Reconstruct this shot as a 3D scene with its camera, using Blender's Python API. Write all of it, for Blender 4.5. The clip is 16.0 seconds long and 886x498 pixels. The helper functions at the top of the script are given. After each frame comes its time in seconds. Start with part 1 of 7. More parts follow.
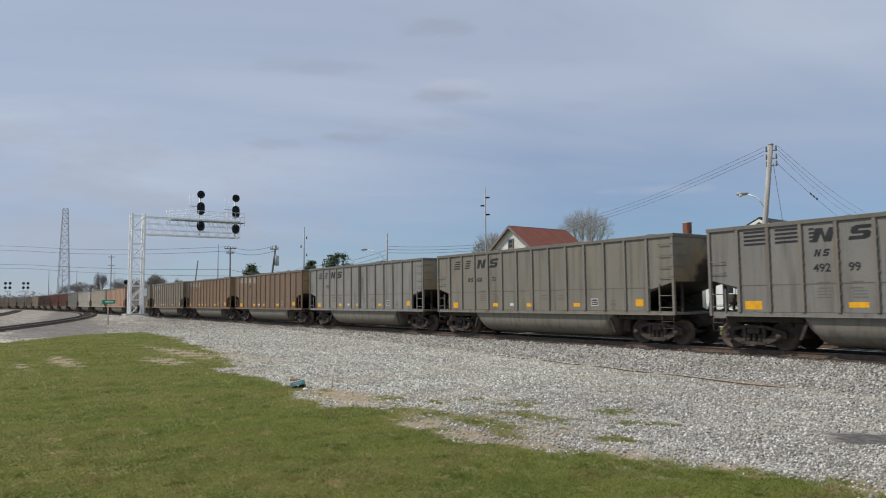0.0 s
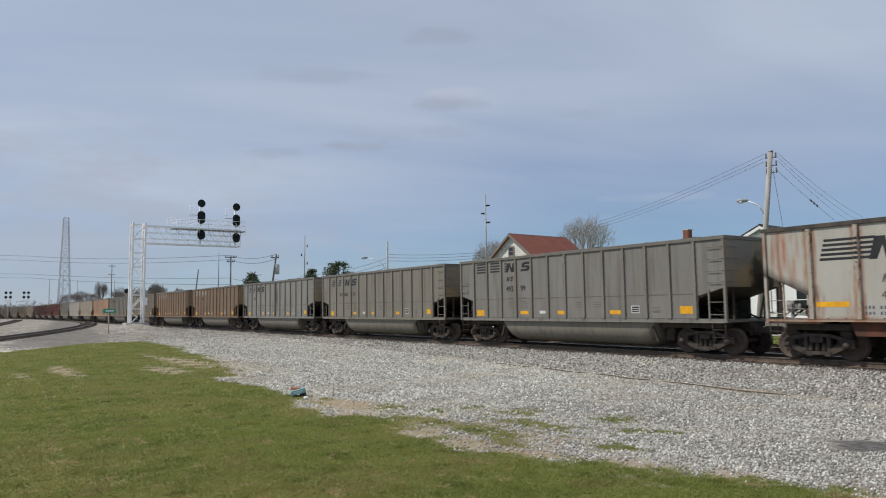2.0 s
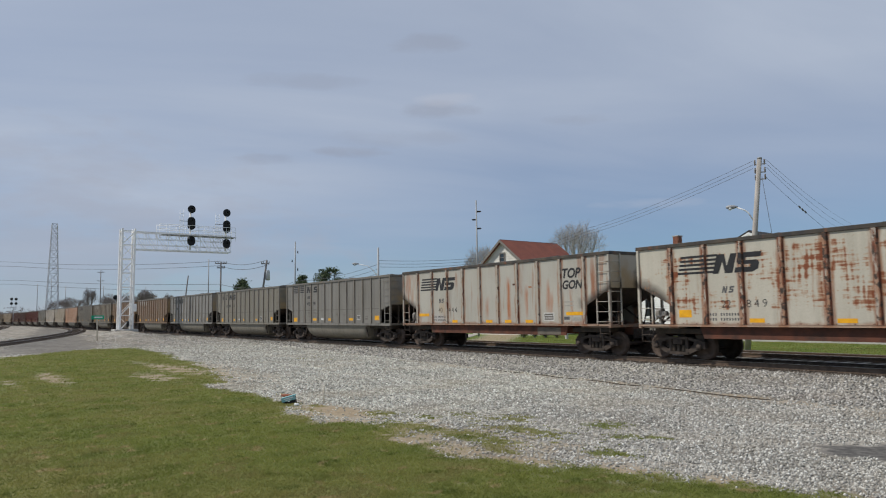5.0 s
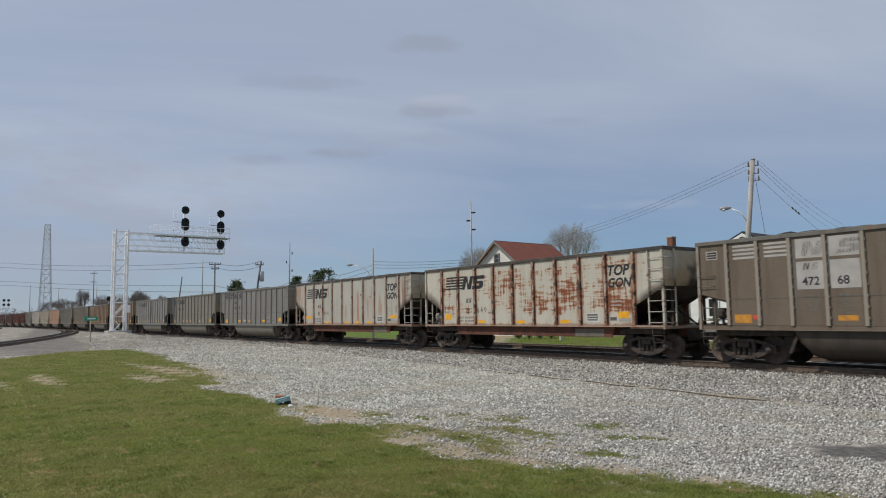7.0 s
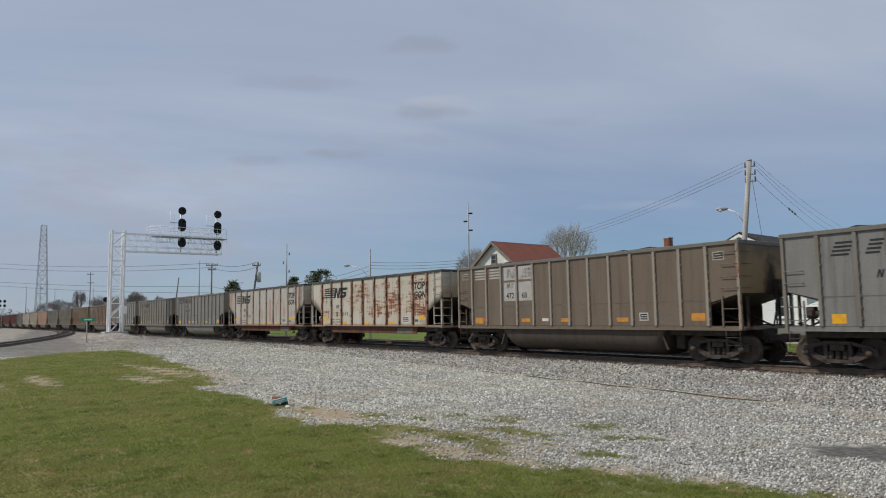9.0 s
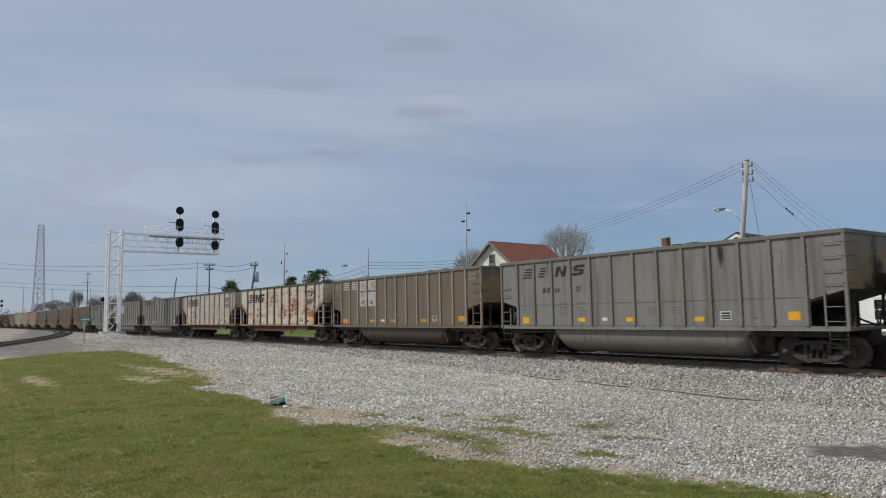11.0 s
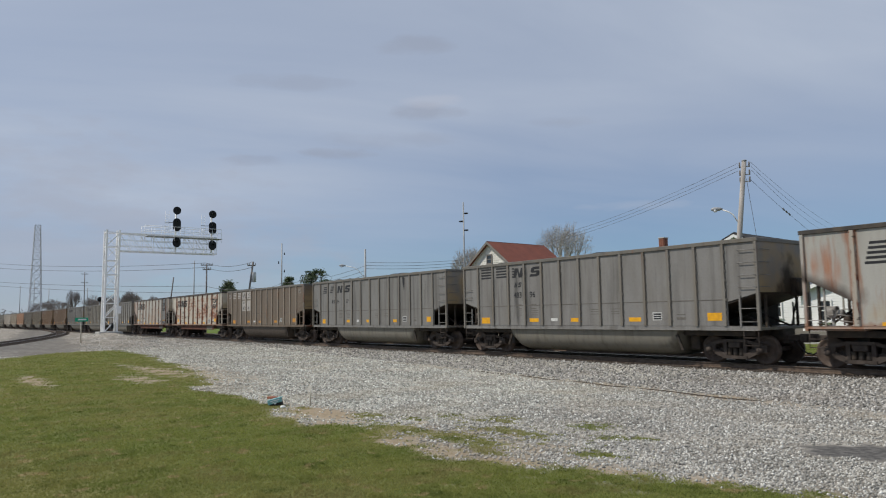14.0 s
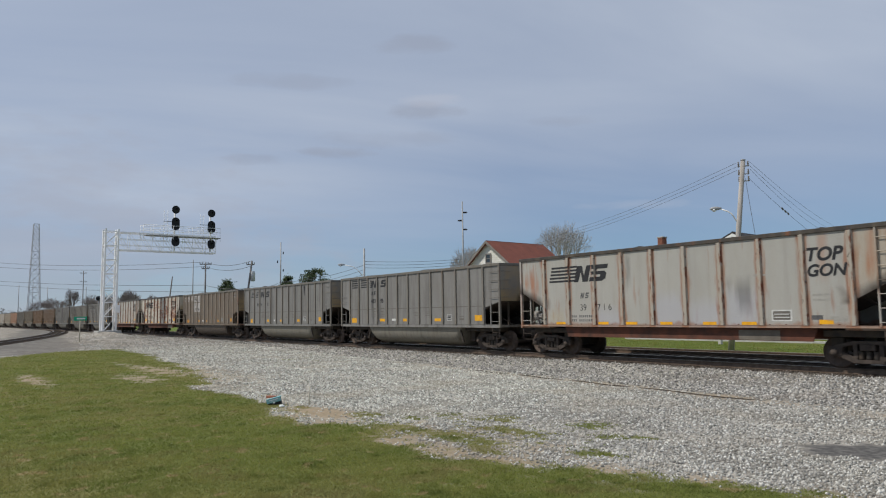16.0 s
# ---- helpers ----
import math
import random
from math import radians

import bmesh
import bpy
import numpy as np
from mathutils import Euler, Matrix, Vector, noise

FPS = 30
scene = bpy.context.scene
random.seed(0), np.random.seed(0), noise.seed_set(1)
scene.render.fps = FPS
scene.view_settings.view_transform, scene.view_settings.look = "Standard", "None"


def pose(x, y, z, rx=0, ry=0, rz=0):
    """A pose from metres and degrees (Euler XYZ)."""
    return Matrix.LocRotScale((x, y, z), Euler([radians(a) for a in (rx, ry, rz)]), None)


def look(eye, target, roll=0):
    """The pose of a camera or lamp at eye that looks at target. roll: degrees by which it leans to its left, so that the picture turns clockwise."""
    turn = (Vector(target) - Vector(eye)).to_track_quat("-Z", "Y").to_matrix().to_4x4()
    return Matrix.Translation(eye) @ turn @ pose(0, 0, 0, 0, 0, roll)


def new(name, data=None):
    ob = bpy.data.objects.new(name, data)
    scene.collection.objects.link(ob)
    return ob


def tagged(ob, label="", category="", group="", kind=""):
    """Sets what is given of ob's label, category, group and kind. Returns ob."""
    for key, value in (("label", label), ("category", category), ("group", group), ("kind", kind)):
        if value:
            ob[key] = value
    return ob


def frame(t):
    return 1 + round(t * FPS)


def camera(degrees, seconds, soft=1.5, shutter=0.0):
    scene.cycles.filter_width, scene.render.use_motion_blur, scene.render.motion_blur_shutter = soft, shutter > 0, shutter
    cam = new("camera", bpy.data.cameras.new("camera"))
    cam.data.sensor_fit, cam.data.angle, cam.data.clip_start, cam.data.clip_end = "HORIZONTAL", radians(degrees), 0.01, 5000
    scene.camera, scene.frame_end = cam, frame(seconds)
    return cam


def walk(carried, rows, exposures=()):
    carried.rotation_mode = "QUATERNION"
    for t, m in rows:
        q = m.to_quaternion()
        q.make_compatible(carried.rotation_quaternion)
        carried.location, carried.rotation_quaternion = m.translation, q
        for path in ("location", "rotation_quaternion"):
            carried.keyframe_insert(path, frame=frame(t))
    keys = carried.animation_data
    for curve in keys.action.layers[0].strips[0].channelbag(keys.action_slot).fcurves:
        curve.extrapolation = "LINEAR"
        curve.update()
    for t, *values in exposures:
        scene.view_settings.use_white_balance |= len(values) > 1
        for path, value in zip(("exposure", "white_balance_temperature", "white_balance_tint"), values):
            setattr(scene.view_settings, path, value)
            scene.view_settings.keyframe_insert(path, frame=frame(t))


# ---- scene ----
EYE = (0.0, 0.0, 2.083)
# seconds, heading, tilt and roll in degrees: held in the hand, turning a little
PATH = [
    (0.0, 145.407, 4.016, 0.686),
    (0.5, 145.552, 4.180, 0.727),
    (1.0, 145.581, 4.363, 0.791),
    (1.5, 145.531, 4.513, 0.850),
    (2.0, 145.437, 4.659, 0.879),
    (2.5, 145.333, 4.784, 0.909),
    (3.0, 145.203, 4.872, 0.921),
    (3.5, 145.081, 4.950, 0.921),
    (4.0, 144.950, 5.026, 0.924),
    (6.5, 144.361, 5.205, 0.957),
    (7.0, 144.257, 5.213, 0.971),
    (7.5, 144.192, 5.251, 0.976),
    (8.0, 144.111, 5.267, 0.981),
    (8.5, 144.068, 5.279, 0.987),
    (9.0, 144.028, 5.268, 1.002),
    (11.5, 143.817, 5.259, 1.004),
    (12.0, 143.780, 5.260, 1.002),
    (12.5, 143.747, 5.250, 1.013),
    (13.0, 143.711, 5.255, 1.010),
    (13.5, 143.698, 5.260, 1.004),
    (14.0, 143.657, 5.258, 1.003),
    (14.5, 143.627, 5.262, 0.997),
    (15.0, 143.626, 5.233, 0.998),
    (15.5, 143.578, 5.207, 0.994),
    (16.0, 143.575, 5.192, 0.983),
]
cam = camera(63.95, 16.0, soft=1.1, shutter=0.2)


def aim(h, p, r):
    h, p = radians(h), radians(p)
    way = Vector((math.cos(h) * math.cos(p), math.sin(h) * math.cos(p), math.sin(p)))
    return look(EYE, Vector(EYE) + way, -r)


walk(cam, [(t, aim(h, p, r)) for t, h, p, r in PATH],
     exposures=[(0.0, 0.08), (2.0, 0.10), (4.0, 0.02), (7.0, -0.05), (9.0, -0.06), (12.0, -0.03), (16.0, 0.0)])

# ---- sky and sun ----
SUN_WAY = Vector((-0.37, -0.53, 0.76)).normalized()
world = bpy.data.worlds.new("sky")
scene.world = world
world.use_nodes = True
wn, wl = world.node_tree.nodes, world.node_tree.links
wn.clear()


def wnode(kind, **kw):
    n = wn.new(kind)
    for k, v in kw.items():
        n.inputs[k].default_value = v
    return n


w_out, w_bg = wnode("ShaderNodeOutputWorld"), wnode("ShaderNodeBackground", Strength=0.1)
w_sky = wn.new("ShaderNodeTexSky")
w_sky.sky_type, w_sky.sun_disc = "NISHITA", False
w_sky.sun_elevation = math.asin(SUN_WAY.z)
w_sky.sun_rotation = math.atan2(SUN_WAY.x, SUN_WAY.y)
w_sky.altitude, w_sky.air_density, w_sky.dust_density, w_sky.ozone_density = 200, 1.0, 0.0, 2.5
w_co = wn.new("ShaderNodeTexCoord")
# the veil lies in a flat layer: the way up divided by its height
w_sep = wn.new("ShaderNodeSeparateXYZ")
wl.new(w_co.outputs["Generated"], w_sep.inputs[0])
w_up = wn.new("ShaderNodeMath"); w_up.operation = "MAXIMUM"; w_up.inputs[1].default_value = 0.0
wl.new(w_sep.outputs[2], w_up.inputs[0])
w_h = wn.new("ShaderNodeMath"); w_h.operation = "ADD"; w_h.inputs[1].default_value = 0.14
wl.new(w_up.outputs[0], w_h.inputs[0])
w_div = wn.new("ShaderNodeVectorMath"); w_div.operation = "DIVIDE"
w_comb = wn.new("ShaderNodeCombineXYZ")
for i in range(3):
    wl.new(w_h.outputs[0], w_comb.inputs[i])
wl.new(w_co.outputs["Generated"], w_div.inputs[0]); wl.new(w_comb.outputs[0], w_div.inputs[1])
w_map = wn.new("ShaderNodeMapping")
w_turn = wn.new("ShaderNodeMapping")
w_turn.inputs["Rotation"].default_value = (0, 0, radians(-72))
w_map.inputs["Scale"].default_value = (0.5, 1.35, 1.0)
wl.new(w_div.outputs[0], w_turn.inputs[0]); wl.new(w_turn.outputs[0], w_map.inputs[0])
w_n = wnode("ShaderNodeTexNoise", Scale=1.1, Detail=7.0, Roughness=0.5, Distortion=0.4)
wl.new(w_map.outputs[0], w_n.inputs["Vector"])
w_r = wn.new("ShaderNodeMapRange")
for k, v in (("From Min", 0.3), ("From Max", 0.7), ("To Min", 0.67), ("To Max", 0.98)):
    w_r.inputs[k].default_value = v
wl.new(w_n.outputs[0], w_r.inputs[0])
# thinner towards the horizon
w_th = wn.new("ShaderNodeMapRange")
for k, v in (("From Min", 0.0), ("From Max", 0.30), ("To Min", 0.10), ("To Max", 1.0)):
    w_th.inputs[k].default_value = v
wl.new(w_up.outputs[0], w_th.inputs[0])
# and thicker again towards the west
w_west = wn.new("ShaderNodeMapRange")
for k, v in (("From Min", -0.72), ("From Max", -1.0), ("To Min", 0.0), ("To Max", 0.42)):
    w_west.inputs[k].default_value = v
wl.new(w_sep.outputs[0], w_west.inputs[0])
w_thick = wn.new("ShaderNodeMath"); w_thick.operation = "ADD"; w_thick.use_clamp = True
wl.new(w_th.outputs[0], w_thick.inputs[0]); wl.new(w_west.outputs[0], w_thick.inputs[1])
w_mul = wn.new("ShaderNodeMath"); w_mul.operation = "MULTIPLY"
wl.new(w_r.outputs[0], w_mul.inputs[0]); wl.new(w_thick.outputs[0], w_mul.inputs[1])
w_mix = wn.new("ShaderNodeMix"); w_mix.data_type = "RGBA"
w_mix.inputs["B"].default_value = (4.54, 5.14, 6.22, 1)
w_scl = wn.new("ShaderNodeVectorMath"); w_scl.operation = "MULTIPLY"; w_scl.inputs[1].default_value = (0.39, 0.56, 0.745)
wl.new(w_sky.outputs[0], w_scl.inputs[0])
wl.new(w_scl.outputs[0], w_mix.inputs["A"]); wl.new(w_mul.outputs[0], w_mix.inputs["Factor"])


def wmath(op, *src):
    n = wn.new("ShaderNodeMath")
    n.operation = op
    for i, v in enumerate(src):
        if isinstance(v, (int, float)):
            n.inputs[i].default_value = v
        else:
            wl.new(v, n.inputs[i])
    return n.outputs[0]


def cloud(below, heading, height, wide, tall, colour, share):
    """A small torn cloud over the veil: where it stands, its half sizes in degrees, its colour and density."""
    h, e = radians(heading), radians(height)
    sides = ((math.sin(h), -math.cos(h), 0), (-math.cos(h) * math.sin(e), -math.sin(h) * math.sin(e), math.cos(e)))
    square = 0.0
    for way, size in zip(sides, (wide, tall)):
        dot = wn.new("ShaderNodeVectorMath")
        dot.operation = "DOT_PRODUCT"
        dot.inputs[1].default_value = way
        wl.new(w_co.outputs["Generated"], dot.inputs[0])
        square = wmath("MULTIPLY_ADD", wmath("POWER", wmath("ABSOLUTE", wmath("MULTIPLY", dot.outputs["Value"], 1 / radians(size))), 2.0), 1.0, square)
    torn = wmath("MULTIPLY_ADD", w_tear.outputs[0], 3.2, -1.6)
    fac = wmath("MULTIPLY", wmath("SMOOTH_MIN", 1.0, wmath("MAXIMUM", 0.0, wmath("SUBTRACT", 1.0, wmath("ADD", square, torn))), 0.3), share)
    x = wn.new("ShaderNodeMix"); x.data_type = "RGBA"
    x.inputs["B"].default_value = (*colour, 1)
    wl.new(fac, x.inputs["Factor"]); wl.new(below, x.inputs["A"])
    return x.outputs["Result"]


w_tear = wnode("ShaderNodeTexNoise", Scale=13.0, Detail=5.0, Roughness=0.55)
w_flat = wn.new("ShaderNodeMapping")
w_flat.inputs["Scale"].default_value = (1, 1, 3.0)
wl.new(w_co.outputs["Generated"], w_flat.inputs[0]); wl.new(w_flat.outputs[0], w_tear.inputs["Vector"])
CLOUD_LIT, CLOUD_GREY = (4.75, 5.05, 5.9), (3.0, 3.3, 4.1)
w_col = w_mix.outputs["Result"]
for heading, height, wide, tall, colour, share in (
        (144.3, 16.2, 3.4, 0.75, CLOUD_GREY, 0.5), (143.9, 17.0, 2.8, 0.6, CLOUD_LIT, 0.4), (152.3, 12.9, 3.2, 0.55, CLOUD_GREY, 0.5),
        (158.0, 12.2, 3.0, 0.5, CLOUD_GREY, 0.35), (145.6, 21.3, 3.0, 0.8, CLOUD_GREY, 0.42), (155.5, 18.3, 4.5, 0.7, CLOUD_GREY, 0.3),
        (132.9, 15.0, 3.0, 0.6, CLOUD_GREY, 0.3), (148.0, 14.0, 6.0, 0.8, CLOUD_GREY, 0.25), (128.6, 8.2, 4.0, 0.5, CLOUD_LIT, 0.25), (176.0, 1.0, 24.0, 13.0, (3.75, 4.0, 4.8), 0.5)):
    w_col = cloud(w_col, heading, height, wide, tall, colour, share)
wl.new(w_col, w_bg.inputs["Color"]); wl.new(w_bg.outputs[0], w_out.inputs[0])

sun = new("sun", bpy.data.lights.new("sun", "SUN"))
sun.data.energy, sun.data.angle, sun.data.color = 3.3, radians(1.2), (1.0, 0.94, 0.84)
sun.matrix_world = look((-40, -30, 60), Vector((-40, -30, 60)) - SUN_WAY)


# ---- materials ----
def material(name, base, rough=0.7, metal=0.0, var=0.18, scale=3.0, bump=0.0, bump_scale=60.0, tint=None, stretch=(1, 1, 1),
             fine=None, spec=0.3):
    """A surface with variation at two scales: broad stains of var (or towards tint) and fine grain."""
    m = bpy.data.materials.new(name)
    m.use_nodes = True
    nt = m.node_tree
    n, l = nt.nodes, nt.links
    bsdf = n["Principled BSDF"]
    bsdf.inputs["Metallic"].default_value = metal
    bsdf.inputs["Specular IOR Level"].default_value = spec
    co = n.new("ShaderNodeTexCoord")
    mp = n.new("ShaderNodeMapping")
    mp.inputs["Scale"].default_value = stretch
    l.new(co.outputs["Object"], mp.inputs[0])
    big = n.new("ShaderNodeTexNoise"); big.inputs["Scale"].default_value = scale; big.inputs["Detail"].default_value = 5
    small = n.new("ShaderNodeTexNoise"); small.inputs["Scale"].default_value = bump_scale; small.inputs["Detail"].default_value = 4
    l.new(mp.outputs[0], big.inputs["Vector"]); l.new(co.outputs["Object"], small.inputs["Vector"])
    ramp = n.new("ShaderNodeMapRange")
    ramp.inputs["From Min"].default_value, ramp.inputs["From Max"].default_value = 0.35, 0.68
    l.new(big.outputs[0], ramp.inputs[0])
    mix = n.new("ShaderNodeMix"); mix.data_type = "RGBA"
    mix.inputs["A"].default_value = (*base, 1)
    mix.inputs["B"].default_value = (*(tint or [c * (1 - 2 * var) for c in base]), 1)
    l.new(ramp.outputs[0], mix.inputs["Factor"])
    grain = n.new("ShaderNodeMix"); grain.data_type = "RGBA"; grain.blend_type = "OVERLAY"
    grain.inputs["Factor"].default_value = 0.25 if fine is None else fine
    l.new(mix.outputs["Result"], grain.inputs["A"]); l.new(small.outputs[0], grain.inputs["B"])
    l.new(grain.outputs["Result"], bsdf.inputs["Base Color"])
    rr = n.new("ShaderNodeMapRange")
    rr.inputs["To Min"].default_value, rr.inputs["To Max"].default_value = max(0.05, rough - 0.12), min(1, rough + 0.12)
    l.new(small.outputs[0], rr.inputs[0]); l.new(rr.outputs[0], bsdf.inputs["Roughness"])
    if bump:
        b = n.new("ShaderNodeBump"); b.inputs["Strength"].default_value = bump; b.inputs["Distance"].default_value = 0.02
        l.new(small.outputs[0], b.inputs["Height"]); l.new(b.outputs[0], bsdf.inputs["Normal"])
    return m


def car_paint(name, base, rust=0.1, dirt=0.3, blotch=(), seed=0.0, dust=(0.20, 0.16, 0.11), ends=0.0, seams=0.0, stains=()):
    """Weathered car paint: road dust in soft runs, rust in vertical streaks, rust in blotches."""
    m = bpy.data.materials.new(name)
    m.use_nodes = True
    n, l = m.node_tree.nodes, m.node_tree.links
    bsdf = n["Principled BSDF"]
    bsdf.inputs["Specular IOR Level"].default_value = 0.25
    co = n.new("ShaderNodeTexCoord")
    # every part weathers in its own way
    own, apart = n.new("ShaderNodeObjectInfo"), n.new("ShaderNodeVectorMath")
    apart.operation = "MULTIPLY_ADD"
    apart.inputs[1].default_value = (13.0, 29.0, 7.0)
    l.new(own.outputs["Random"], apart.inputs[0]); l.new(co.outputs["Object"], apart.inputs[2])

    def noise_at(scale, stretch, detail=5.0, shift=0.0, rough=0.55):
        mp = n.new("ShaderNodeMapping")
        mp.inputs["Scale"].default_value = stretch
        mp.inputs["Location"].default_value = (seed * 7.3 + shift, seed * 3.1, seed * 1.7 + shift)
        t = n.new("ShaderNodeTexNoise")
        t.inputs["Scale"].default_value, t.inputs["Detail"].default_value, t.inputs["Roughness"].default_value = scale, detail, rough
        l.new(apart.outputs[0], mp.inputs[0]); l.new(mp.outputs[0], t.inputs["Vector"])
        return t.outputs[0]

    def ranged(src, a, b, top):
        r = n.new("ShaderNodeMapRange")
        r.inputs["From Min"].default_value, r.inputs["From Max"].default_value, r.inputs["To Max"].default_value = a, b, top
        l.new(src, r.inputs[0])
        return r.outputs[0]

    def over(col, fac, colour):
        x = n.new("ShaderNodeMix"); x.data_type = "RGBA"
        l.new(fac, x.inputs["Factor"]); x.inputs["B"].default_value = (*colour, 1)
        if isinstance(col, tuple):
            x.inputs["A"].default_value = (*col, 1)
        else:
            l.new(col, x.inputs["A"])
        return x.outputs["Result"]

    fine = noise_at(35.0, (1, 1, 1), 4.0)
    col = over(tuple(base), ranged(noise_at(0.9, (1, 1, 0.5)), 0.3, 0.75, 0.8), tuple(c * 0.82 for c in base))
    col = over(col, ranged(noise_at(2.6, (1, 1, 0.22), shift=4.0), 0.42, 0.72, dirt), dust)
    col = over(col, ranged(noise_at(4.5, (1, 1, 0.06), shift=9.0), 0.5, 0.72, dirt * 1.1), tuple(c * 0.4 for c in dust))
    if rust:
        streak = noise_at(3.2, (1, 1, 0.12), shift=2.0)
        if ends:
            # the bays at the two ends rust most
            sep = n.new("ShaderNodeSeparateXYZ"); l.new(co.outputs["Object"], sep.inputs[0])
            far = n.new("ShaderNodeMath"); far.operation = "ABSOLUTE"; l.new(sep.outputs[0], far.inputs[0])
            add_e = n.new("ShaderNodeMath"); add_e.operation = "ADD"
            l.new(streak, add_e.inputs[0]); l.new(ranged(far.outputs[0], 5.3, 6.6, ends), add_e.inputs[1])
            streak = add_e.outputs[0]
        col = over(col, ranged(streak, 0.66 - 0.22 * rust, 0.80 - 0.12 * rust, 0.85), (0.25, 0.088, 0.036))
    def calc(op, *src):
        x = n.new("ShaderNodeMath"); x.operation = op
        for i, v in enumerate(src):
            if isinstance(v, float):
                x.inputs[i].default_value = v
            else:
                l.new(v, x.inputs[i])
        return x.outputs[0]

    sep = n.new("ShaderNodeSeparateXYZ"); l.new(co.outputs["Object"], sep.inputs[0])
    along, high = sep.outputs[0], sep.outputs[2]
    if stains:
        # smeared grime: from, to along the side, bottom, top, density
        ragged = calc("MULTIPLY_ADD", noise_at(1.0, (5.0, 1, 0.7), 5.0, 6.0), 0.5, -0.25)
        for x0, x1, z0, z1, share, *own_colour in stains:
            off = calc("ABSOLUTE", calc("SUBTRACT", calc("ADD", along, ragged), (x0 + x1) / 2))
            inside = ranged(calc("MULTIPLY", off, -1.0), -(x1 - x0) / 2 - 0.08, -(x1 - x0) / 2 + 0.10, share)
            mid = calc("ABSOLUTE", calc("SUBTRACT", calc("MULTIPLY_ADD", ragged, 1.2, high), (z0 + z1) / 2))
            inside = calc("MULTIPLY", inside, ranged(calc("MULTIPLY", mid, -1.0), -(z1 - z0) / 2 - 0.25, -(z1 - z0) / 2 + 0.25, 1.0))
            col = over(col, inside, own_colour[0] if own_colour else (0.075, 0.073, 0.070))
    if seams:
        # rust creeps out from the post welds, and the sheet darkens towards the cut corners
        near = calc("ABSOLUTE", calc("SUBTRACT", calc("MODULO", calc("ADD", along, 5.98 + 0.67 + 13.4), 1.34), 0.67))
        near = calc("ADD", near, calc("MULTIPLY", calc("MAXIMUM", calc("SUBTRACT", calc("ABSOLUTE", along), 6.3), 0.0), 0.15))
        creep = calc("MULTIPLY_ADD", noise_at(1.0, (9.0, 1, 1.1), 5.0, 8.0), 0.36, calc("MULTIPLY", near, -1.0))
        col = over(col, ranged(creep, -0.02, 0.07, 0.85 * seams), (0.27, 0.125, 0.07))
        foot = calc("MULTIPLY_ADD", noise_at(1.0, (3.0, 1, 2.0), 4.0, 3.0), 0.34, calc("MULTIPLY", calc("SUBTRACT", high, 1.235), -1.0))
        col = over(col, ranged(foot, 0.06, 0.16, 0.7 * seams), (0.26, 0.13, 0.075))
        out = calc("SUBTRACT", calc("ABSOLUTE", along), 6.1)
        rise = calc("SUBTRACT", calc("SUBTRACT", high, 1.93), calc("MULTIPLY", calc("MAXIMUM", out, 0.0), 0.519))
        gap = calc("MULTIPLY_ADD", noise_at(1.3, (1, 1, 1), 4.0, 2.0), 0.5, calc("MULTIPLY", calc("MAXIMUM", rise, calc("MULTIPLY", out, -0.9)), -1.0))
        col = over(col, calc("MULTIPLY", ranged(gap, -0.14, 0.20, 0.92), ranged(rise, -0.14, -0.04, 1.0)), (0.055, 0.042, 0.034))
    if blotch:
        # scaling in rows and columns, where the ribs behind the sheet have worn the paint off; blotch: its share bay by bay
        bays = n.new("ShaderNodeValToRGB")
        ramp = bays.color_ramp
        ramp.interpolation = "CONSTANT"
        for i, share in enumerate(blotch):
            e = ramp.elements[0] if i == 0 else ramp.elements.new((1.45 + 1.34 * (i - 1)) / 14.86)
            e.color = (share, share, share, 1)
        ramp.elements[len(ramp.elements) - 1].color = (0.15, 0.15, 0.15, 1)
        l.new(calc("MULTIPLY_ADD", sep.outputs[0], 1 / 14.86, 0.5), bays.inputs[0])
        rows, cols = noise_at(1.0, (1.5, 1, 10.5), 3.0, 5.0), noise_at(1.0, (10.0, 1, 1.2), 3.0, 7.0)
        v = calc("MULTIPLY_ADD", rows, 0.75, calc("MULTIPLY", cols, 0.75))
        v = calc("MULTIPLY_ADD", noise_at(1.1, (1, 1, 1), 3.0, 1.0), 0.7, v)
        v = calc("MULTIPLY_ADD", bays.outputs[0], 0.34, v)
        v = calc("SUBTRACT", v, calc("MULTIPLY", ranged(calc("ABSOLUTE", calc("SUBTRACT", sep.outputs[2], 2.68)), 0.85, 1.2, 1.0), 0.25))
        col = over(col, ranged(v, 1.25, 1.37, 0.7), (0.36, 0.19, 0.095))
        col = over(col, ranged(v, 1.32, 1.44, 0.95), (0.185, 0.052, 0.022))
    grain = n.new("ShaderNodeMix"); grain.data_type = "RGBA"; grain.blend_type = "OVERLAY"; grain.inputs["Factor"].default_value = 0.22
    l.new(col, grain.inputs["A"]); l.new(fine, grain.inputs["B"])
    l.new(grain.outputs["Result"], bsdf.inputs["Base Color"])
    l.new(ranged(fine, 0.2, 0.8, 1.0), bsdf.inputs["Roughness"])
    bsdf.inputs["Roughness"].default_value = 0.7
    b = n.new("ShaderNodeBump"); b.inputs["Strength"].default_value = 0.25; b.inputs["Distance"].default_value = 0.03
    l.new(noise_at(1.6, (1, 1, 0.8), 2.0, 3.0), b.inputs["Height"]); l.new(b.outputs[0], bsdf.inputs["Normal"])
    return m


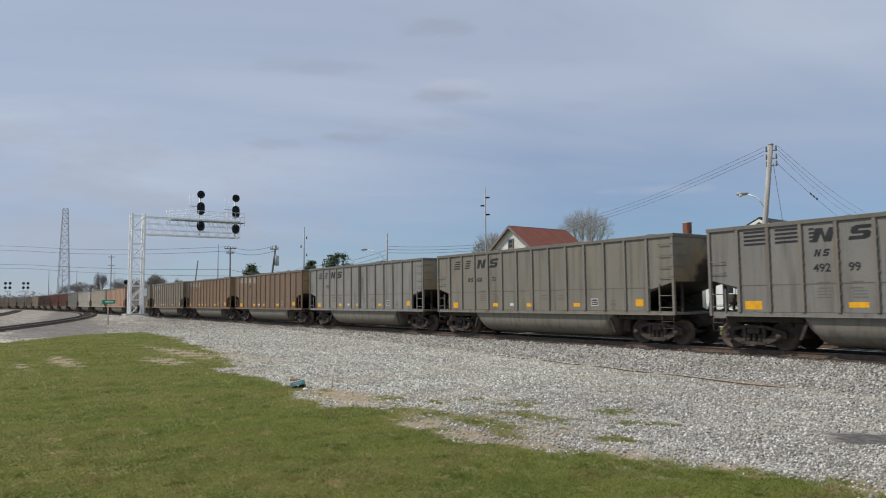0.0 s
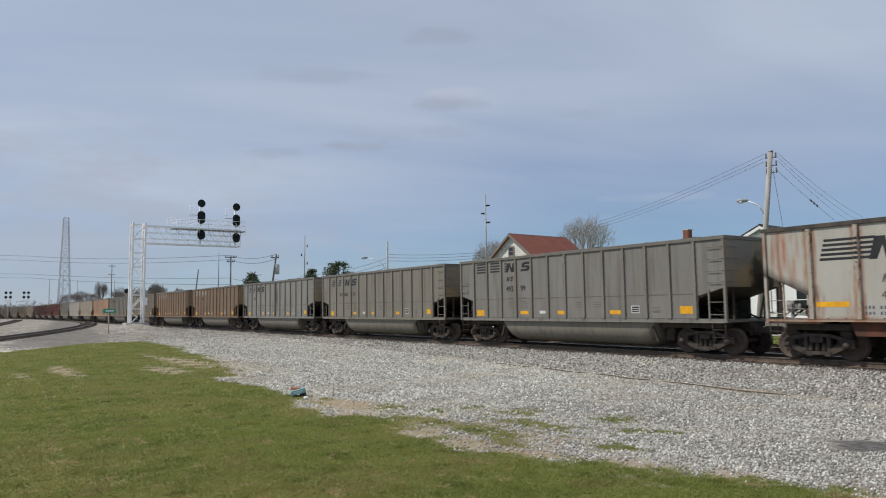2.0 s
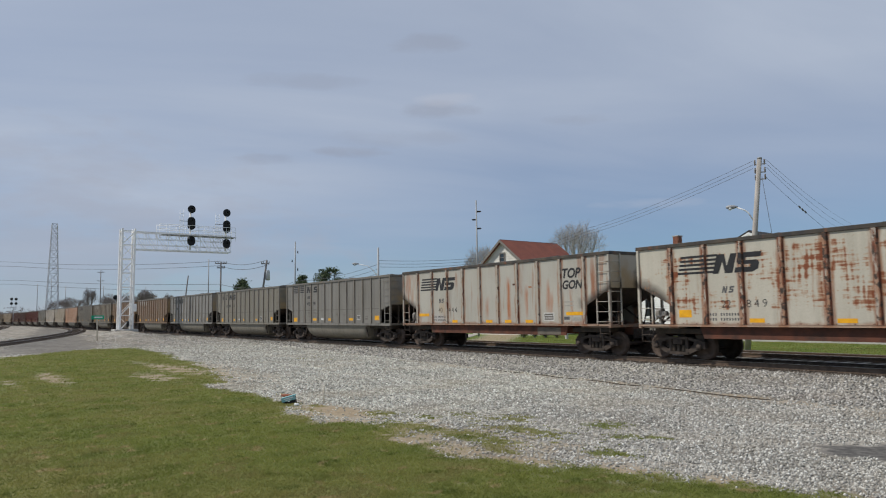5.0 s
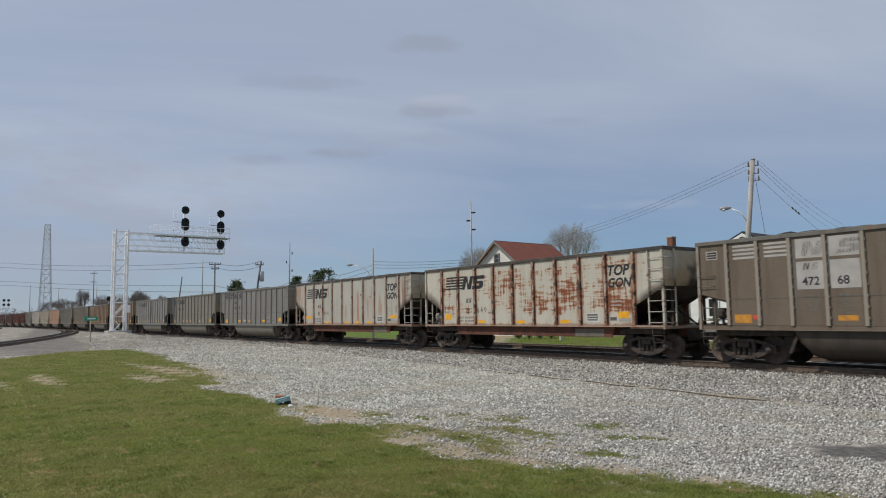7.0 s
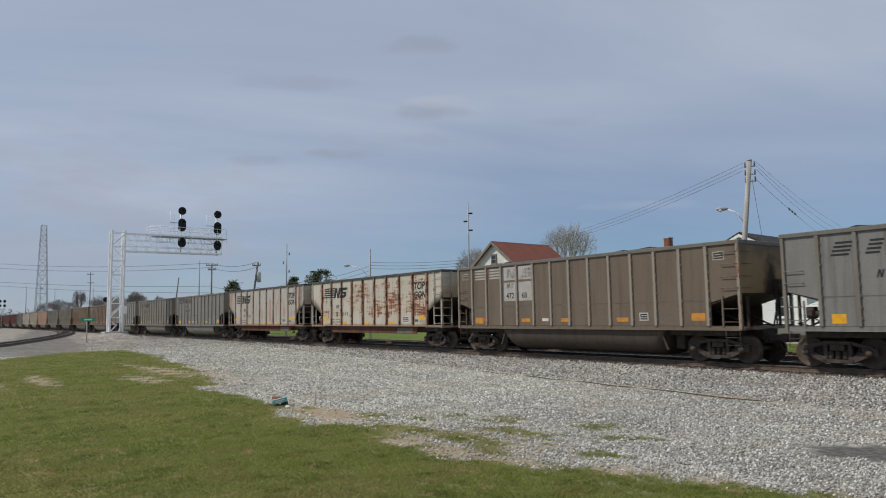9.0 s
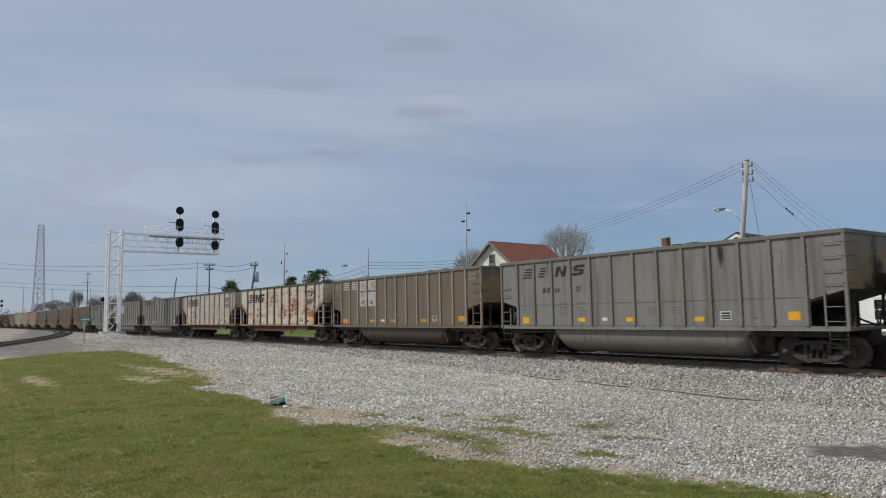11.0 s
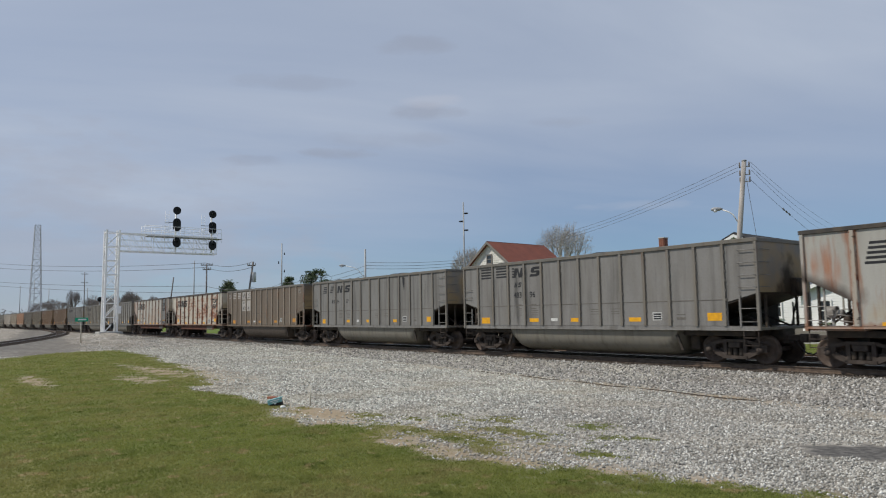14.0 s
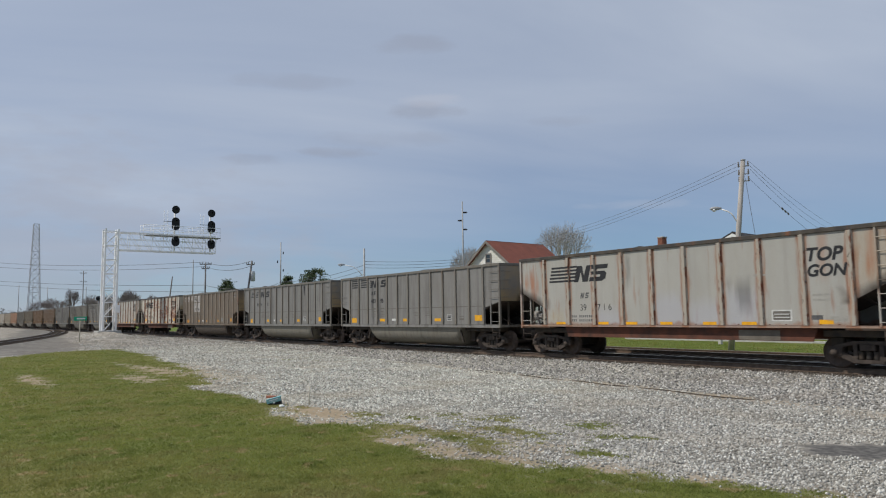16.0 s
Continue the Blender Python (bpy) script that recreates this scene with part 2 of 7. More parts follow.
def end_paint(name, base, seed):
    """Paint of an end sheet: broad tan clay patches, darker up the middle and low."""
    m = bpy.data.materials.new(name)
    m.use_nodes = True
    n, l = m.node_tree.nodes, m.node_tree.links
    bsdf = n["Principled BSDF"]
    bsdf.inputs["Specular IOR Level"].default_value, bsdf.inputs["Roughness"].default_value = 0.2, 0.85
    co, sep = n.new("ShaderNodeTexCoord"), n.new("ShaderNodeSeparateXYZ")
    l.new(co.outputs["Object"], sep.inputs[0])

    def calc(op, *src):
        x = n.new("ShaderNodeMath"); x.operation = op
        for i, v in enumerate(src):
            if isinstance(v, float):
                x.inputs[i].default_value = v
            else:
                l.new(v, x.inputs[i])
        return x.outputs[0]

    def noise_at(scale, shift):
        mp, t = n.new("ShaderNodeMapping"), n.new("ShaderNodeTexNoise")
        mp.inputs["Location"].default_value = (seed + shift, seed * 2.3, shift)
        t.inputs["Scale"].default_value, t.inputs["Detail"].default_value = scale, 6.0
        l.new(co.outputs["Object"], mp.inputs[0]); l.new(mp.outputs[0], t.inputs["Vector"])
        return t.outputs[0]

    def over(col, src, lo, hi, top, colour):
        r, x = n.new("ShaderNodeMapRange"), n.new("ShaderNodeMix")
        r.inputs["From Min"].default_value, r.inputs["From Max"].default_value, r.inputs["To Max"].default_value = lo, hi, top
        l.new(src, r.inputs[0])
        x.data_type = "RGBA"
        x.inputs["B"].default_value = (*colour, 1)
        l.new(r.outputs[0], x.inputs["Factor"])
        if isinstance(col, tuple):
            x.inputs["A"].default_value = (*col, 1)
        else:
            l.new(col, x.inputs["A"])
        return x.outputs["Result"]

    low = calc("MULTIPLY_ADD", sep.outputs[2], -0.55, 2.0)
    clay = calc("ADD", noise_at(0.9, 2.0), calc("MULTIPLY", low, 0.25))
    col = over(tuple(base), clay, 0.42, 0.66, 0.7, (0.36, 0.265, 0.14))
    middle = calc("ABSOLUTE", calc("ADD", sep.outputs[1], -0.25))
    dark_mask = calc("ADD", calc("MULTIPLY_ADD", noise_at(1.7, 6.0), 0.9, calc("MULTIPLY", middle, -0.55)), calc("MULTIPLY", low, 0.55))
    col = over(col, dark_mask, 0.35, 0.62, 0.92, (0.040, 0.034, 0.029))
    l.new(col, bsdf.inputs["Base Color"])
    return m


def post_paint(name, base, share, seed):
    """Pale paint on a pressed post, rusting in long scabs and along its two welds."""
    m = bpy.data.materials.new(name)
    m.use_nodes = True
    n, l = m.node_tree.nodes, m.node_tree.links
    bsdf = n["Principled BSDF"]
    bsdf.inputs["Specular IOR Level"].default_value, bsdf.inputs["Roughness"].default_value = 0.25, 0.8
    co, own, apart = n.new("ShaderNodeTexCoord"), n.new("ShaderNodeObjectInfo"), n.new("ShaderNodeVectorMath")
    apart.operation = "MULTIPLY_ADD"
    apart.inputs[1].default_value = (31.0, 17.0, 43.0)
    l.new(own.outputs["Random"], apart.inputs[0]); l.new(co.outputs["Object"], apart.inputs[2])
    sep, edge = n.new("ShaderNodeSeparateXYZ"), n.new("ShaderNodeMath")
    edge.operation = "ABSOLUTE"
    l.new(co.outputs["Object"], sep.inputs[0]); l.new(sep.outputs[0], edge.inputs[0])
    rim = n.new("ShaderNodeMath")
    rim.operation = "MINIMUM"
    rim.inputs[1].default_value = 0.095
    l.new(edge.outputs[0], rim.inputs[0])
    col = None
    for scale, stretch, gain, lo, hi, colour in ((1.0, (9, 1, 1.1), 1.0, 0.60, 0.70, (0.34, 0.20, 0.13)), (1.0, (14, 1, 2.4), 1.6, 0.66, 0.76, (0.17, 0.062, 0.036)), (1.0, (6, 1, 5.0), 0.0, 0.66, 0.72, (0.06, 0.045, 0.038))):
        mp, t = n.new("ShaderNodeMapping"), n.new("ShaderNodeTexNoise")
        mp.inputs["Scale"].default_value, mp.inputs["Location"].default_value = stretch, (seed * 3.7, seed, seed * 5.1)
        t.inputs["Scale"].default_value, t.inputs["Detail"].default_value, t.inputs["Roughness"].default_value = scale, 6.0, 0.6
        l.new(apart.outputs[0], mp.inputs[0]); l.new(mp.outputs[0], t.inputs["Vector"])
        add, rng, x = n.new("ShaderNodeMath"), n.new("ShaderNodeMapRange"), n.new("ShaderNodeMix")
        add.operation = "MULTIPLY_ADD"
        add.inputs[1].default_value = gain
        l.new(rim.outputs[0], add.inputs[0]); l.new(t.outputs[0], add.inputs[2])
        rng.inputs["From Min"].default_value, rng.inputs["From Max"].default_value = lo - share, hi - share
        l.new(add.outputs[0], rng.inputs[0])
        x.data_type = "RGBA"
        x.inputs["A"].default_value, x.inputs["B"].default_value = (*base, 1), (*colour, 1)
        if col:
            l.new(col, x.inputs["A"])
        l.new(rng.outputs[0], x.inputs["Factor"])
        col = x.outputs["Result"]
    l.new(col, bsdf.inputs["Base Color"])
    return m


STEEL_BLACK = material("grimy_black_steel", (0.030, 0.026, 0.023), 0.75, 0, 0.2, 4.0, 0.3, 40, tint=(0.065, 0.048, 0.035))
TRUCK_STEEL = material("dusty_cast_steel", (0.080, 0.063, 0.053), 0.8, 0, 0.2, 5.0, 0.3, 40, tint=(0.042, 0.033, 0.028))
WHEEL_STEEL = material("rusty_wheel_steel", (0.115, 0.085, 0.068), 0.7, 0.1, 0.2, 6.0, 0.2, 50, tint=(0.07, 0.05, 0.04))
RAIL_STEEL = material("rusty_rail_steel", (0.17, 0.125, 0.095), 0.6, 0.3, 0.2, 6.0, 0.2, 60)
RAIL_TOP = material("worn_rail_head", (0.42, 0.41, 0.40), 0.3, 0.9, 0.1, 6.0)
TIE_WOOD = material("old_creosoted_timber", (0.095, 0.077, 0.062), 0.9, 0, 0.2, 3.0, 0.5, 45, stretch=(1, 0.3, 1))
VALVE_GREY = material("pale_grey_casting", (0.40, 0.39, 0.37), 0.7, 0, 0.25, 6.0, 0.2, 40, tint=(0.16, 0.14, 0.12))
SILL_RUST = material("rusty_brown_sill", (0.135, 0.052, 0.033), 0.85, 0, 0.2, 2.5, 0.3, 40, tint=(0.065, 0.035, 0.027))
COAL = material("black_coal", (0.018, 0.018, 0.019), 0.7, 0, 0.2, 5.0, 1.0, 14)
INK = material("black_stencil_paint", (0.028, 0.029, 0.033), 0.7, 0, 0.2, 4.0)
WHITE_INK = material("white_stencil_paint", (0.62, 0.62, 0.60), 0.7, 0, 0.1, 4.0)
SKIRT_GREY = material("faded_grey_plate", (0.165, 0.145, 0.12), 0.8, 0, 0.15, 3.0)
PALE_INK = material("pale_faded_stencil_paint", (0.34, 0.33, 0.30), 0.7, 0, 0.1, 9.0)
YELLOW = material("reflective_yellow_sheet", (0.80, 0.40, 0.012), 0.5, 0, 0.1, 5.0, tint=(0.62, 0.30, 0.02))
DULL_SHEET = material("dirty_orange_sheet", (0.56, 0.25, 0.03), 0.6, 0, 0.15, 6.0, tint=(0.36, 0.17, 0.05))
STREAK = material("dark_run_stain", (0.125, 0.122, 0.115), 0.85, 0, 0.25, 3.0, stretch=(1, 1, 0.15), tint=(0.18, 0.178, 0.17))
SEAM_GRIME = material("grimy_weld_line", (0.10, 0.09, 0.08), 0.85, 0, 0.2, 1.2, tint=(0.15, 0.135, 0.12), stretch=(3, 1, 1))
RED_TAG = material("red_reflective_tag", (0.6, 0.09, 0.04), 0.5, 0, 0.1, 5.0)
SCALE_LIGHT = material("thin_orange_rust", (0.36, 0.185, 0.10), 0.9, 0, 0.2, 5.0, 0.2, 40, tint=(0.27, 0.105, 0.05))
LILAC, RUN = (0.385, 0.385, 0.415), (0.34, 0.125, 0.05)    # touch-up paint, rust that has run
DATA_INK = material("worn_black_stencil_paint", (0.11, 0.11, 0.115), 0.8, 0, 0.15, 9.0)
FAINT_INK = material("faint_worn_stencil_paint", (0.15, 0.138, 0.122), 0.8, 0, 0.15, 9.0)
PATCH_PAINT = material("light_patch_paint", (0.41, 0.39, 0.365), 0.7, 0, 0.12, 2.0)
GALV = material("galvanised_white_steel", (0.91, 0.91, 0.90), 0.45, 0.0, 0.05, 2.0)
GALV_DARK = material("weathered_galvanised_steel", (0.36, 0.37, 0.38), 0.6, 0.2, 0.1, 2.0)
SIGNAL_BLACK = material("matt_black_signal_paint", (0.012, 0.013, 0.016), 0.6, 0, 0.1, 2.0)
# steel lightened in its colour for the haze of the distance
TOWER_HAZE = material("haze_pale_tower_steel", (0.56, 0.58, 0.62), 0.6, 0.0, 0.1, 2.0)
LENS = material("dark_signal_glass", (0.02, 0.025, 0.025), 0.15, 0, 0.1, 2.0, spec=0.5)
POLE_WOOD = material("grey_weathered_pole", (0.42, 0.39, 0.36), 0.9, 0, 0.15, 3.0, 0.4, 40, stretch=(3, 3, 0.2))
POLE_DARK = material("dark_treated_pole", (0.23, 0.21, 0.20), 0.9, 0, 0.15, 3.0, 0.4, 40, stretch=(3, 3, 0.2))
WIRE = material("black_cable", (0.12, 0.12, 0.13), 0.6, 0, 0.1, 2.0)
WHITE_CAN = material("pale_transformer_paint", (0.55, 0.57, 0.58), 0.5, 0, 0.08, 2.0)
LAMP_GLASS = material("frosted_lamp_glass", (0.72, 0.73, 0.74), 0.25, 0, 0.05, 3.0, spec=0.5)
SIGN_GREEN = material("green_sign_sheet", (0.015, 0.36, 0.20), 0.5, 0, 0.05, 3.0)
SIGN_WHITE = material("white_sign_sheet", (0.75, 0.77, 0.76), 0.5, 0, 0.05, 3.0)
ROOF_RED = material("red_brown_shingles", (0.235, 0.080, 0.055), 0.9, 0, 0.12, 1.2, 0.5, 25, tint=(0.185, 0.066, 0.048))
ROOF_DARK = material("dark_shingles", (0.045, 0.043, 0.045), 0.9, 0, 0.15, 1.2, 0.5, 25)
SIDING = material("white_painted_siding", (0.84, 0.84, 0.83), 0.7, 0, 0.05, 0.8)
SIDING_OLD = material("cream_weathered_siding", (0.76, 0.74, 0.68), 0.8, 0, 0.1, 0.8)
TRIM_WHITE = material("white_trim_paint", (0.80, 0.80, 0.79), 0.6, 0, 0.04, 1.0)
TRIM_GREY = material("grey_trim_paint", (0.22, 0.20, 0.18), 0.8, 0, 0.1, 1.0)
GLASS = material("dark_window_glass", (0.03, 0.035, 0.04), 0.08, 0, 0.05, 1.0, spec=0.6)
BRICK = material("red_brick", (0.34, 0.145, 0.10), 0.9, 0, 0.15, 8.0, 0.5, 40)
MORTAR = material("grey_mortar", (0.38, 0.36, 0.33), 0.9, 0, 0.1, 8.0, 0.3, 40)
CONCRETE = material("pale_concrete", (0.48, 0.47, 0.44), 0.9, 0, 0.1, 1.0, 0.3, 30)
BARK = material("grey_bark", (0.47, 0.44, 0.42), 0.9, 0, 0.15, 3.0, 0.4, 30)
NEEDLES = material("dark_evergreen_foliage", (0.12, 0.15, 0.075), 0.8, 0, 0.25, 1.2, tint=(0.065, 0.09, 0.05))
TWIG_HAZE = material("bare_woodland_twigs", (0.25, 0.215, 0.205), 0.9, 0, 0.2, 0.1, tint=(0.19, 0.18, 0.165))
FAR_BARK = material("pale_far_bark", (0.30, 0.26, 0.245), 0.9, 0, 0.15, 1.0)
TEAL = material("faded_teal_enamel", (0.16, 0.42, 0.45), 0.6, 0, 0.12, 14.0, tint=(0.28, 0.45, 0.46))
BRICK_RED = material("broken_red_clay", (0.33, 0.13, 0.08), 0.9, 0, 0.15, 10.0)
DARK_PLASTIC = material("dark_rubber", (0.03, 0.03, 0.032), 0.7, 0, 0.1, 10.0)
STAKE = material("pale_stake_wood", (0.55, 0.51, 0.42), 0.9, 0, 0.1, 10.0)


def ground_material():
    """Crushed limestone, lawn, bare soil and asphalt, sorted by the attributes of the sheet."""
    m = bpy.data.materials.new("ground")
    m.use_nodes = True
    n, l = m.node_tree.nodes, m.node_tree.links
    bsdf = n["Principled BSDF"]
    bsdf.inputs["Roughness"].default_value, bsdf.inputs["Specular IOR Level"].default_value = 0.95, 0.1
    co = n.new("ShaderNodeTexCoord")

    def noise_at(scale, detail=5.0, stretch=(1, 1, 1)):
        mp = n.new("ShaderNodeMapping"); mp.inputs["Scale"].default_value = stretch
        t = n.new("ShaderNodeTexNoise"); t.inputs["Scale"].default_value, t.inputs["Detail"].default_value = scale, detail
        l.new(co.outputs["Object"], mp.inputs[0]); l.new(mp.outputs[0], t.inputs["Vector"])
        return t.outputs[0]

    def ranged(src, a, b, lo=0.0, hi=1.0):
        r = n.new("ShaderNodeMapRange")
        for k, v in (("From Min", a), ("From Max", b), ("To Min", lo), ("To Max", hi)):
            r.inputs[k].default_value = v
        l.new(src, r.inputs[0])
        return r.outputs[0]

    def mix(fac, a, b, blend="MIX"):
        x = n.new("ShaderNodeMix"); x.data_type = "RGBA"; x.blend_type = blend
        for key, v in (("Factor", fac), ("A", a), ("B", b)):
            if isinstance(v, tuple):
                x.inputs[key].default_value = (*v, 1)
            elif isinstance(v, float):
                x.inputs[key].default_value = v
            else:
                l.new(v, x.inputs[key])
        return x.outputs["Result"]

    def attr(name):
        a = n.new("ShaderNodeAttribute"); a.attribute_name = name
        return a.outputs["Fac"]

    vor = n.new("ShaderNodeTexVoronoi"); vor.inputs["Scale"].default_value = 22.0
    l.new(co.outputs["Object"], vor.inputs["Vector"])
    grey = n.new("ShaderNodeSeparateColor"); l.new(vor.outputs["Color"], grey.inputs[0])
    stone = mix(ranged(grey.outputs[0], 0, 1), (0.34, 0.32, 0.285), (0.53, 0.505, 0.455))
    stone = mix(ranged(vor.outputs["Distance"], 0.25, 0.6, 0.0, 0.4), stone, (0.13, 0.12, 0.105))
    stone = mix(ranged(noise_at(4.5, 8.0), 0.5, 0.7, 0.0, 0.6), stone, (0.20, 0.185, 0.16))
    stone = mix(ranged(noise_at(0.5), 0.45, 0.7, 0.0, 0.4), stone, (0.31, 0.27, 0.215))
    stone = mix(ranged(noise_at(0.20, 9.0, (1, 3.0, 1)), 0.47, 0.54, 0.0, 0.5), stone, (0.15, 0.138, 0.12))
    stone = mix(ranged(noise_at(1.4, 9.0, (1, 3.0, 1)), 0.50, 0.58, 0.0, 0.55), stone, (0.19, 0.172, 0.148))
    stone = mix(ranged(noise_at(0.45, 9.0, (1, 3.0, 1)), 0.52, 0.62, 0.0, 0.5), stone, (0.54, 0.51, 0.455))
    lawn = mix(ranged(noise_at(0.22), 0.46, 0.64, 0.0, 0.55), (0.132, 0.149, 0.044), (0.212, 0.190, 0.078))
    lawn = mix(ranged(noise_at(0.9), 0.50, 0.66, 0.0, 0.75), lawn, (0.102, 0.126, 0.033))
    lawn = mix(ranged(noise_at(2.6), 0.60, 0.68, 0.0, 0.7), lawn, (0.29, 0.225, 0.12))
    lawn = mix(attr("lush"), lawn, (0.78, 1.02, 0.70), "MULTIPLY")
    soil = mix(ranged(noise_at(9.0), 0.35, 0.7), (0.35, 0.285, 0.20), (0.25, 0.195, 0.13))
    tar = mix(ranged(noise_at(9.0, 9.0), 0.4, 0.62), (0.085, 0.082, 0.079), (0.15, 0.143, 0.135))
    stone = mix(attr("fresh"), stone, (1.28, 1.30, 1.27), "MULTIPLY")
    col = mix(attr("soil"), stone, soil)
    col = mix(attr("grime"), col, mix(ranged(noise_at(14.0, 6.0), 0.35, 0.65), (0.050, 0.042, 0.036), (0.115, 0.098, 0.084)))
    col = mix(attr("grass"), col, lawn)
    col = mix(attr("tar"), col, tar)
    l.new(col, bsdf.inputs["Base Color"])
    b = n.new("ShaderNodeBump"); b.inputs["Strength"].default_value = 0.8; b.inputs["Distance"].default_value = 0.03
    l.new(noise_at(26.0, 6.0), b.inputs["Height"]); l.new(b.outputs[0], bsdf.inputs["Normal"])
    return m


def island_material(name, a, b, rough=0.95, extra=None, patches=(), leafy=0.0, fresh=None):
    """For joined small pieces: each takes its own shade between a and b; patches: scale, from, to, share and colour of broad patches."""
    m = bpy.data.materials.new(name)
    m.use_nodes = True
    n, l = m.node_tree.nodes, m.node_tree.links
    bsdf = n["Principled BSDF"]
    bsdf.inputs["Roughness"].default_value, bsdf.inputs["Specular IOR Level"].default_value = rough, 0.12
    geo = n.new("ShaderNodeNewGeometry")
    ramp = n.new("ShaderNodeValToRGB")
    ramp.color_ramp.elements[0].color, ramp.color_ramp.elements[1].color = (*a, 1), (*b, 1)
    if extra:
        e = ramp.color_ramp.elements.new(0.86)
        e.color = (*b, 1)
        ramp.color_ramp.elements[2].color = (*extra, 1)
    l.new(geo.outputs["Random Per Island"], ramp.inputs[0])
    col = ramp.outputs[0]
    co = n.new("ShaderNodeTexCoord")
    for scale, lo, hi, share, colour in patches:
        t = n.new("ShaderNodeTexNoise"); t.inputs["Scale"].default_value, t.inputs["Detail"].default_value = scale, 5
        l.new(co.outputs["Object"], t.inputs["Vector"])
        r = n.new("ShaderNodeMapRange")
        for k, v in (("From Min", lo), ("From Max", hi), ("To Max", share)):
            r.inputs[k].default_value = v
        l.new(t.outputs[0], r.inputs[0])
        x = n.new("ShaderNodeMix"); x.data_type = "RGBA"
        l.new(r.outputs[0], x.inputs["Factor"]); l.new(col, x.inputs["A"]); x.inputs["B"].default_value = (*colour, 1)
        col = x.outputs["Result"]
    if fresh:
        at, x = n.new("ShaderNodeAttribute"), n.new("ShaderNodeMix")
        at.attribute_name, x.data_type, x.blend_type = "fresh", "RGBA", "MULTIPLY"
        l.new(at.outputs["Fac"], x.inputs["Factor"]); l.new(col, x.inputs["A"]); x.inputs["B"].default_value = (*fresh, 1)
        col = x.outputs["Result"]
    l.new(col, bsdf.inputs["Base Color"])
    if leafy:
        # thin blades let half of the light through
        thin, mixed = n.new("ShaderNodeBsdfTranslucent"), n.new("ShaderNodeMixShader")
        mixed.inputs[0].default_value = leafy
        l.new(col, thin.inputs["Color"])
        l.new(bsdf.outputs[0], mixed.inputs[1]); l.new(thin.outputs[0], mixed.inputs[2])
        l.new(mixed.outputs[0], n["Material Output"].inputs["Surface"])
    return m


GROUND = ground_material()
STONES = island_material("crushed_limestone", (0.160, 0.158, 0.144), (0.528, 0.516, 0.478), 0.9, (0.725, 0.72, 0.68), [(0.5, 0.48, 0.70, 0.45, (0.36, 0.31, 0.24)), (2.2, 0.55, 0.72, 0.5, (0.20, 0.18, 0.155))], fresh=(1.26, 1.28, 1.25))
BALLAST = island_material("track_ballast", (0.11, 0.107, 0.100), (0.455, 0.438, 0.405), 0.9, (0.66, 0.645, 0.61), [(0.5, 0.5, 0.72, 0.35, (0.26, 0.22, 0.18))])
SOOTY = island_material("sooty_track_ballast", (0.045, 0.038, 0.032), (0.135, 0.115, 0.098), 0.9, (0.20, 0.175, 0.155))
BLADES = island_material("grass_blades", (0.206, 0.234, 0.058), (0.262, 0.284, 0.076), 0.8, (0.35, 0.315, 0.12),
                         [(0.20, 0.45, 0.60, 0.6, (0.285, 0.262, 0.092)), (0.7, 0.48, 0.62, 0.7, (0.150, 0.196, 0.044)), (1.7, 0.55, 0.65, 0.6, (0.125, 0.150, 0.038)), (1.1, 0.55, 0.66, 0.6, (0.262, 0.222, 0.096)), (2.1, 0.61, 0.67, 0.75, (0.098, 0.124, 0.030)), (2.6, 0.60, 0.68, 0.7, (0.36, 0.275, 0.14)), (0.5, 0.58, 0.68, 0.65, (0.295, 0.250, 0.105))], leafy=0.5)


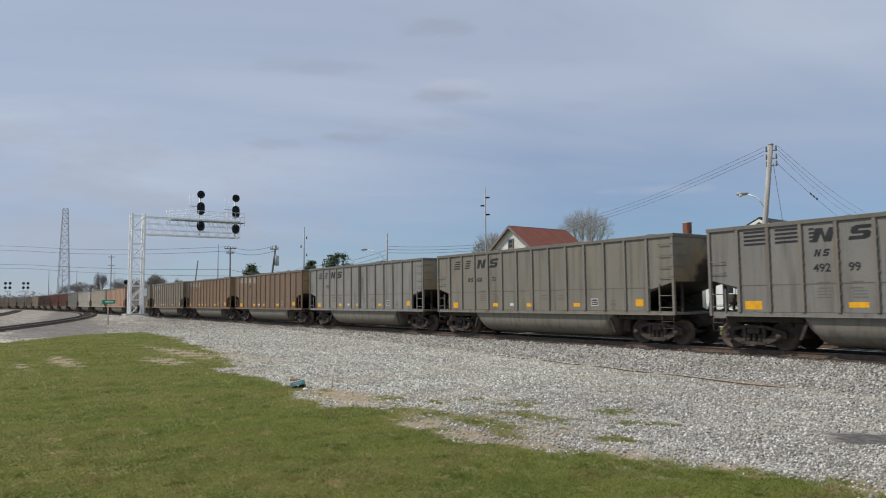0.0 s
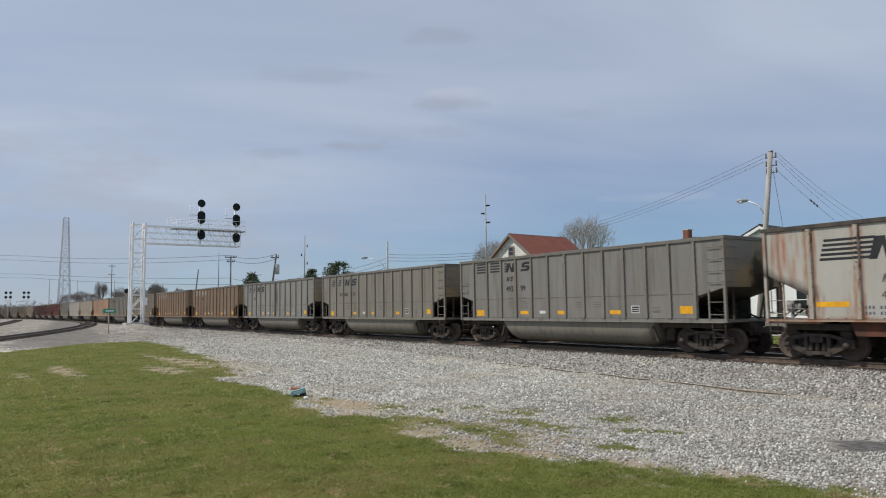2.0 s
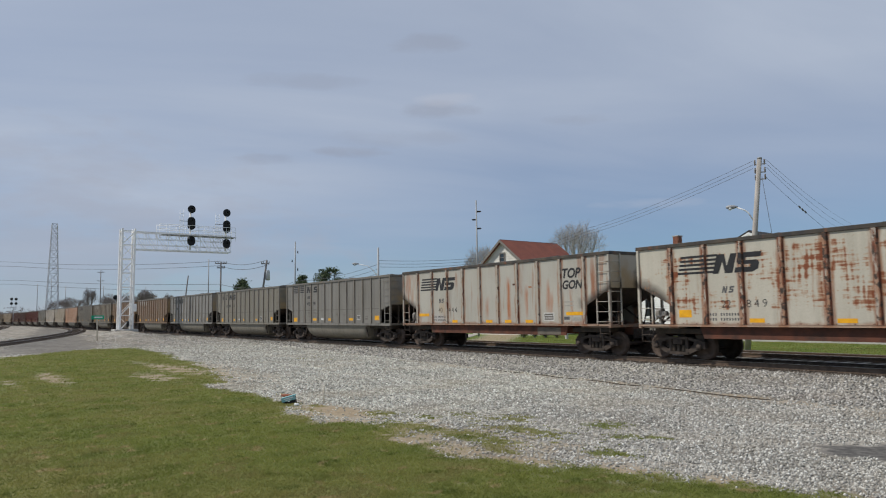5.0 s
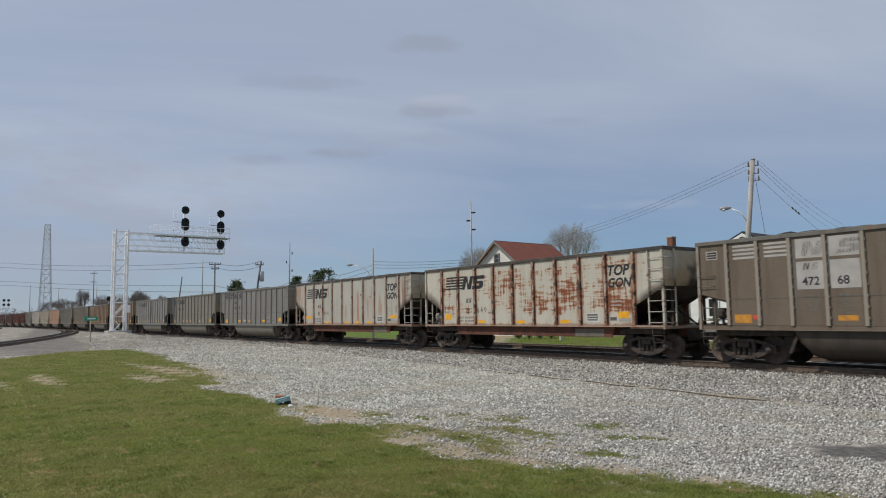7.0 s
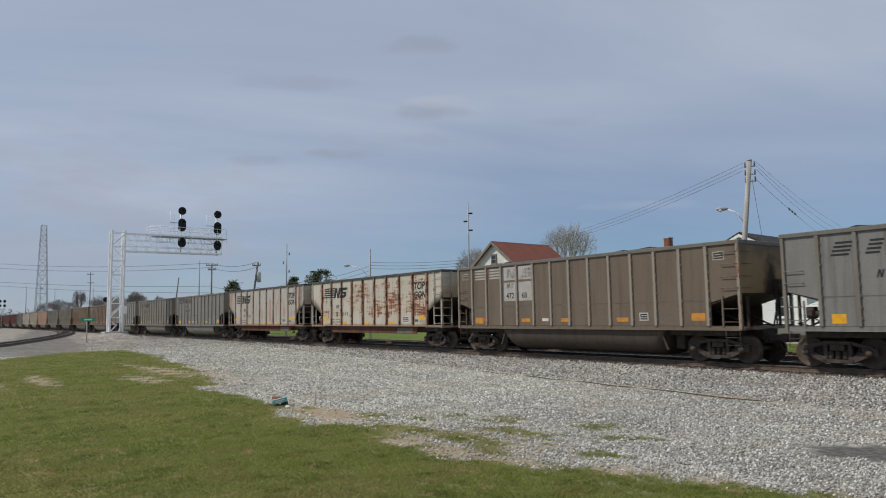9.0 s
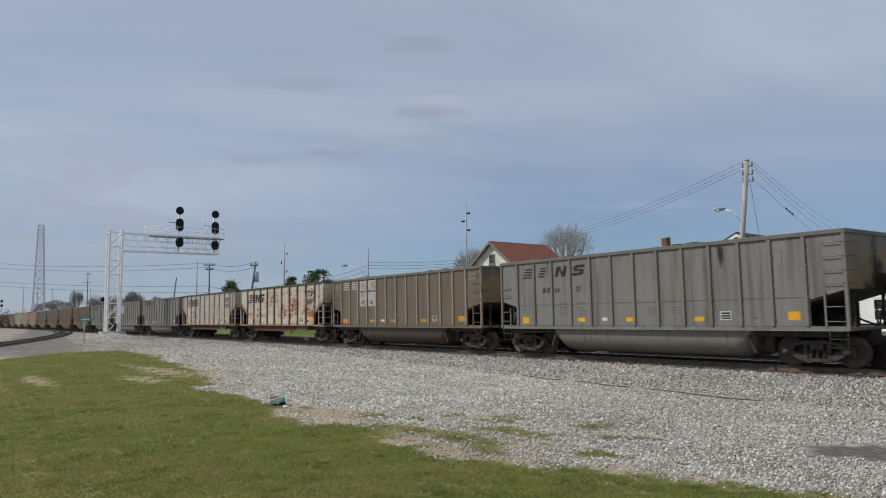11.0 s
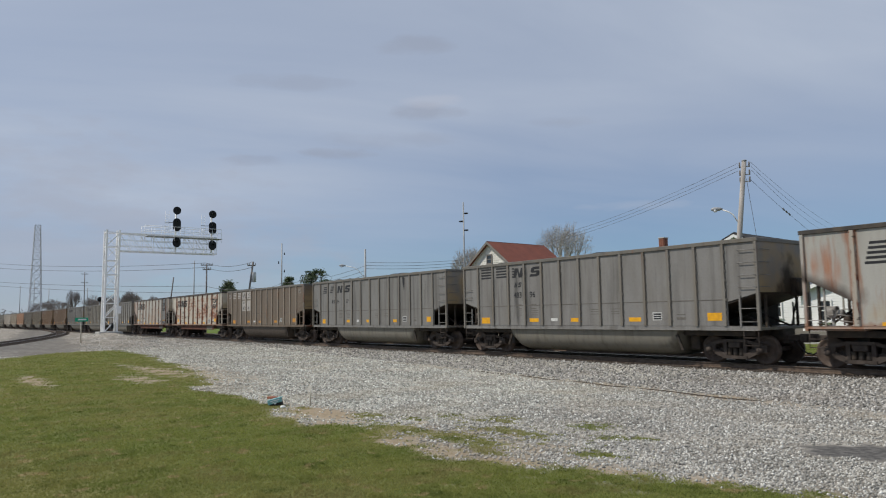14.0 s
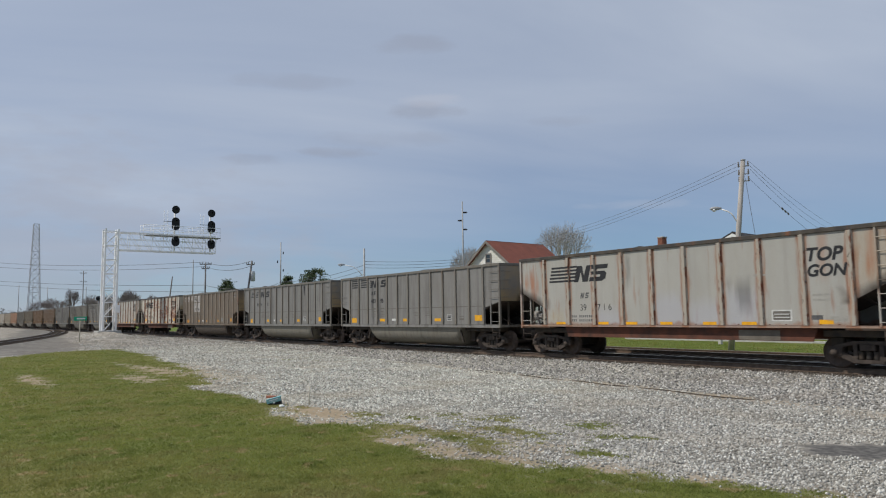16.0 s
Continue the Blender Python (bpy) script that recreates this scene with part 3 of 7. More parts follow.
# ---- mesh helpers ----
class Shape:
    """Points and faces of one mesh in the making."""

    def __init__(self):
        self.v, self.f, self.smooth = [], [], []

    def add(self, pts, faces, smooth=False):
        k = len(self.v)
        self.v += [tuple(p) for p in pts]
        self.f += [tuple(i + k for i in f) for f in faces]
        self.smooth += [smooth] * len(faces)
        return self

    def box(self, x0, x1, y0, y1, z0, z1, c=0.0):
        if not c:
            pts = [(x, y, z) for x in (x0, x1) for y in (y0, y1) for z in (z0, z1)]
            return self.add(pts, [(0, 1, 3, 2), (4, 6, 7, 5), (0, 4, 5, 1), (2, 3, 7, 6), (0, 2, 6, 4), (1, 5, 7, 3)])
        pts, face = [], lambda a: a
        for x, sx in ((x0, 1), (x1, -1)):
            for y, sy in ((y0, 1), (y1, -1)):
                for z, sz in ((z0, 1), (z1, -1)):
                    pts += [(x, y + sy * c, z + sz * c), (x + sx * c, y, z + sz * c), (x + sx * c, y + sy * c, z)]
        i = lambda a, b, d, ax: (a * 4 + b * 2 + d) * 3 + ax
        fs = [tuple(i(a, b, d, 0) for b, d in ((0, 0), (0, 1), (1, 1), (1, 0))) for a in (0, 1)]
        fs += [tuple(i(a, b, d, 1) for a, d in ((0, 0), (0, 1), (1, 1), (1, 0))) for b in (0, 1)]
        fs += [tuple(i(a, b, d, 2) for a, b in ((0, 0), (0, 1), (1, 1), (1, 0))) for d in (0, 1)]
        for b in (0, 1):
            for d in (0, 1):
                fs.append((i(0, b, d, 1), i(1, b, d, 1), i(1, b, d, 2), i(0, b, d, 2)))
                fs.append((i(b, 0, d, 0), i(b, 1, d, 0), i(b, 1, d, 2), i(b, 0, d, 2)))
                fs.append((i(b, d, 0, 0), i(b, d, 1, 0), i(b, d, 1, 1), i(b, d, 0, 1)))
        fs += [tuple(i(a, b, d, k) for k in range(3)) for a in (0, 1) for b in (0, 1) for d in (0, 1)]
        return self.add(pts, fs)

    def beam(self, p, q, w, h=None):
        """A square bar from p to q."""
        p, q = Vector(p), Vector(q)
        d = (q - p).normalized()
        up = Vector((0, 0, 1)) if abs(d.z) < 0.95 else Vector((0, 1, 0))
        s = d.cross(up).normalized()
        u = s.cross(d).normalized()
        s, u = s * w / 2, u * (h or w) / 2
        pts = [e + a * s + b * u for e in (p, q) for a, b in ((-1, -1), (1, -1), (1, 1), (-1, 1))]
        return self.add(pts, [(0, 1, 2, 3), (7, 6, 5, 4), (0, 4, 5, 1), (1, 5, 6, 2), (2, 6, 7, 3), (3, 7, 4, 0)])

    def tube(self, pts, radii, n=6, caps=True):
        pts = [Vector(p) for p in pts]
        if not hasattr(radii, "__len__"):
            radii = [radii] * len(pts)
        vs, fs = [], []
        for i, (p, r) in enumerate(zip(pts, radii)):
            d = (pts[min(i + 1, len(pts) - 1)] - pts[max(i - 1, 0)]).normalized()
            up = Vector((0, 0, 1)) if abs(d.z) < 0.9 else Vector((0, 1, 0))
            s = d.cross(up).normalized()
            u = s.cross(d)
            vs += [p + r * (math.cos(6.2832 * k / n) * s + math.sin(6.2832 * k / n) * u) for k in range(n)]
        for i in range(len(pts) - 1):
            fs += [(i * n + k, i * n + (k + 1) % n, (i + 1) * n + (k + 1) % n, (i + 1) * n + k) for k in range(n)]
        if caps:
            fs += [tuple(range(n)), tuple(range((len(pts) - 1) * n, len(pts) * n))]
        return self.add(vs, fs, True)

    def prism(self, poly, y0, y1):
        """A polygon in x and z, drawn out from y0 to y1."""
        n = len(poly)
        pts = [(x, y, z) for y in (y0, y1) for x, z in poly]
        return self.add(pts, [tuple(range(n)), tuple(range(n, 2 * n))] + [(i, (i + 1) % n, n + (i + 1) % n, n + i) for i in range(n)])

    def lathe(self, profile, centre=(0, 0, 0), n=24, axis="y"):
        """Turns (radius, along) pairs round an axis."""
        pts = []
        for r, a in profile:
            for k in range(n):
                c, s = r * math.cos(6.2832 * k / n), r * math.sin(6.2832 * k / n)
                p = {"y": (c, a, s), "z": (c, s, a), "x": (a, c, s)}[axis]
                pts.append([p[i] + centre[i] for i in range(3)])
        m = len(profile)
        fs = [(i * n + k, i * n + (k + 1) % n, (i + 1) * n + (k + 1) % n, (i + 1) * n + k) for i in range(m - 1) for k in range(n)]
        fs += [tuple(range(n)), tuple(range((m - 1) * n, m * n))]
        return self.add(pts, fs, True)

    def moved(self, m):
        self.v = [tuple(m @ Vector(p)) for p in self.v]
        return self

    def turned(self):
        """The same shape and itself turned half round the upright axis."""
        k = len(self.v)
        self.v += [(-x, -y, z) for x, y, z in self.v]
        self.f += [tuple(i + k for i in f) for f in self.f]
        self.smooth += self.smooth
        return self

    def mesh(self, name):
        me = bpy.data.meshes.new(name)
        me.from_pydata(self.v, [], self.f)
        me.polygons.foreach_set("use_smooth", self.smooth)
        if len(self.f) < 20000:
            bm = bmesh.new()
            bm.from_mesh(me)
            bmesh.ops.recalc_face_normals(bm, faces=bm.faces)
            bm.to_mesh(me)
            bm.free()
        me.update()
        return me


def part(name, shape, mat, parent, label=""):
    """Links a shape, or a finished mesh, as one mesh object under a thing or a part."""
    me = shape.mesh(name) if isinstance(shape, Shape) else shape
    if not me.materials:
        me.materials.append(mat)
    ob = new(name, me)
    ob.material_slots[0].link = "OBJECT"
    ob.material_slots[0].material = mat
    ob.parent = parent
    return tagged(ob, label)


def thing(name, label, category, m=None, group="", kind=""):
    ob = new(name)
    ob.empty_display_size = 0.3
    if m is not None:
        ob.matrix_world = m
    return tagged(ob, label, category, group, kind)


def solo(name, shape, mat, label, category, group="", kind="", m=None):
    me = shape.mesh(name) if isinstance(shape, Shape) else shape
    me.materials.append(mat)
    ob = new(name, me)
    if m is not None:
        ob.matrix_world = m
    return tagged(ob, label, category, group, kind)


def lettering(text, size, shear=0.0, bold=0.0):
    """Letters as a thin mesh that stands upright and faces -y, its lower left corner at the origin."""
    cu = bpy.data.curves.new("letters", "FONT")
    cu.body, cu.size, cu.shear, cu.extrude, cu.offset = text, size, shear, 0.002, bold
    ob = new("letters", cu)
    bpy.context.view_layer.update()
    me = bpy.data.meshes.new_from_object(ob.evaluated_get(bpy.context.evaluated_depsgraph_get()))
    bpy.data.objects.remove(ob)
    me.transform(Matrix.Rotation(radians(90), 4, "X"))
    return me


# ---- the ground: one sheet to the horizon ----
TRACK_Y, RAIL_Z, BEND_X, BEND_R = 22.4, 0.32, -235.0, 600.0
LAWN_X = [-54.0, -43.5, -40.0, -36.4, -30.0, -27.0, -23.9, -21.0, -18.6, -16.5, -14.2, -12.8, -12.3, -11.3, -9.3, -7.9, -6.8, -5.8, -4.2, 6.0]
LAWN_Y = [11.2, 10.7, 10.3, 9.7, 9.0, 8.6, 7.8, 6.5, 7.1, 6.9, 6.25, 6.2, 6.85, 6.8, 6.4, 6.5, 6.95, 7.4, 7.8, 9.0]


# worn patches in the lawn and clumps of weeds in the gravel: middle, half sizes (and depth of wear)
BARE = ((-29.6, 7.9, 4.2, 0.9, 0.85), (-26.4, 6.2, 2.8, 0.7, 0.78), (-28.8, 3.3, 4.0, 0.5, 0.85), (-27.5, 1.9, 2.5, 0.4, 0.62), (-35.6, 7.6, 3.5, 0.4, 0.45), (-9.9, 6.35, 1.4, 0.26, 0.8),
        (-6.75, 6.35, 0.8, 0.2, 0.42), (-7.25, 4.5, 0.7, 0.22, 0.36), (-6.9, 5.35, 0.4, 0.16, 0.4), (-5.9, 6.75, 0.8, 0.2, 0.42))
WEEDS = ((-13.1, 7.6, 0.5, 0.35), (-11.6, 7.2, 1.0, 0.3), (-12.0, 8.1, 0.45, 0.25), (-11.9, 8.85, 0.35, 0.3), (-10.1, 7.25, 0.75, 0.3), (-9.5, 7.45, 0.8, 0.3), (-8.55, 7.0, 0.5, 0.3),
         (-10.85, 9.2, 0.55, 0.45), (-9.9, 8.4, 0.6, 0.35), (-9.2, 8.5, 0.5, 0.3), (-8.0, 9.35, 0.35, 0.25), (-7.55, 9.65, 0.25, 0.15), (-7.35, 7.95, 0.3, 0.18),
         (-7.0, 8.15, 0.32, 0.2), (-9.0, 10.0, 0.6, 0.5), (-4.9, 7.75, 0.4, 0.25), (-4.1, 8.2, 0.3, 0.2), (-15.2, 7.2, 0.22, 0.16), (-23.9, 8.11, 0.32, 0.16), (-32.1, 14.26, 0.7, 0.35), (-33.0, 15.68, 0.5, 0.25), (-30.2, 14.76, 0.5, 0.2), (-15.1, 7.12, 0.25, 0.12))


def on_line(s):
    """A point of the main line and its turn, from the run along it."""
    if s >= BEND_X:
        return s, TRACK_Y, 0.0
    a = (BEND_X - s) / BEND_R
    return BEND_X - BEND_R * math.sin(a), TRACK_Y - BEND_R * (1 - math.cos(a)), a


def branch(x):
    return 22.4 - 0.00131 * (x + 185) ** 2


def siding(x):
    return 17.0 - (x + 262) * 0.07 - (x + 262) ** 2 * 0.00018


def line_y(x):
    return TRACK_Y - np.where(x < BEND_X, (BEND_X - x) ** 2 / (2 * BEND_R), 0.0)


def step(a, b, v):
    t = np.clip((v - a) / (b - a), 0, 1)
    return t * t * (3 - 2 * t)


def wobble(x, y, scale, seed):
    """Smooth noise in -1..1 at the points of two arrays, from a few crossed waves."""
    r = np.random.RandomState(seed)
    out = np.zeros_like(x)
    for _ in range(9):
        a, k, p = r.uniform(0, 6.28), r.uniform(0.5, 2.2) / scale, r.uniform(0, 6.28)
        out += np.sin((x * np.cos(a) + y * np.sin(a)) * k * 6.28 + p)
    return out / 4.0


def bed_height(x, y):
    h = 0.02 * wobble(x, y, 5.0, 3) + step(-46, -56, x) * step(26, 18, y) * (0.05 * wobble(x, y, 4.0, 41) + 0.03 * wobble(x, y, 1.7, 42))
    main = line_y(x)
    h = np.maximum(h, 0.13 * (1 - step(0, 1, (np.abs(y - main - 2.25) - 4.0) / 3.2)))
    for f, lo, hi in ((branch, -185, 40), (siding, -262, -60)):
        d = np.abs(y - f(x))
        h = np.maximum(h, np.where((x > lo) & (x < hi), 0.13 * (1 - step(1.5, 3.2, d)), 0))
    mound = 0.80 * np.exp(-((x + 81.5) / 8.0) ** 2 - ((y - 15.8) / 2.4) ** 2) * (1 - step(17.4, 19.6, y))
    return np.maximum(h, mound + 0.3 * h)


def dry_drive(x, y):
    """A dry, worn strip beside the concrete drive of the house."""
    return (1 - step(1.7, 2.8, np.abs(x + 44.9 + (y - 37.0)) + 0.4 * wobble(x, y, 2.0, 61))) * step(31, 32, y)


def lawn_mask(x, y):
    edge = np.interp(x, LAWN_X, LAWN_Y) + 0.28 * wobble(x, y, 1.6, 5) + 0.16 * wobble(x, y, 0.5, 6)
    g = step(-0.3, 0.3, edge - y) * step(-0.8, 0.8, x + 47.7 + np.clip((y - 3.8) * 1.5, -3.0, 5.3) + 0.5 * wobble(x, y, 2.0, 8))
    bare = 0.0
    for cx, cy, rx, ry, share in BARE:
        bare = bare + share * np.exp(-((x - cx) / rx) ** 2 - ((y - cy) / ry) ** 2)
    g = g * (1 - step(0.3, 0.8, bare * (1 + 0.7 * wobble(x, y, 0.9, 9) + 0.35 * wobble(x, y, 0.35, 10))))
    # weeds that grow in the gravel next to the lawn
    weed = 0.0
    for cx, cy, rx, ry in WEEDS:
        weed = weed + np.exp(-((x - cx) / rx) ** 2 - ((y - cy) / ry) ** 2)
    weed = weed + 0.75 * np.exp(-((x + 9.4) / 3.6) ** 2 - ((y - 8.4) / 1.3) ** 2) * step(0.25, 0.8, wobble(x, y, 0.45, 24) + 0.5 * wobble(x, y, 0.16, 25))
    g = np.maximum(g, step(0.38, 0.72, weed * (0.85 + 0.4 * wobble(x, y, 0.55, 11) + 0.45 * wobble(x, y, 0.2, 13))) * 0.78)
    far = step(31.0, 31.6, y + 0.2 * wobble(x, y, 2.0, 12)) * step(-300, -200, x)
    far = far * (1 - 0.9 * dry_drive(x, y))
    return np.clip(np.maximum(g, far), 0, 1)


def soil_mask(x, y):
    edge = np.interp(x, LAWN_X, LAWN_Y)
    s = 0.9 * np.exp(-((y - edge - 0.12) / 0.5) ** 2) * step(-20, -14, x) * step(-0.7, 0.2, wobble(x, y, 1.3, 14))
    for cx, cy, rx, ry, share in BARE:
        s = np.maximum(s, np.minimum(1, 1.2 * share) * np.exp(-((x - cx) / (1.3 * rx)) ** 2 - ((y - cy) / (1.5 * ry)) ** 2) ** 0.6)
    s = np.maximum(s, np.minimum(1, 1.6 * np.exp(-((x + 14.1) / 1.4) ** 2 - ((y - 7.05) / 0.5) ** 2)))
    s = np.maximum(s, 0.85 * np.exp(-((x + 33.0) / 7.0) ** 2 - ((y - 5.8) / 2.6) ** 2))
    s = np.maximum(s, 0.55 * step(0.45, 0.8, np.exp(-((x + 9.0) / 4.4) ** 2 - ((y - 7.6) / 1.1) ** 2) * (0.8 + 0.5 * wobble(x, y, 0.8, 19))))
    s = np.maximum(s, dry_drive(x, y))
    old_line = 14.35 - 0.0905 * x
    s = np.maximum(s, np.exp(-((y - old_line - 0.2) / 0.38) ** 2) * step(-30, -22, x) * (0.55 + 0.3 * wobble(x, y, 3.0, 15)))
    s = np.maximum(s, 0.30 * step(-40, -60, x) * (1 - step(13, 19, y)) * (0.5 + 0.5 * wobble(x, y, 9.0, 16)))
    return np.clip(s, 0, 1)


def tar_mask(x, y):
    u, w = (x + 4.5) * 0.82 + (y - 11.25) * 0.57, (y - 11.25) * 0.82 - (x + 4.5) * 0.57
    t = np.exp(-(u / 1.5) ** 2 - (w / 0.72) ** 2) + 0.16 * wobble(x, y, 0.7, 17)
    t = np.maximum(step(0.35, 0.6, t) * (np.abs(x + 4.5) < 3), 0)
    free = 1 - lawn_mask(x, y)
    road = free * (1 - step(1.8, 4.4, np.abs(y - (6.6 - (x + 58) * 0.12) + 0.4 * wobble(x, y, 6.0, 18)))) * step(-48.5, -50.5, x) * 0.7
    yard = free * 0.2 * step(-49, -58, x + 3 * wobble(x, y, 7.0, 20)) * (1 - step(14.5, 20, y + 0.05 * (x + 80))) * (0.8 + 0.4 * wobble(x, y, 5.0, 23))
    return np.clip(np.maximum(np.maximum(t, road), yard), 0, 1)


def fresh_mask(x, y):
    """Where newer, whiter limestone has been spread."""
    f = step(-9.0, -15.0, x + 0.6 * wobble(x, y, 4.0, 51)) * step(-62, -46, x) * (0.8 + 0.25 * wobble(x, y, 2.5, 52))
    return np.clip(f, 0, 1)


def grime_mask(x, y):
    """Coal dust and rust that lie on the ballast beside the rails of the main line."""
    d = np.abs(y - line_y(x))
    return (1 - step(1.15, 1.75, d + 0.18 * wobble(x, y, 1.2, 71))) * 0.9


def spaced(stops):
    out = []
    for a, b, s in stops:
        out += list(np.arange(a, b, s))
    return np.array(out + [stops[-1][1]])


def ground():
    xs = spaced([(-3000, -600, 200), (-600, -260, 20), (-260, -110, 1.6), (-110, -50, 0.7), (-50, -26, 0.4), (-26, 0, 0.16), (0, 12, 1.0), (12, 100, 8), (100, 3000, 290)])
    ys = spaced([(-3000, -100, 290), (-100, -10, 10), (-10, 2, 0.5), (2, 12, 0.14), (12, 32, 0.35), (32, 44, 0.7), (44, 80, 3), (80, 400, 20), (400, 3000, 200)])
    X, Y = np.meshgrid(xs, ys, indexing="ij")
    nx, ny = X.shape
    Z = bed_height(X, Y)
    co = np.stack([X, Y, Z], -1).reshape(-1, 3)
    idx = np.arange(nx * ny).reshape(nx, ny)
    quads = np.stack([idx[:-1, :-1], idx[1:, :-1], idx[1:, 1:], idx[:-1, 1:]], -1).reshape(-1, 4)
    me = quick_mesh("ground", co, quads)
    for name, field in (("grass", lawn_mask), ("soil", soil_mask), ("tar", tar_mask), ("fresh", fresh_mask), ("grime", grime_mask), ("lush", lambda x, y: step(30.0, 31.0, y))):
        at = me.attributes.new(name, "FLOAT", "POINT")
        at.data.foreach_set("value", field(X, Y).ravel().astype(np.float32))
    me.polygons.foreach_set("use_smooth", np.ones(len(quads), bool))
    solo("ground", me, GROUND, "gravel yard with mown lawn and ballast beds", "ground", kind="structure")


def quick_mesh(name, co, faces):
    me = bpy.data.meshes.new(name)
    n, k = faces.shape
    me.vertices.add(len(co)); me.vertices.foreach_set("co", np.asarray(co, np.float32).ravel())
    me.loops.add(n * k); me.loops.foreach_set("vertex_index", faces.astype(np.int32).ravel())
    me.polygons.add(n); me.polygons.foreach_set("loop_start", np.arange(0, n * k, k, dtype=np.int32))
    me.update(calc_edges=True)
    return me


ground()


# ---- rails and ties ----
def rail_shape(line, x0, x1, offset, pieces):
    """A rail with foot, web and head along a line y = line(x)."""
    prof = [(-0.07, 0.0), (0.07, 0.0), (0.07, 0.015), (0.012, 0.035), (0.012, 0.125), (0.036, 0.135), (0.036, 0.168), (-0.036, 0.168), (-0.036, 0.135), (-0.012, 0.125), (-0.012, 0.035), (-0.07, 0.015)]
    xs = np.linspace(x0, x1, pieces + 1)
    pts, fs, n = [], [], len(prof)
    for i, x in enumerate(xs):
        y = float(line(x))
        d = Vector((1, (float(line(x + 0.5)) - float(line(x - 0.5))), 0)).normalized()
        s = Vector((-d.y, d.x, 0))
        for a, b in prof:
            pts.append(Vector((x, y, RAIL_Z - 0.17 + b)) + s * (offset + a))
        if i:
            fs += [((i - 1) * n + k, (i - 1) * n + (k + 1) % n, i * n + (k + 1) % n, i * n + k) for k in range(n)]
    return Shape().add(pts, fs)


def head_shape(line, x0, x1, offset, pieces):
    sh = Shape()
    xs = np.linspace(x0, x1, pieces + 1)
    pts = []
    for x in xs:
        d = Vector((1, (float(line(x + 0.5)) - float(line(x - 0.5))), 0)).normalized()
        s = Vector((-d.y, d.x, 0))
        for a, z in ((-0.03, RAIL_Z - 0.001), (0.03, RAIL_Z - 0.001), (0.026, RAIL_Z + 0.002), (-0.026, RAIL_Z + 0.002)):
            pts.append(Vector((x, float(line(x)), z)) + s * (offset + a))
    sh.add(pts, [(i * 4 + k, i * 4 + (k + 1) % 4, i * 4 + 4 + (k + 1) % 4, i * 4 + 4 + k) for i in range(pieces) for k in range(4)])
    return sh


def railway(line, x0, x1, pieces, label, near=None, shiny=True):
    track = thing("railway_track", label, "railway track", group="railway tracks")
    for off in (-0.755, 0.755):
        r = part("rail", rail_shape(line, x0, x1, off, pieces), RAIL_STEEL, track)
        part("rail_head", head_shape(line, x0, x1, off, pieces), RAIL_TOP if shiny else RAIL_STEEL, r, "worn bright running surface")
    tie = Shape().box(-0.115, 0.115, -1.3, 1.3, -0.16, 0.0, 0.012).mesh("tie")
    rest, rs = Shape(), random.Random(5)
    x, count = x1 - 0.2, 0
    while x > x0:
        y = float(line(x))
        a = math.atan(float(line(x + 0.5)) - float(line(x - 0.5))) + rs.uniform(-0.02, 0.02)
        m = Matrix.Translation((x, y + rs.uniform(-0.05, 0.05), RAIL_Z - 0.172 + rs.uniform(-0.012, 0))) @ Matrix.Rotation(a, 4, "Z")
        if near and near[0] < x < near[1]:
            t = part("tie", tie, TIE_WOOD, track)
            t.matrix_basis = m
        else:
            rest.add([m @ Vector(p) for p in ((-0.115, -1.3, 0), (0.115, -1.3, 0), (0.115, 1.3, 0), (-0.115, 1.3, 0), (-0.115, -1.3, -0.16), (0.115, -1.3, -0.16), (0.115, 1.3, -0.16), (-0.115, 1.3, -0.16))],
                     [(0, 1, 2, 3), (4, 5, 1, 0), (5, 6, 2, 1), (6, 7, 3, 2), (7, 4, 0, 3)])
        x -= 0.55
    if rest.v:
        tagged(part("tie_bed", rest, TIE_WOOD, track), kind="stuff")
    return track


railway(line_y, -330, 25, 90, "main line track of worn rails on dark timber ties", near=(-90, 25))
railway(lambda x: line_y(x) + 4.5, -330, 25, 90, "second track of worn rails beside the main line")
railway(branch, -185, 30, 90, "curved branch track of rusty rails in grey gravel")
railway(siding, -258, -60, 60, "far curved track of rusty rails in grey gravel", shiny=False)


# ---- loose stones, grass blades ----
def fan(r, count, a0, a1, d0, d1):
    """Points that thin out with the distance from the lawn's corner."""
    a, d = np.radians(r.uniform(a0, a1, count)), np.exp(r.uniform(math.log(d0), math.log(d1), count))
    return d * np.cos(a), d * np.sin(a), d


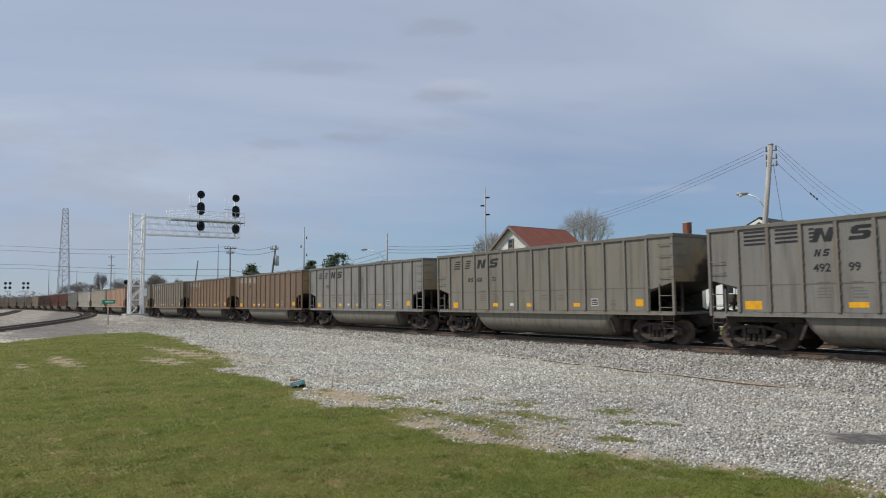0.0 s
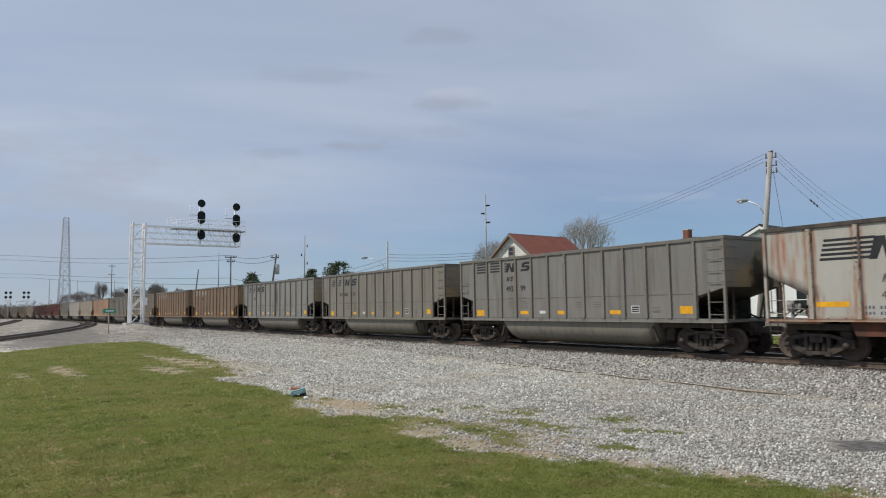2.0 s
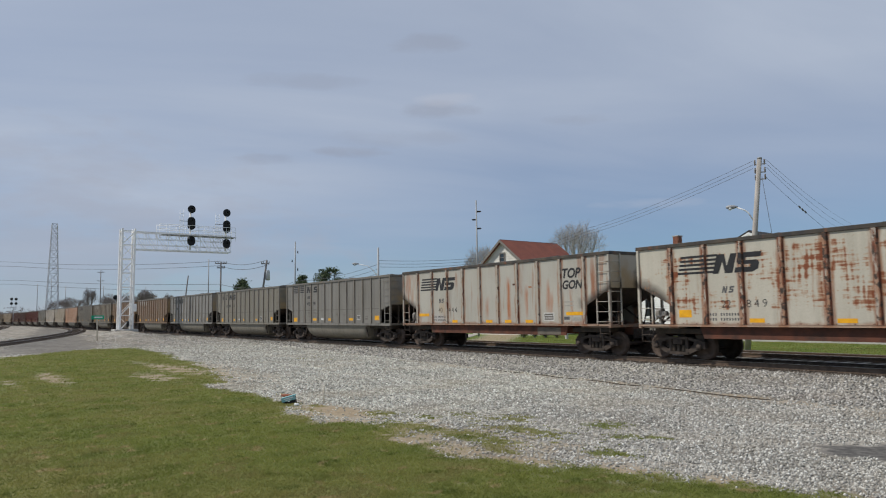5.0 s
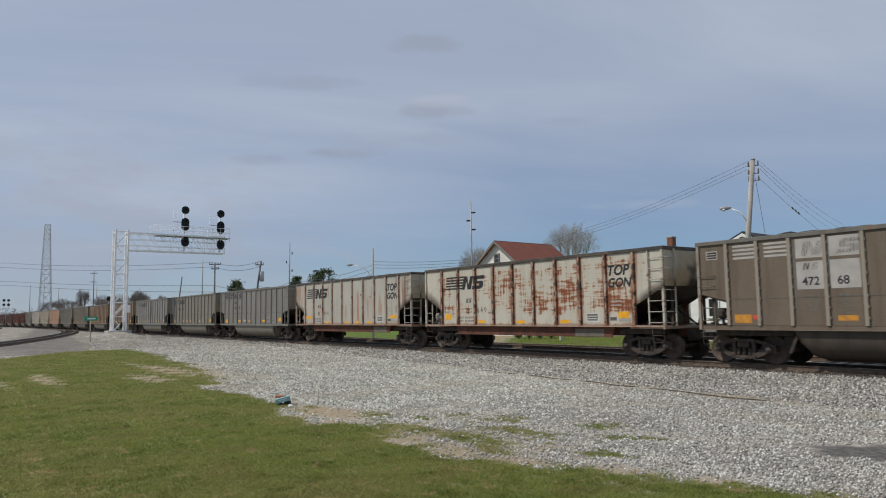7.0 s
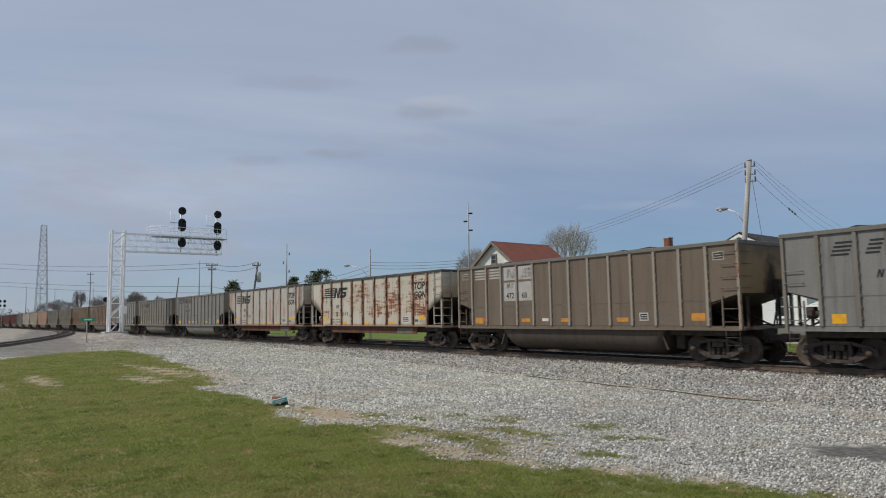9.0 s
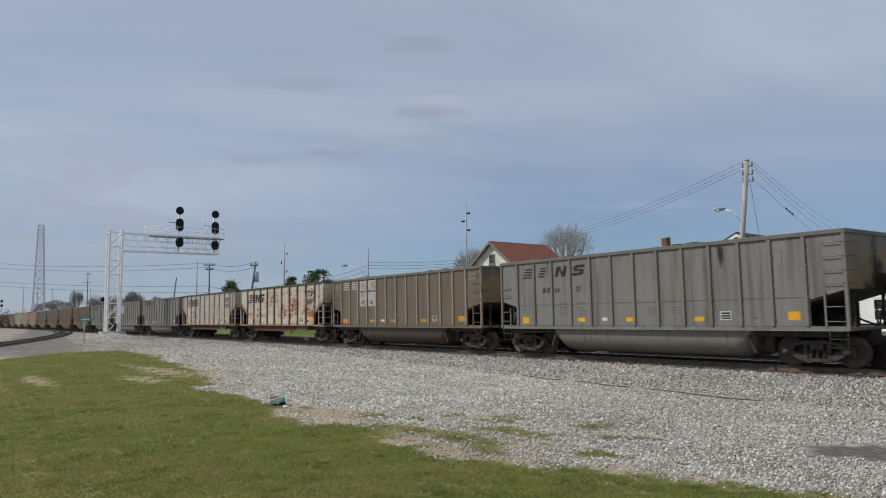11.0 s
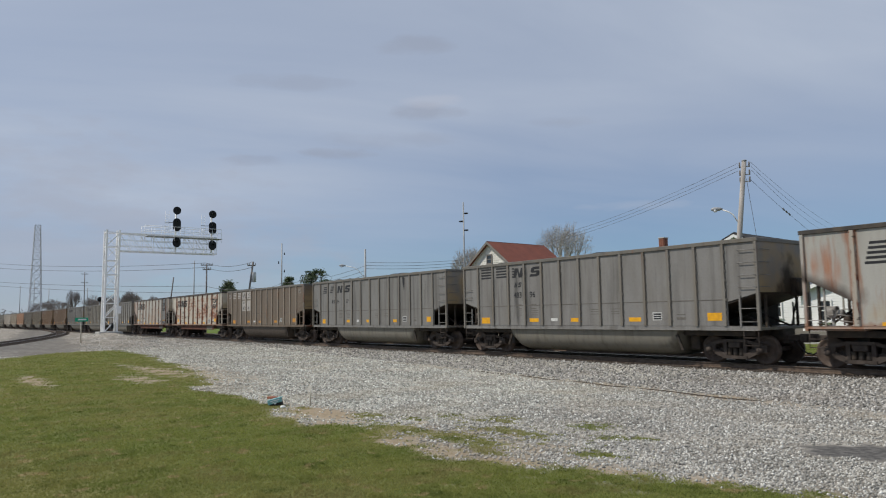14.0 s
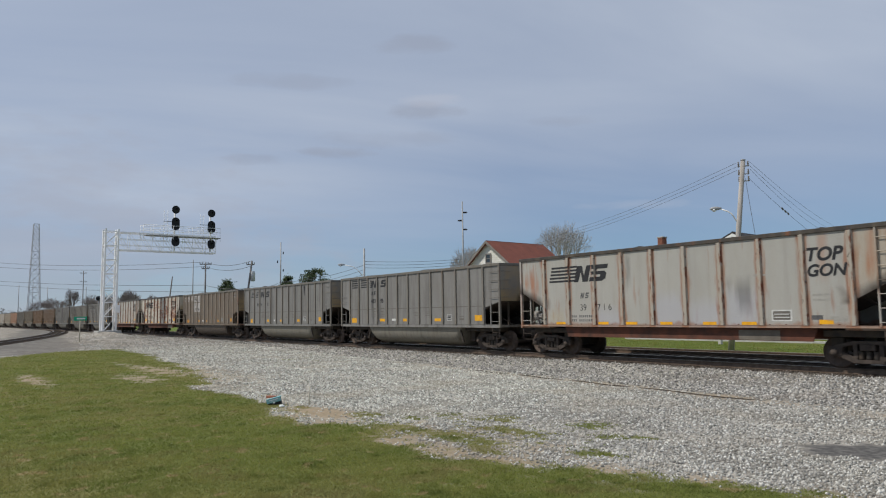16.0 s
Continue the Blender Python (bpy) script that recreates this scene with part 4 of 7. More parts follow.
def scatter_stones():
    r = np.random.RandomState(21)
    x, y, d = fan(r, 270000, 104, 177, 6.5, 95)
    keep = (r.uniform(0, 1, len(x)) > np.maximum(lawn_mask(x, y) * 1.3, 2.0 * tar_mask(x, y))) & (r.uniform(0, 1, len(x)) > soil_mask(x, y) * 0.93)
    keep &= (y < 21.58) & ((y > np.interp(x, LAWN_X, LAWN_Y) - 0.6) | (x < -48))
    x, y, d = x[keep], y[keep], d[keep]
    n = len(x)
    bed = y > 14.5 - 0.0905 * x + 0.3
    dusty = bed & (r.uniform(0.2, 0.8, n) < grime_mask(x, y))
    size = r.uniform(0.008, 0.028, n) * (d / 10) ** 0.42 * np.where(bed, 1.25, 1.0)
    base = np.array([(1, 0, 0), (0, 1, 0), (-1, 0, 0), (0, -1, 0), (0, 0, 0.8), (0, 0, -0.8)])
    tri = np.array([(0, 1, 4), (1, 2, 4), (2, 3, 4), (3, 0, 4), (1, 0, 5), (2, 1, 5), (3, 2, 5), (0, 3, 5)])
    v = base[None] * r.uniform(0.6, 1.35, (n, 6, 1)) + r.uniform(-0.28, 0.28, (n, 6, 3))
    a = r.uniform(0, 6.28, n)
    c, s = np.cos(a), np.sin(a)
    v = np.stack([v[..., 0] * c[:, None] - v[..., 1] * s[:, None], v[..., 0] * s[:, None] + v[..., 1] * c[:, None], v[..., 2]], -1) * size[:, None, None]
    v += np.stack([x, y, bed_height(x, y) + size * 0.22], -1)[:, None]
    for name, pick, mat, label in (("gravel", ~bed, STONES, "loose pale grey crushed limestone of the yard"), ("ballast", bed & ~dusty, BALLAST, "coarse grey ballast stones beside the track"),
                                   ("sooty_ballast", dusty, SOOTY, "brown sooty ballast stones against the rail")):
        w = v[pick]
        faces = (tri[None] + 6 * np.arange(len(w))[:, None, None]).reshape(-1, 3)
        me = quick_mesh(name, w.reshape(-1, 3), faces)
        at = me.attributes.new("fresh", "FLOAT", "POINT")
        at.data.foreach_set("value", np.repeat(fresh_mask(x[pick], y[pick]), 6).astype(np.float32))
        solo(name, me, mat, label, name, kind="stuff")


def scatter_grass():
    r = np.random.RandomState(22)
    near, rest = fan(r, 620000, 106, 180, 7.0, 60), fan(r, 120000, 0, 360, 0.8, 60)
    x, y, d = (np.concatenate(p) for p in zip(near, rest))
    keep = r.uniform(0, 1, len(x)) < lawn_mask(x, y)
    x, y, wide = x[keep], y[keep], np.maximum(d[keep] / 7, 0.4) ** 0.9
    n = len(x)
    h = r.uniform(0.010, 0.027, n) * (1 + 0.5 * step(0.1, 0.8, wobble(x, y, 0.9, 30))) * (1 + 0.4 * step(0.25, 0.9, wobble(x, y, 0.4, 31)))
    a, lean = r.uniform(0, 6.28, n), r.uniform(0.6, 2.2, n) * h
    w = r.uniform(0.004, 0.009, n) * wide
    z = bed_height(x, y)
    dx, dy = np.cos(a), np.sin(a)
    b = r.uniform(0, 6.28, n)
    p0 = np.stack([x - dx * w, y - dy * w, z - 0.004], -1)
    p1 = np.stack([x + dx * w, y + dy * w, z - 0.004], -1)
    p2 = np.stack([x + np.cos(b) * lean, y + np.sin(b) * lean, z + h], -1)
    v = np.stack([p0, p1, p2], 1).reshape(-1, 3)
    solo("grass", quick_mesh("grass", v, np.arange(3 * n).reshape(-1, 3)), BLADES, "short mown green lawn with dry blades", "grass", kind="stuff")


scatter_stones()
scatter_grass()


# ---- the coal train ----
PITCH = 16.18


class Kind:
    """Measures of a kind of car, from its middle, above the rail."""


TUB, TOP = Kind(), Kind()
TUB.half, TUB.rim, TUB.posts, TUB.post_w, TUB.post_d = 7.40, 3.99, [-6.31 + 1.043 * i for i in range(13)], 0.10, 0.055
TUB.cut = [(7.4, 2.28), (6.30, 2.0)]
TOP.half, TOP.rim, TOP.posts, TOP.post_w, TOP.post_d = 7.43, 4.03, [-5.98 + 1.34 * i for i in range(10)], 0.19, 0.07
TOP.cut = [(7.43, 2.62), (6.10, 1.93)]
SIDE_Y = 1.545


def side_wall_shape(k, s):
    h, (cx, cz), (bx, bz) = k.half, k.cut[0], k.cut[1]
    sh = Shape()
    outline = [(-h, k.rim - 0.1), (-h, cz), (-bx, bz), (-bx, 1.22), (bx, 1.22), (bx, bz), (h, cz), (h, k.rim - 0.1)]
    return sh.prism(outline, s * SIDE_Y, s * (SIDE_Y - 0.02))


def end_shape(k, s):
    h, cz = k.half, k.cut[0][1]
    sh = Shape().box(s * (h - 0.025), s * h, -SIDE_Y, SIDE_Y, cz, k.rim - 0.1)
    return sh


def slope_shape(k, s):
    """The sheet that falls from the end wall to the floor, open underneath."""
    h, cz = k.half, k.cut[0][1]
    pts = [(s * (h - 0.03), cz + 0.01), (s * (h - 0.03), cz - 0.03), (s * 3.9, 1.22), (s * 3.8, 1.25)]
    return Shape().prism(pts, -SIDE_Y + 0.025, SIDE_Y - 0.025)


def rim_shape(k):
    h, z, w = k.half + 0.03, k.rim, 0.12
    sh = Shape()
    for s in (-1, 1):
        sh.box(-h, h, s * 1.60 if s < 0 else 1.60 - w, -1.60 + w if s < 0 else 1.60, z - 0.13, z, 0.012)
        sh.box(s * h if s < 0 else h - w, -h + w if s < 0 else h, -1.60 + w, 1.60 - w, z - 0.13, z, 0.012)
    return sh


def sill_shape(k, s):
    return Shape().box(-k.half, k.half, s * 1.50, s * (1.60 if k is TOP else 1.557), 1.165 if k is TOP else 1.09, 1.235, 0.01)


def post_shape(k):
    w, d = k.post_w / 2, k.post_d
    y0 = -SIDE_Y
    if k is TUB:
        sh = Shape().prism([(-w, 1.235), (w, 1.235), (w, k.rim - 0.13), (-w, k.rim - 0.13)], y0, y0 - d)
        for i in range(8):
            z = 1.42 + 0.31 * i
            sh.box(w, w + 0.03, y0 - d * 0.75, y0 - 0.001, z, z + 0.07).box(-w - 0.02, -w, y0 - d * 0.6, y0 - 0.001, z + 0.1, z + 0.15)
        return sh
    sh = Shape()
    pts = [(-w, y0), (-w * 0.62, y0 - d), (w * 0.62, y0 - d), (w, y0)]
    sh.add([(x, y, z) for z in (1.235, k.rim - 0.13) for x, y in pts], [(0, 1, 2, 3), (4, 5, 6, 7), (0, 4, 5, 1), (1, 5, 6, 2), (2, 6, 7, 3), (3, 7, 4, 0)])
    return sh


def grab(x0, x1, z, y=-SIDE_Y):
    return Shape().tube([(x0, y, z), (x0, y - 0.07, z), (x1, y - 0.07, z), (x1, y, z)], 0.013, 5)


def grab_end(h, z):
    return Shape().tube([(h, -1.45, z), (h + 0.07, -1.45, z), (h + 0.07, -1.0, z), (h, -1.0, z)], 0.013, 5)


def rung(x0, x1, z, y=-1.57):
    return Shape().tube([(x0, y, z), (x1, y, z)], 0.014, 5)


def climbing_parts(k):
    """Rungs, bars and grab irons of one side and the end at its rear corner, as named shapes."""
    h, cz, x0 = k.half, k.cut[0][1], k.half - 0.66
    out = []
    if k is TUB:
        for z in (2.45, 2.82, 3.22, 3.62):
            out += [("grab_iron", grab(x0, h - 0.06, z)), ("grab_iron", grab_end(h, z))]
        out.append(("ladder_bar", Shape().beam((x0, -1.56, 1.2), (x0, -1.56, 2.2), 0.05)))
        out += [("ladder_rung", rung(x0, h - 0.05, z)) for z in (1.36, 1.78)]
        out += [("grab_iron", grab(-h + 0.06, -h + 0.62, z)) for z in (2.5, 2.85)]
    else:
        out.append(("ladder_bar", Shape().beam((x0, -1.60, 1.2), (x0, -1.60, k.rim - 0.13), 0.045)))
        out.append(("ladder_bar", Shape().beam((h + 0.06, -1.02, 1.2), (h + 0.06, -1.02, k.rim - 0.1), 0.045)))
        z = 1.32
        while z < k.rim - 0.2:
            out.append(("ladder_rung", rung(x0, h - 0.02, z, -1.61)))
            out.append(("ladder_rung", Shape().tube([(h + 0.07, -1.02, z), (h + 0.07, -1.55, z)], 0.015, 5)))
            z += 0.385
    out.append(("ladder_bar", Shape().beam((-h + 0.6, -1.56, 1.2), (-h + 0.6, -1.56, cz - 0.3), 0.045)))
    out += [("ladder_rung", rung(-h + 0.05, -h + 0.6, z)) for z in (1.40, 1.80)]
    return out


CLIMB = {}


def climbing(k):
    if k not in CLIMB:
        CLIMB[k] = [(name, sh.mesh(name)) for name, sh in climbing_parts(k)]
    return CLIMB[k]


def stirrup_shape(k, s):
    h = k.half
    a, b = s * (h - 0.1), s * (h - 0.6)
    sh = Shape()
    sh.tube([(a, -1.54, 1.1), (a, -1.54, 0.62), (b, -1.54, 0.62), (b, -1.54, 1.1)], 0.016, 5)
    sh.tube([(a, -1.54, 0.86), (b, -1.54, 0.86)], 0.014, 5)
    return sh


def corner_post_shape(k, sx, sy):
    h = k.half
    return Shape().box(*sorted((sx * h, sx * (h - 0.1))), *sorted((sy * 1.60, sy * 1.50)), 1.09, k.rim - 0.13, 0.01)


def platform_shape(k, s):
    h = k.half
    return Shape().box(*sorted((s * (h - 0.02), s * (k.cut[1][0] - 0.3))), -1.49, 1.49, 1.10, 1.19)


def strut_shape(k):
    return Shape().beam((k.half - 0.15, 0, 1.19), (k.half - 0.15, 0, k.cut[0][1] - 0.03), 0.07)


def brace_shape(k):
    return Shape().beam((k.half - 0.2, 0, 1.19), (k.half - 1.5, 0, k.cut[0][1] - 0.55), 0.055)


def tub_shape():
    """The rounded trough that hangs between the trucks."""
    sh, n = Shape(), 15
    stations = [(-4.3, 0.08, 1.42), (-4.2, 0.55, 1.42), (-3.95, 0.86, 1.42), (-3.7, 0.93, 1.42), (3.7, 0.93, 1.42), (3.95, 0.86, 1.42), (4.2, 0.55, 1.42), (4.3, 0.08, 1.42)]
    pts = []
    for x, depth, wide in stations:
        for i in range(n):
            a = math.pi * i / (n - 1)
            c, s = math.cos(a), math.sin(a)
            pts.append((x, wide * math.copysign(abs(c) ** 0.62, c), 1.1 - depth * abs(s) ** 0.68))
    m = len(stations)
    fs = [(i * n + k, i * n + k + 1, (i + 1) * n + k + 1, (i + 1) * n + k) for i in range(m - 1) for k in range(n - 1)]
    fs += [tuple(range(n)), tuple(range((m - 1) * n, m * n))]
    return sh.add(pts, fs, True)


def shade_fill_shape(k, s):
    """Bolster, draft sill and brake rigging over a truck, boxed out black for shade."""
    a, b = (4.4, 7.0) if k is TUB else (5.05, 7.0)
    sh = Shape().box(*sorted((s * a, s * b)), -1.22, 1.22, 0.90, 1.10, 0.02)
    sh.box(*sorted((s * (a + 0.1), s * (a + 0.45))), -1.0, 1.0, 0.42, 0.90, 0.03)
    for y in (-0.55, 0.55):
        sh.beam((s * (a + 0.2), y, 0.5), (s * 5.5, y, 0.42), 0.07)
        sh.box(*sorted((s * 6.0, s * 6.34)), y - 0.3, y + 0.3, 0.78, 0.92)
    for x in (5.62, 6.72):
        sh.box(*sorted((s * (x - 0.06), s * (x + 0.06))), -0.85, 0.85, 0.28, 0.48, 0.02)
    return sh


def tub_flange_shape(s, y):
    """The bent flange that closes the end of the trough."""
    return Shape().prism([(s * 4.10, 1.09), (s * 4.20, 1.09), (s * 4.50, 0.40), (s * 4.40, 0.40)], y, y + 0.06)


def centre_sill_shape(k):
    sh = Shape()
    if k is TOP:
        sh.box(-7.4, 7.4, -0.33, 0.33, 0.80, 1.18)
        for s in (-1, 1):
            sh.prism([(-5.0, 1.16), (-4.85, 0.76), (4.85, 0.76), (5.0, 1.16)], s * 1.42, s * 1.38)
        sh.box(-6.0, 6.0, -1.45, 1.45, 1.16, 1.2)
    else:
        sh.box(-7.4, 7.4, -0.33, 0.33, 0.78, 1.12)
        sh.box(-6.2, 6.2, -1.45, 1.45, 1.13, 1.18)
    return sh


def coal_shape(k, seed, heap):
    r = random.Random(seed)
    nx, ny = 62, 15
    pts = []
    for i in range(nx):
        x = -k.half + 0.14 + (2 * k.half - 0.28) * i / (nx - 1)
        for j in range(ny):
            y = -1.46 + 2.92 * j / (ny - 1)
            e = min(1, (k.half - abs(x)) / 1.6) * min(1, (1.48 - abs(y)) / 0.75)
            z = k.rim - 0.30 + e * (0.34 + heap * (0.8 + 0.35 * math.sin(x * 0.9 + seed)))
            pts.append((x, y, z + 0.05 * e * noise.noise((x * 2.2, y * 2.2, seed)) + r.uniform(-0.025, 0.025)))
    return Shape().add(pts, [(i * ny + j, i * ny + j + 1, (i + 1) * ny + j + 1, (i + 1) * ny + j) for i in range(nx - 1) for j in range(ny - 1)])


def side_frame_shape(s):
    """A cast truck side frame with its two windows, journal boxes and friction column."""
    y = s * 1.0
    sh = Shape()
    for m in (-1, 1):
        sh.prism([(m * 1.1, 0.62), (m * 1.1, 0.40), (m * 0.72, 0.38), (m * 0.66, 0.60)], y - 0.09, y + 0.09)
        sh.beam((m * 0.95, y, 0.60), (m * 0.36, y, 0.74), 0.10, 0.10)
        sh.beam((m * 0.80, y, 0.44), (m * 0.33, y, 0.23), 0.14, 0.17)
        sh.beam((m * 0.62, y - 0.075 * s, 0.40), (m * 0.33, y - 0.075 * s, 0.27), 0.02, 0.26)
        sh.beam((m * 0.34, y, 0.18), (m * 0.34, y, 0.74), 0.11, 0.12)
        sh.lathe([(0.09, -0.12), (0.11, 0.0), (0.09, 0.12)], (m * 0.89, y + s * 0.06, 0.46), 12)
    sh.box(-0.40, 0.40, y - 0.09, y + 0.09, 0.70, 0.79)
    sh.box(-0.42, 0.42, y - 0.10, y + 0.10, 0.17, 0.27)
    return sh


def spring_shape(s):
    sh = Shape()
    for i in (-0.2, 0.0, 0.2):
        sh.lathe([(0.075 + 0.012 * (k % 2), 0.27 + 0.03 * k) for k in range(9)], (i, s * 1.0, 0), 10, "z")
    return sh


def bolster_shape():
    return Shape().box(-0.2, 0.2, -1.12, 1.12, 0.52, 0.70, 0.02).box(-0.25, 0.25, -0.3, 0.3, 0.70, 0.80)


def wheelset_shape():
    sh = Shape()
    for s in (-1, 1):
        prof = [(0.10, 0.69), (0.14, 0.68), (0.19, 0.71), (0.36, 0.75), (0.40, 0.70), (0.484, 0.69), (0.484, 0.715), (0.46, 0.73), (0.455, 0.82), (0.41, 0.83), (0.37, 0.79), (0.2, 0.77), (0.15, 0.82), (0.09, 0.83)]
        sh.lathe([(r, s * a) for r, a in prof], (0, 0, 0), 28)
    sh.lathe([(0.085, -1.0), (0.085, 1.0)], (0, 0, 0), 10)
    for k in range(3):
        a = 2.094 * k
        for s in (-1, 1):
            sh.box(0.26 * math.cos(a) - 0.03, 0.26 * math.cos(a) + 0.03, s * 0.80 - 0.01, s * 0.80 + 0.01, 0.26 * math.sin(a) - 0.03, 0.26 * math.sin(a) + 0.03)
    return sh


def coupler_shape(s, h):
    sh = Shape()
    sh.box(*sorted((s * (h - 0.1), s * (h + 0.45))), -0.09, 0.09, 0.74, 0.92, 0.015)
    sh.box(*sorted((s * (h + 0.42), s * (h + 0.665))), -0.16, 0.13, 0.70, 0.96, 0.03)
    sh.box(*sorted((s * (h - 0.06), s * (h + 0.02))), -0.28, 0.28, 0.66, 1.02)
    return sh


def hose_shape(s, h):
    return Shape().tube([(s * (h + 0.05), s * 0.35, 0.72), (s * (h + 0.25), s * 0.32, 0.45), (s * (h + 0.5), s * 0.2, 0.32), (s * (h + 0.66), s * 0.08, 0.36)], 0.025, 6)


def brake_shape(h):
    """Brake cylinder, its rods and the hand-brake housing under the end of the car."""
    sh = Shape()
    sh.box(h - 0.02, h + 0.16, 0.35, 0.75, 2.15, 2.75, 0.03)
    sh.lathe([(0.26, 0.0), (0.28, 0.02), (0.28, 0.05), (0.26, 0.06)], (h + 0.20, 0.55, 2.45), 16, "x")
    sh.beam((h + 0.08, 0.55, 2.2), (h - 0.1, 0.45, 1.2), 0.04)
    return sh


def valve_shape(h):
    """Control valve on its bracket with looping pipes, over the end platform."""
    x = -h + 0.62
    sh = Shape().box(x - 0.13, x + 0.13, -1.28, -1.02, 1.46, 1.80, 0.025).box(x - 0.09, x + 0.09, -1.33, -1.28, 1.52, 1.72, 0.02)
    sh.lathe([(0.02, -0.10), (0.10, -0.08), (0.10, 0.08), (0.02, 0.10)], (x + 0.22, -1.15, 1.60), 12, "y")
    sh.box(x - 0.16, x + 0.16, -1.25, -1.05, 1.19, 1.24).beam((x, -1.15, 1.24), (x, -1.15, 1.46), 0.07)
    for k, (dx, z) in enumerate(((-0.42, 1.30), (0.52, 1.34), (0.40, 1.52))):
        sh.tube([(x, -1.18, 1.5), (x + dx * 0.5, -1.22 - 0.03 * k, z + 0.04), (x + dx, -1.2, z), (x + dx, -0.6, z - 0.06)], 0.022, 6)
    return sh


def reservoir_shape(h):
    return Shape().lathe([(0.02, -0.42), (0.17, -0.36), (0.19, -0.2), (0.19, 0.2), (0.17, 0.36), (0.02, 0.42)], (-h + 0.55, 0.35, 1.42), 14, "y")


def flat(x0, x1, z0, z1, y=-SIDE_Y, slant=0.0):
    """A thin painted sheet on the side that faces the lawn."""
    return Shape().prism([(x0, z0), (x1, z0), (x1 + slant, z1), (x0 + slant, z1)], y - 0.004, y)


MESHES = {}


def shared(key, make):
    if key not in MESHES:
        MESHES[key] = make().mesh(key if isinstance(key, str) else "car_piece")
    return MESHES[key]


def truck(car, x, tag):
    t = part("truck", shared((tag, "bolster"), bolster_shape), TRUCK_STEEL, car, "dusty cast steel truck")
    t.location = (x, 0, 0)
    for s in (-1, 1):
        part("side_frame", shared(("frame", s), lambda: side_frame_shape(s)), TRUCK_STEEL, t)
        part("spring", shared(("spring", s), lambda: spring_shape(s)), STEEL_BLACK, t)
    sets = []
    for a in (-0.89, 0.89):
        w = part("wheelset", shared("wheelset", wheelset_shape), WHEEL_STEEL, t, "rusty steel wheels on an axle")
        w.location = (a, 0, 0.457)
        sets.append((w, a))
    return sets


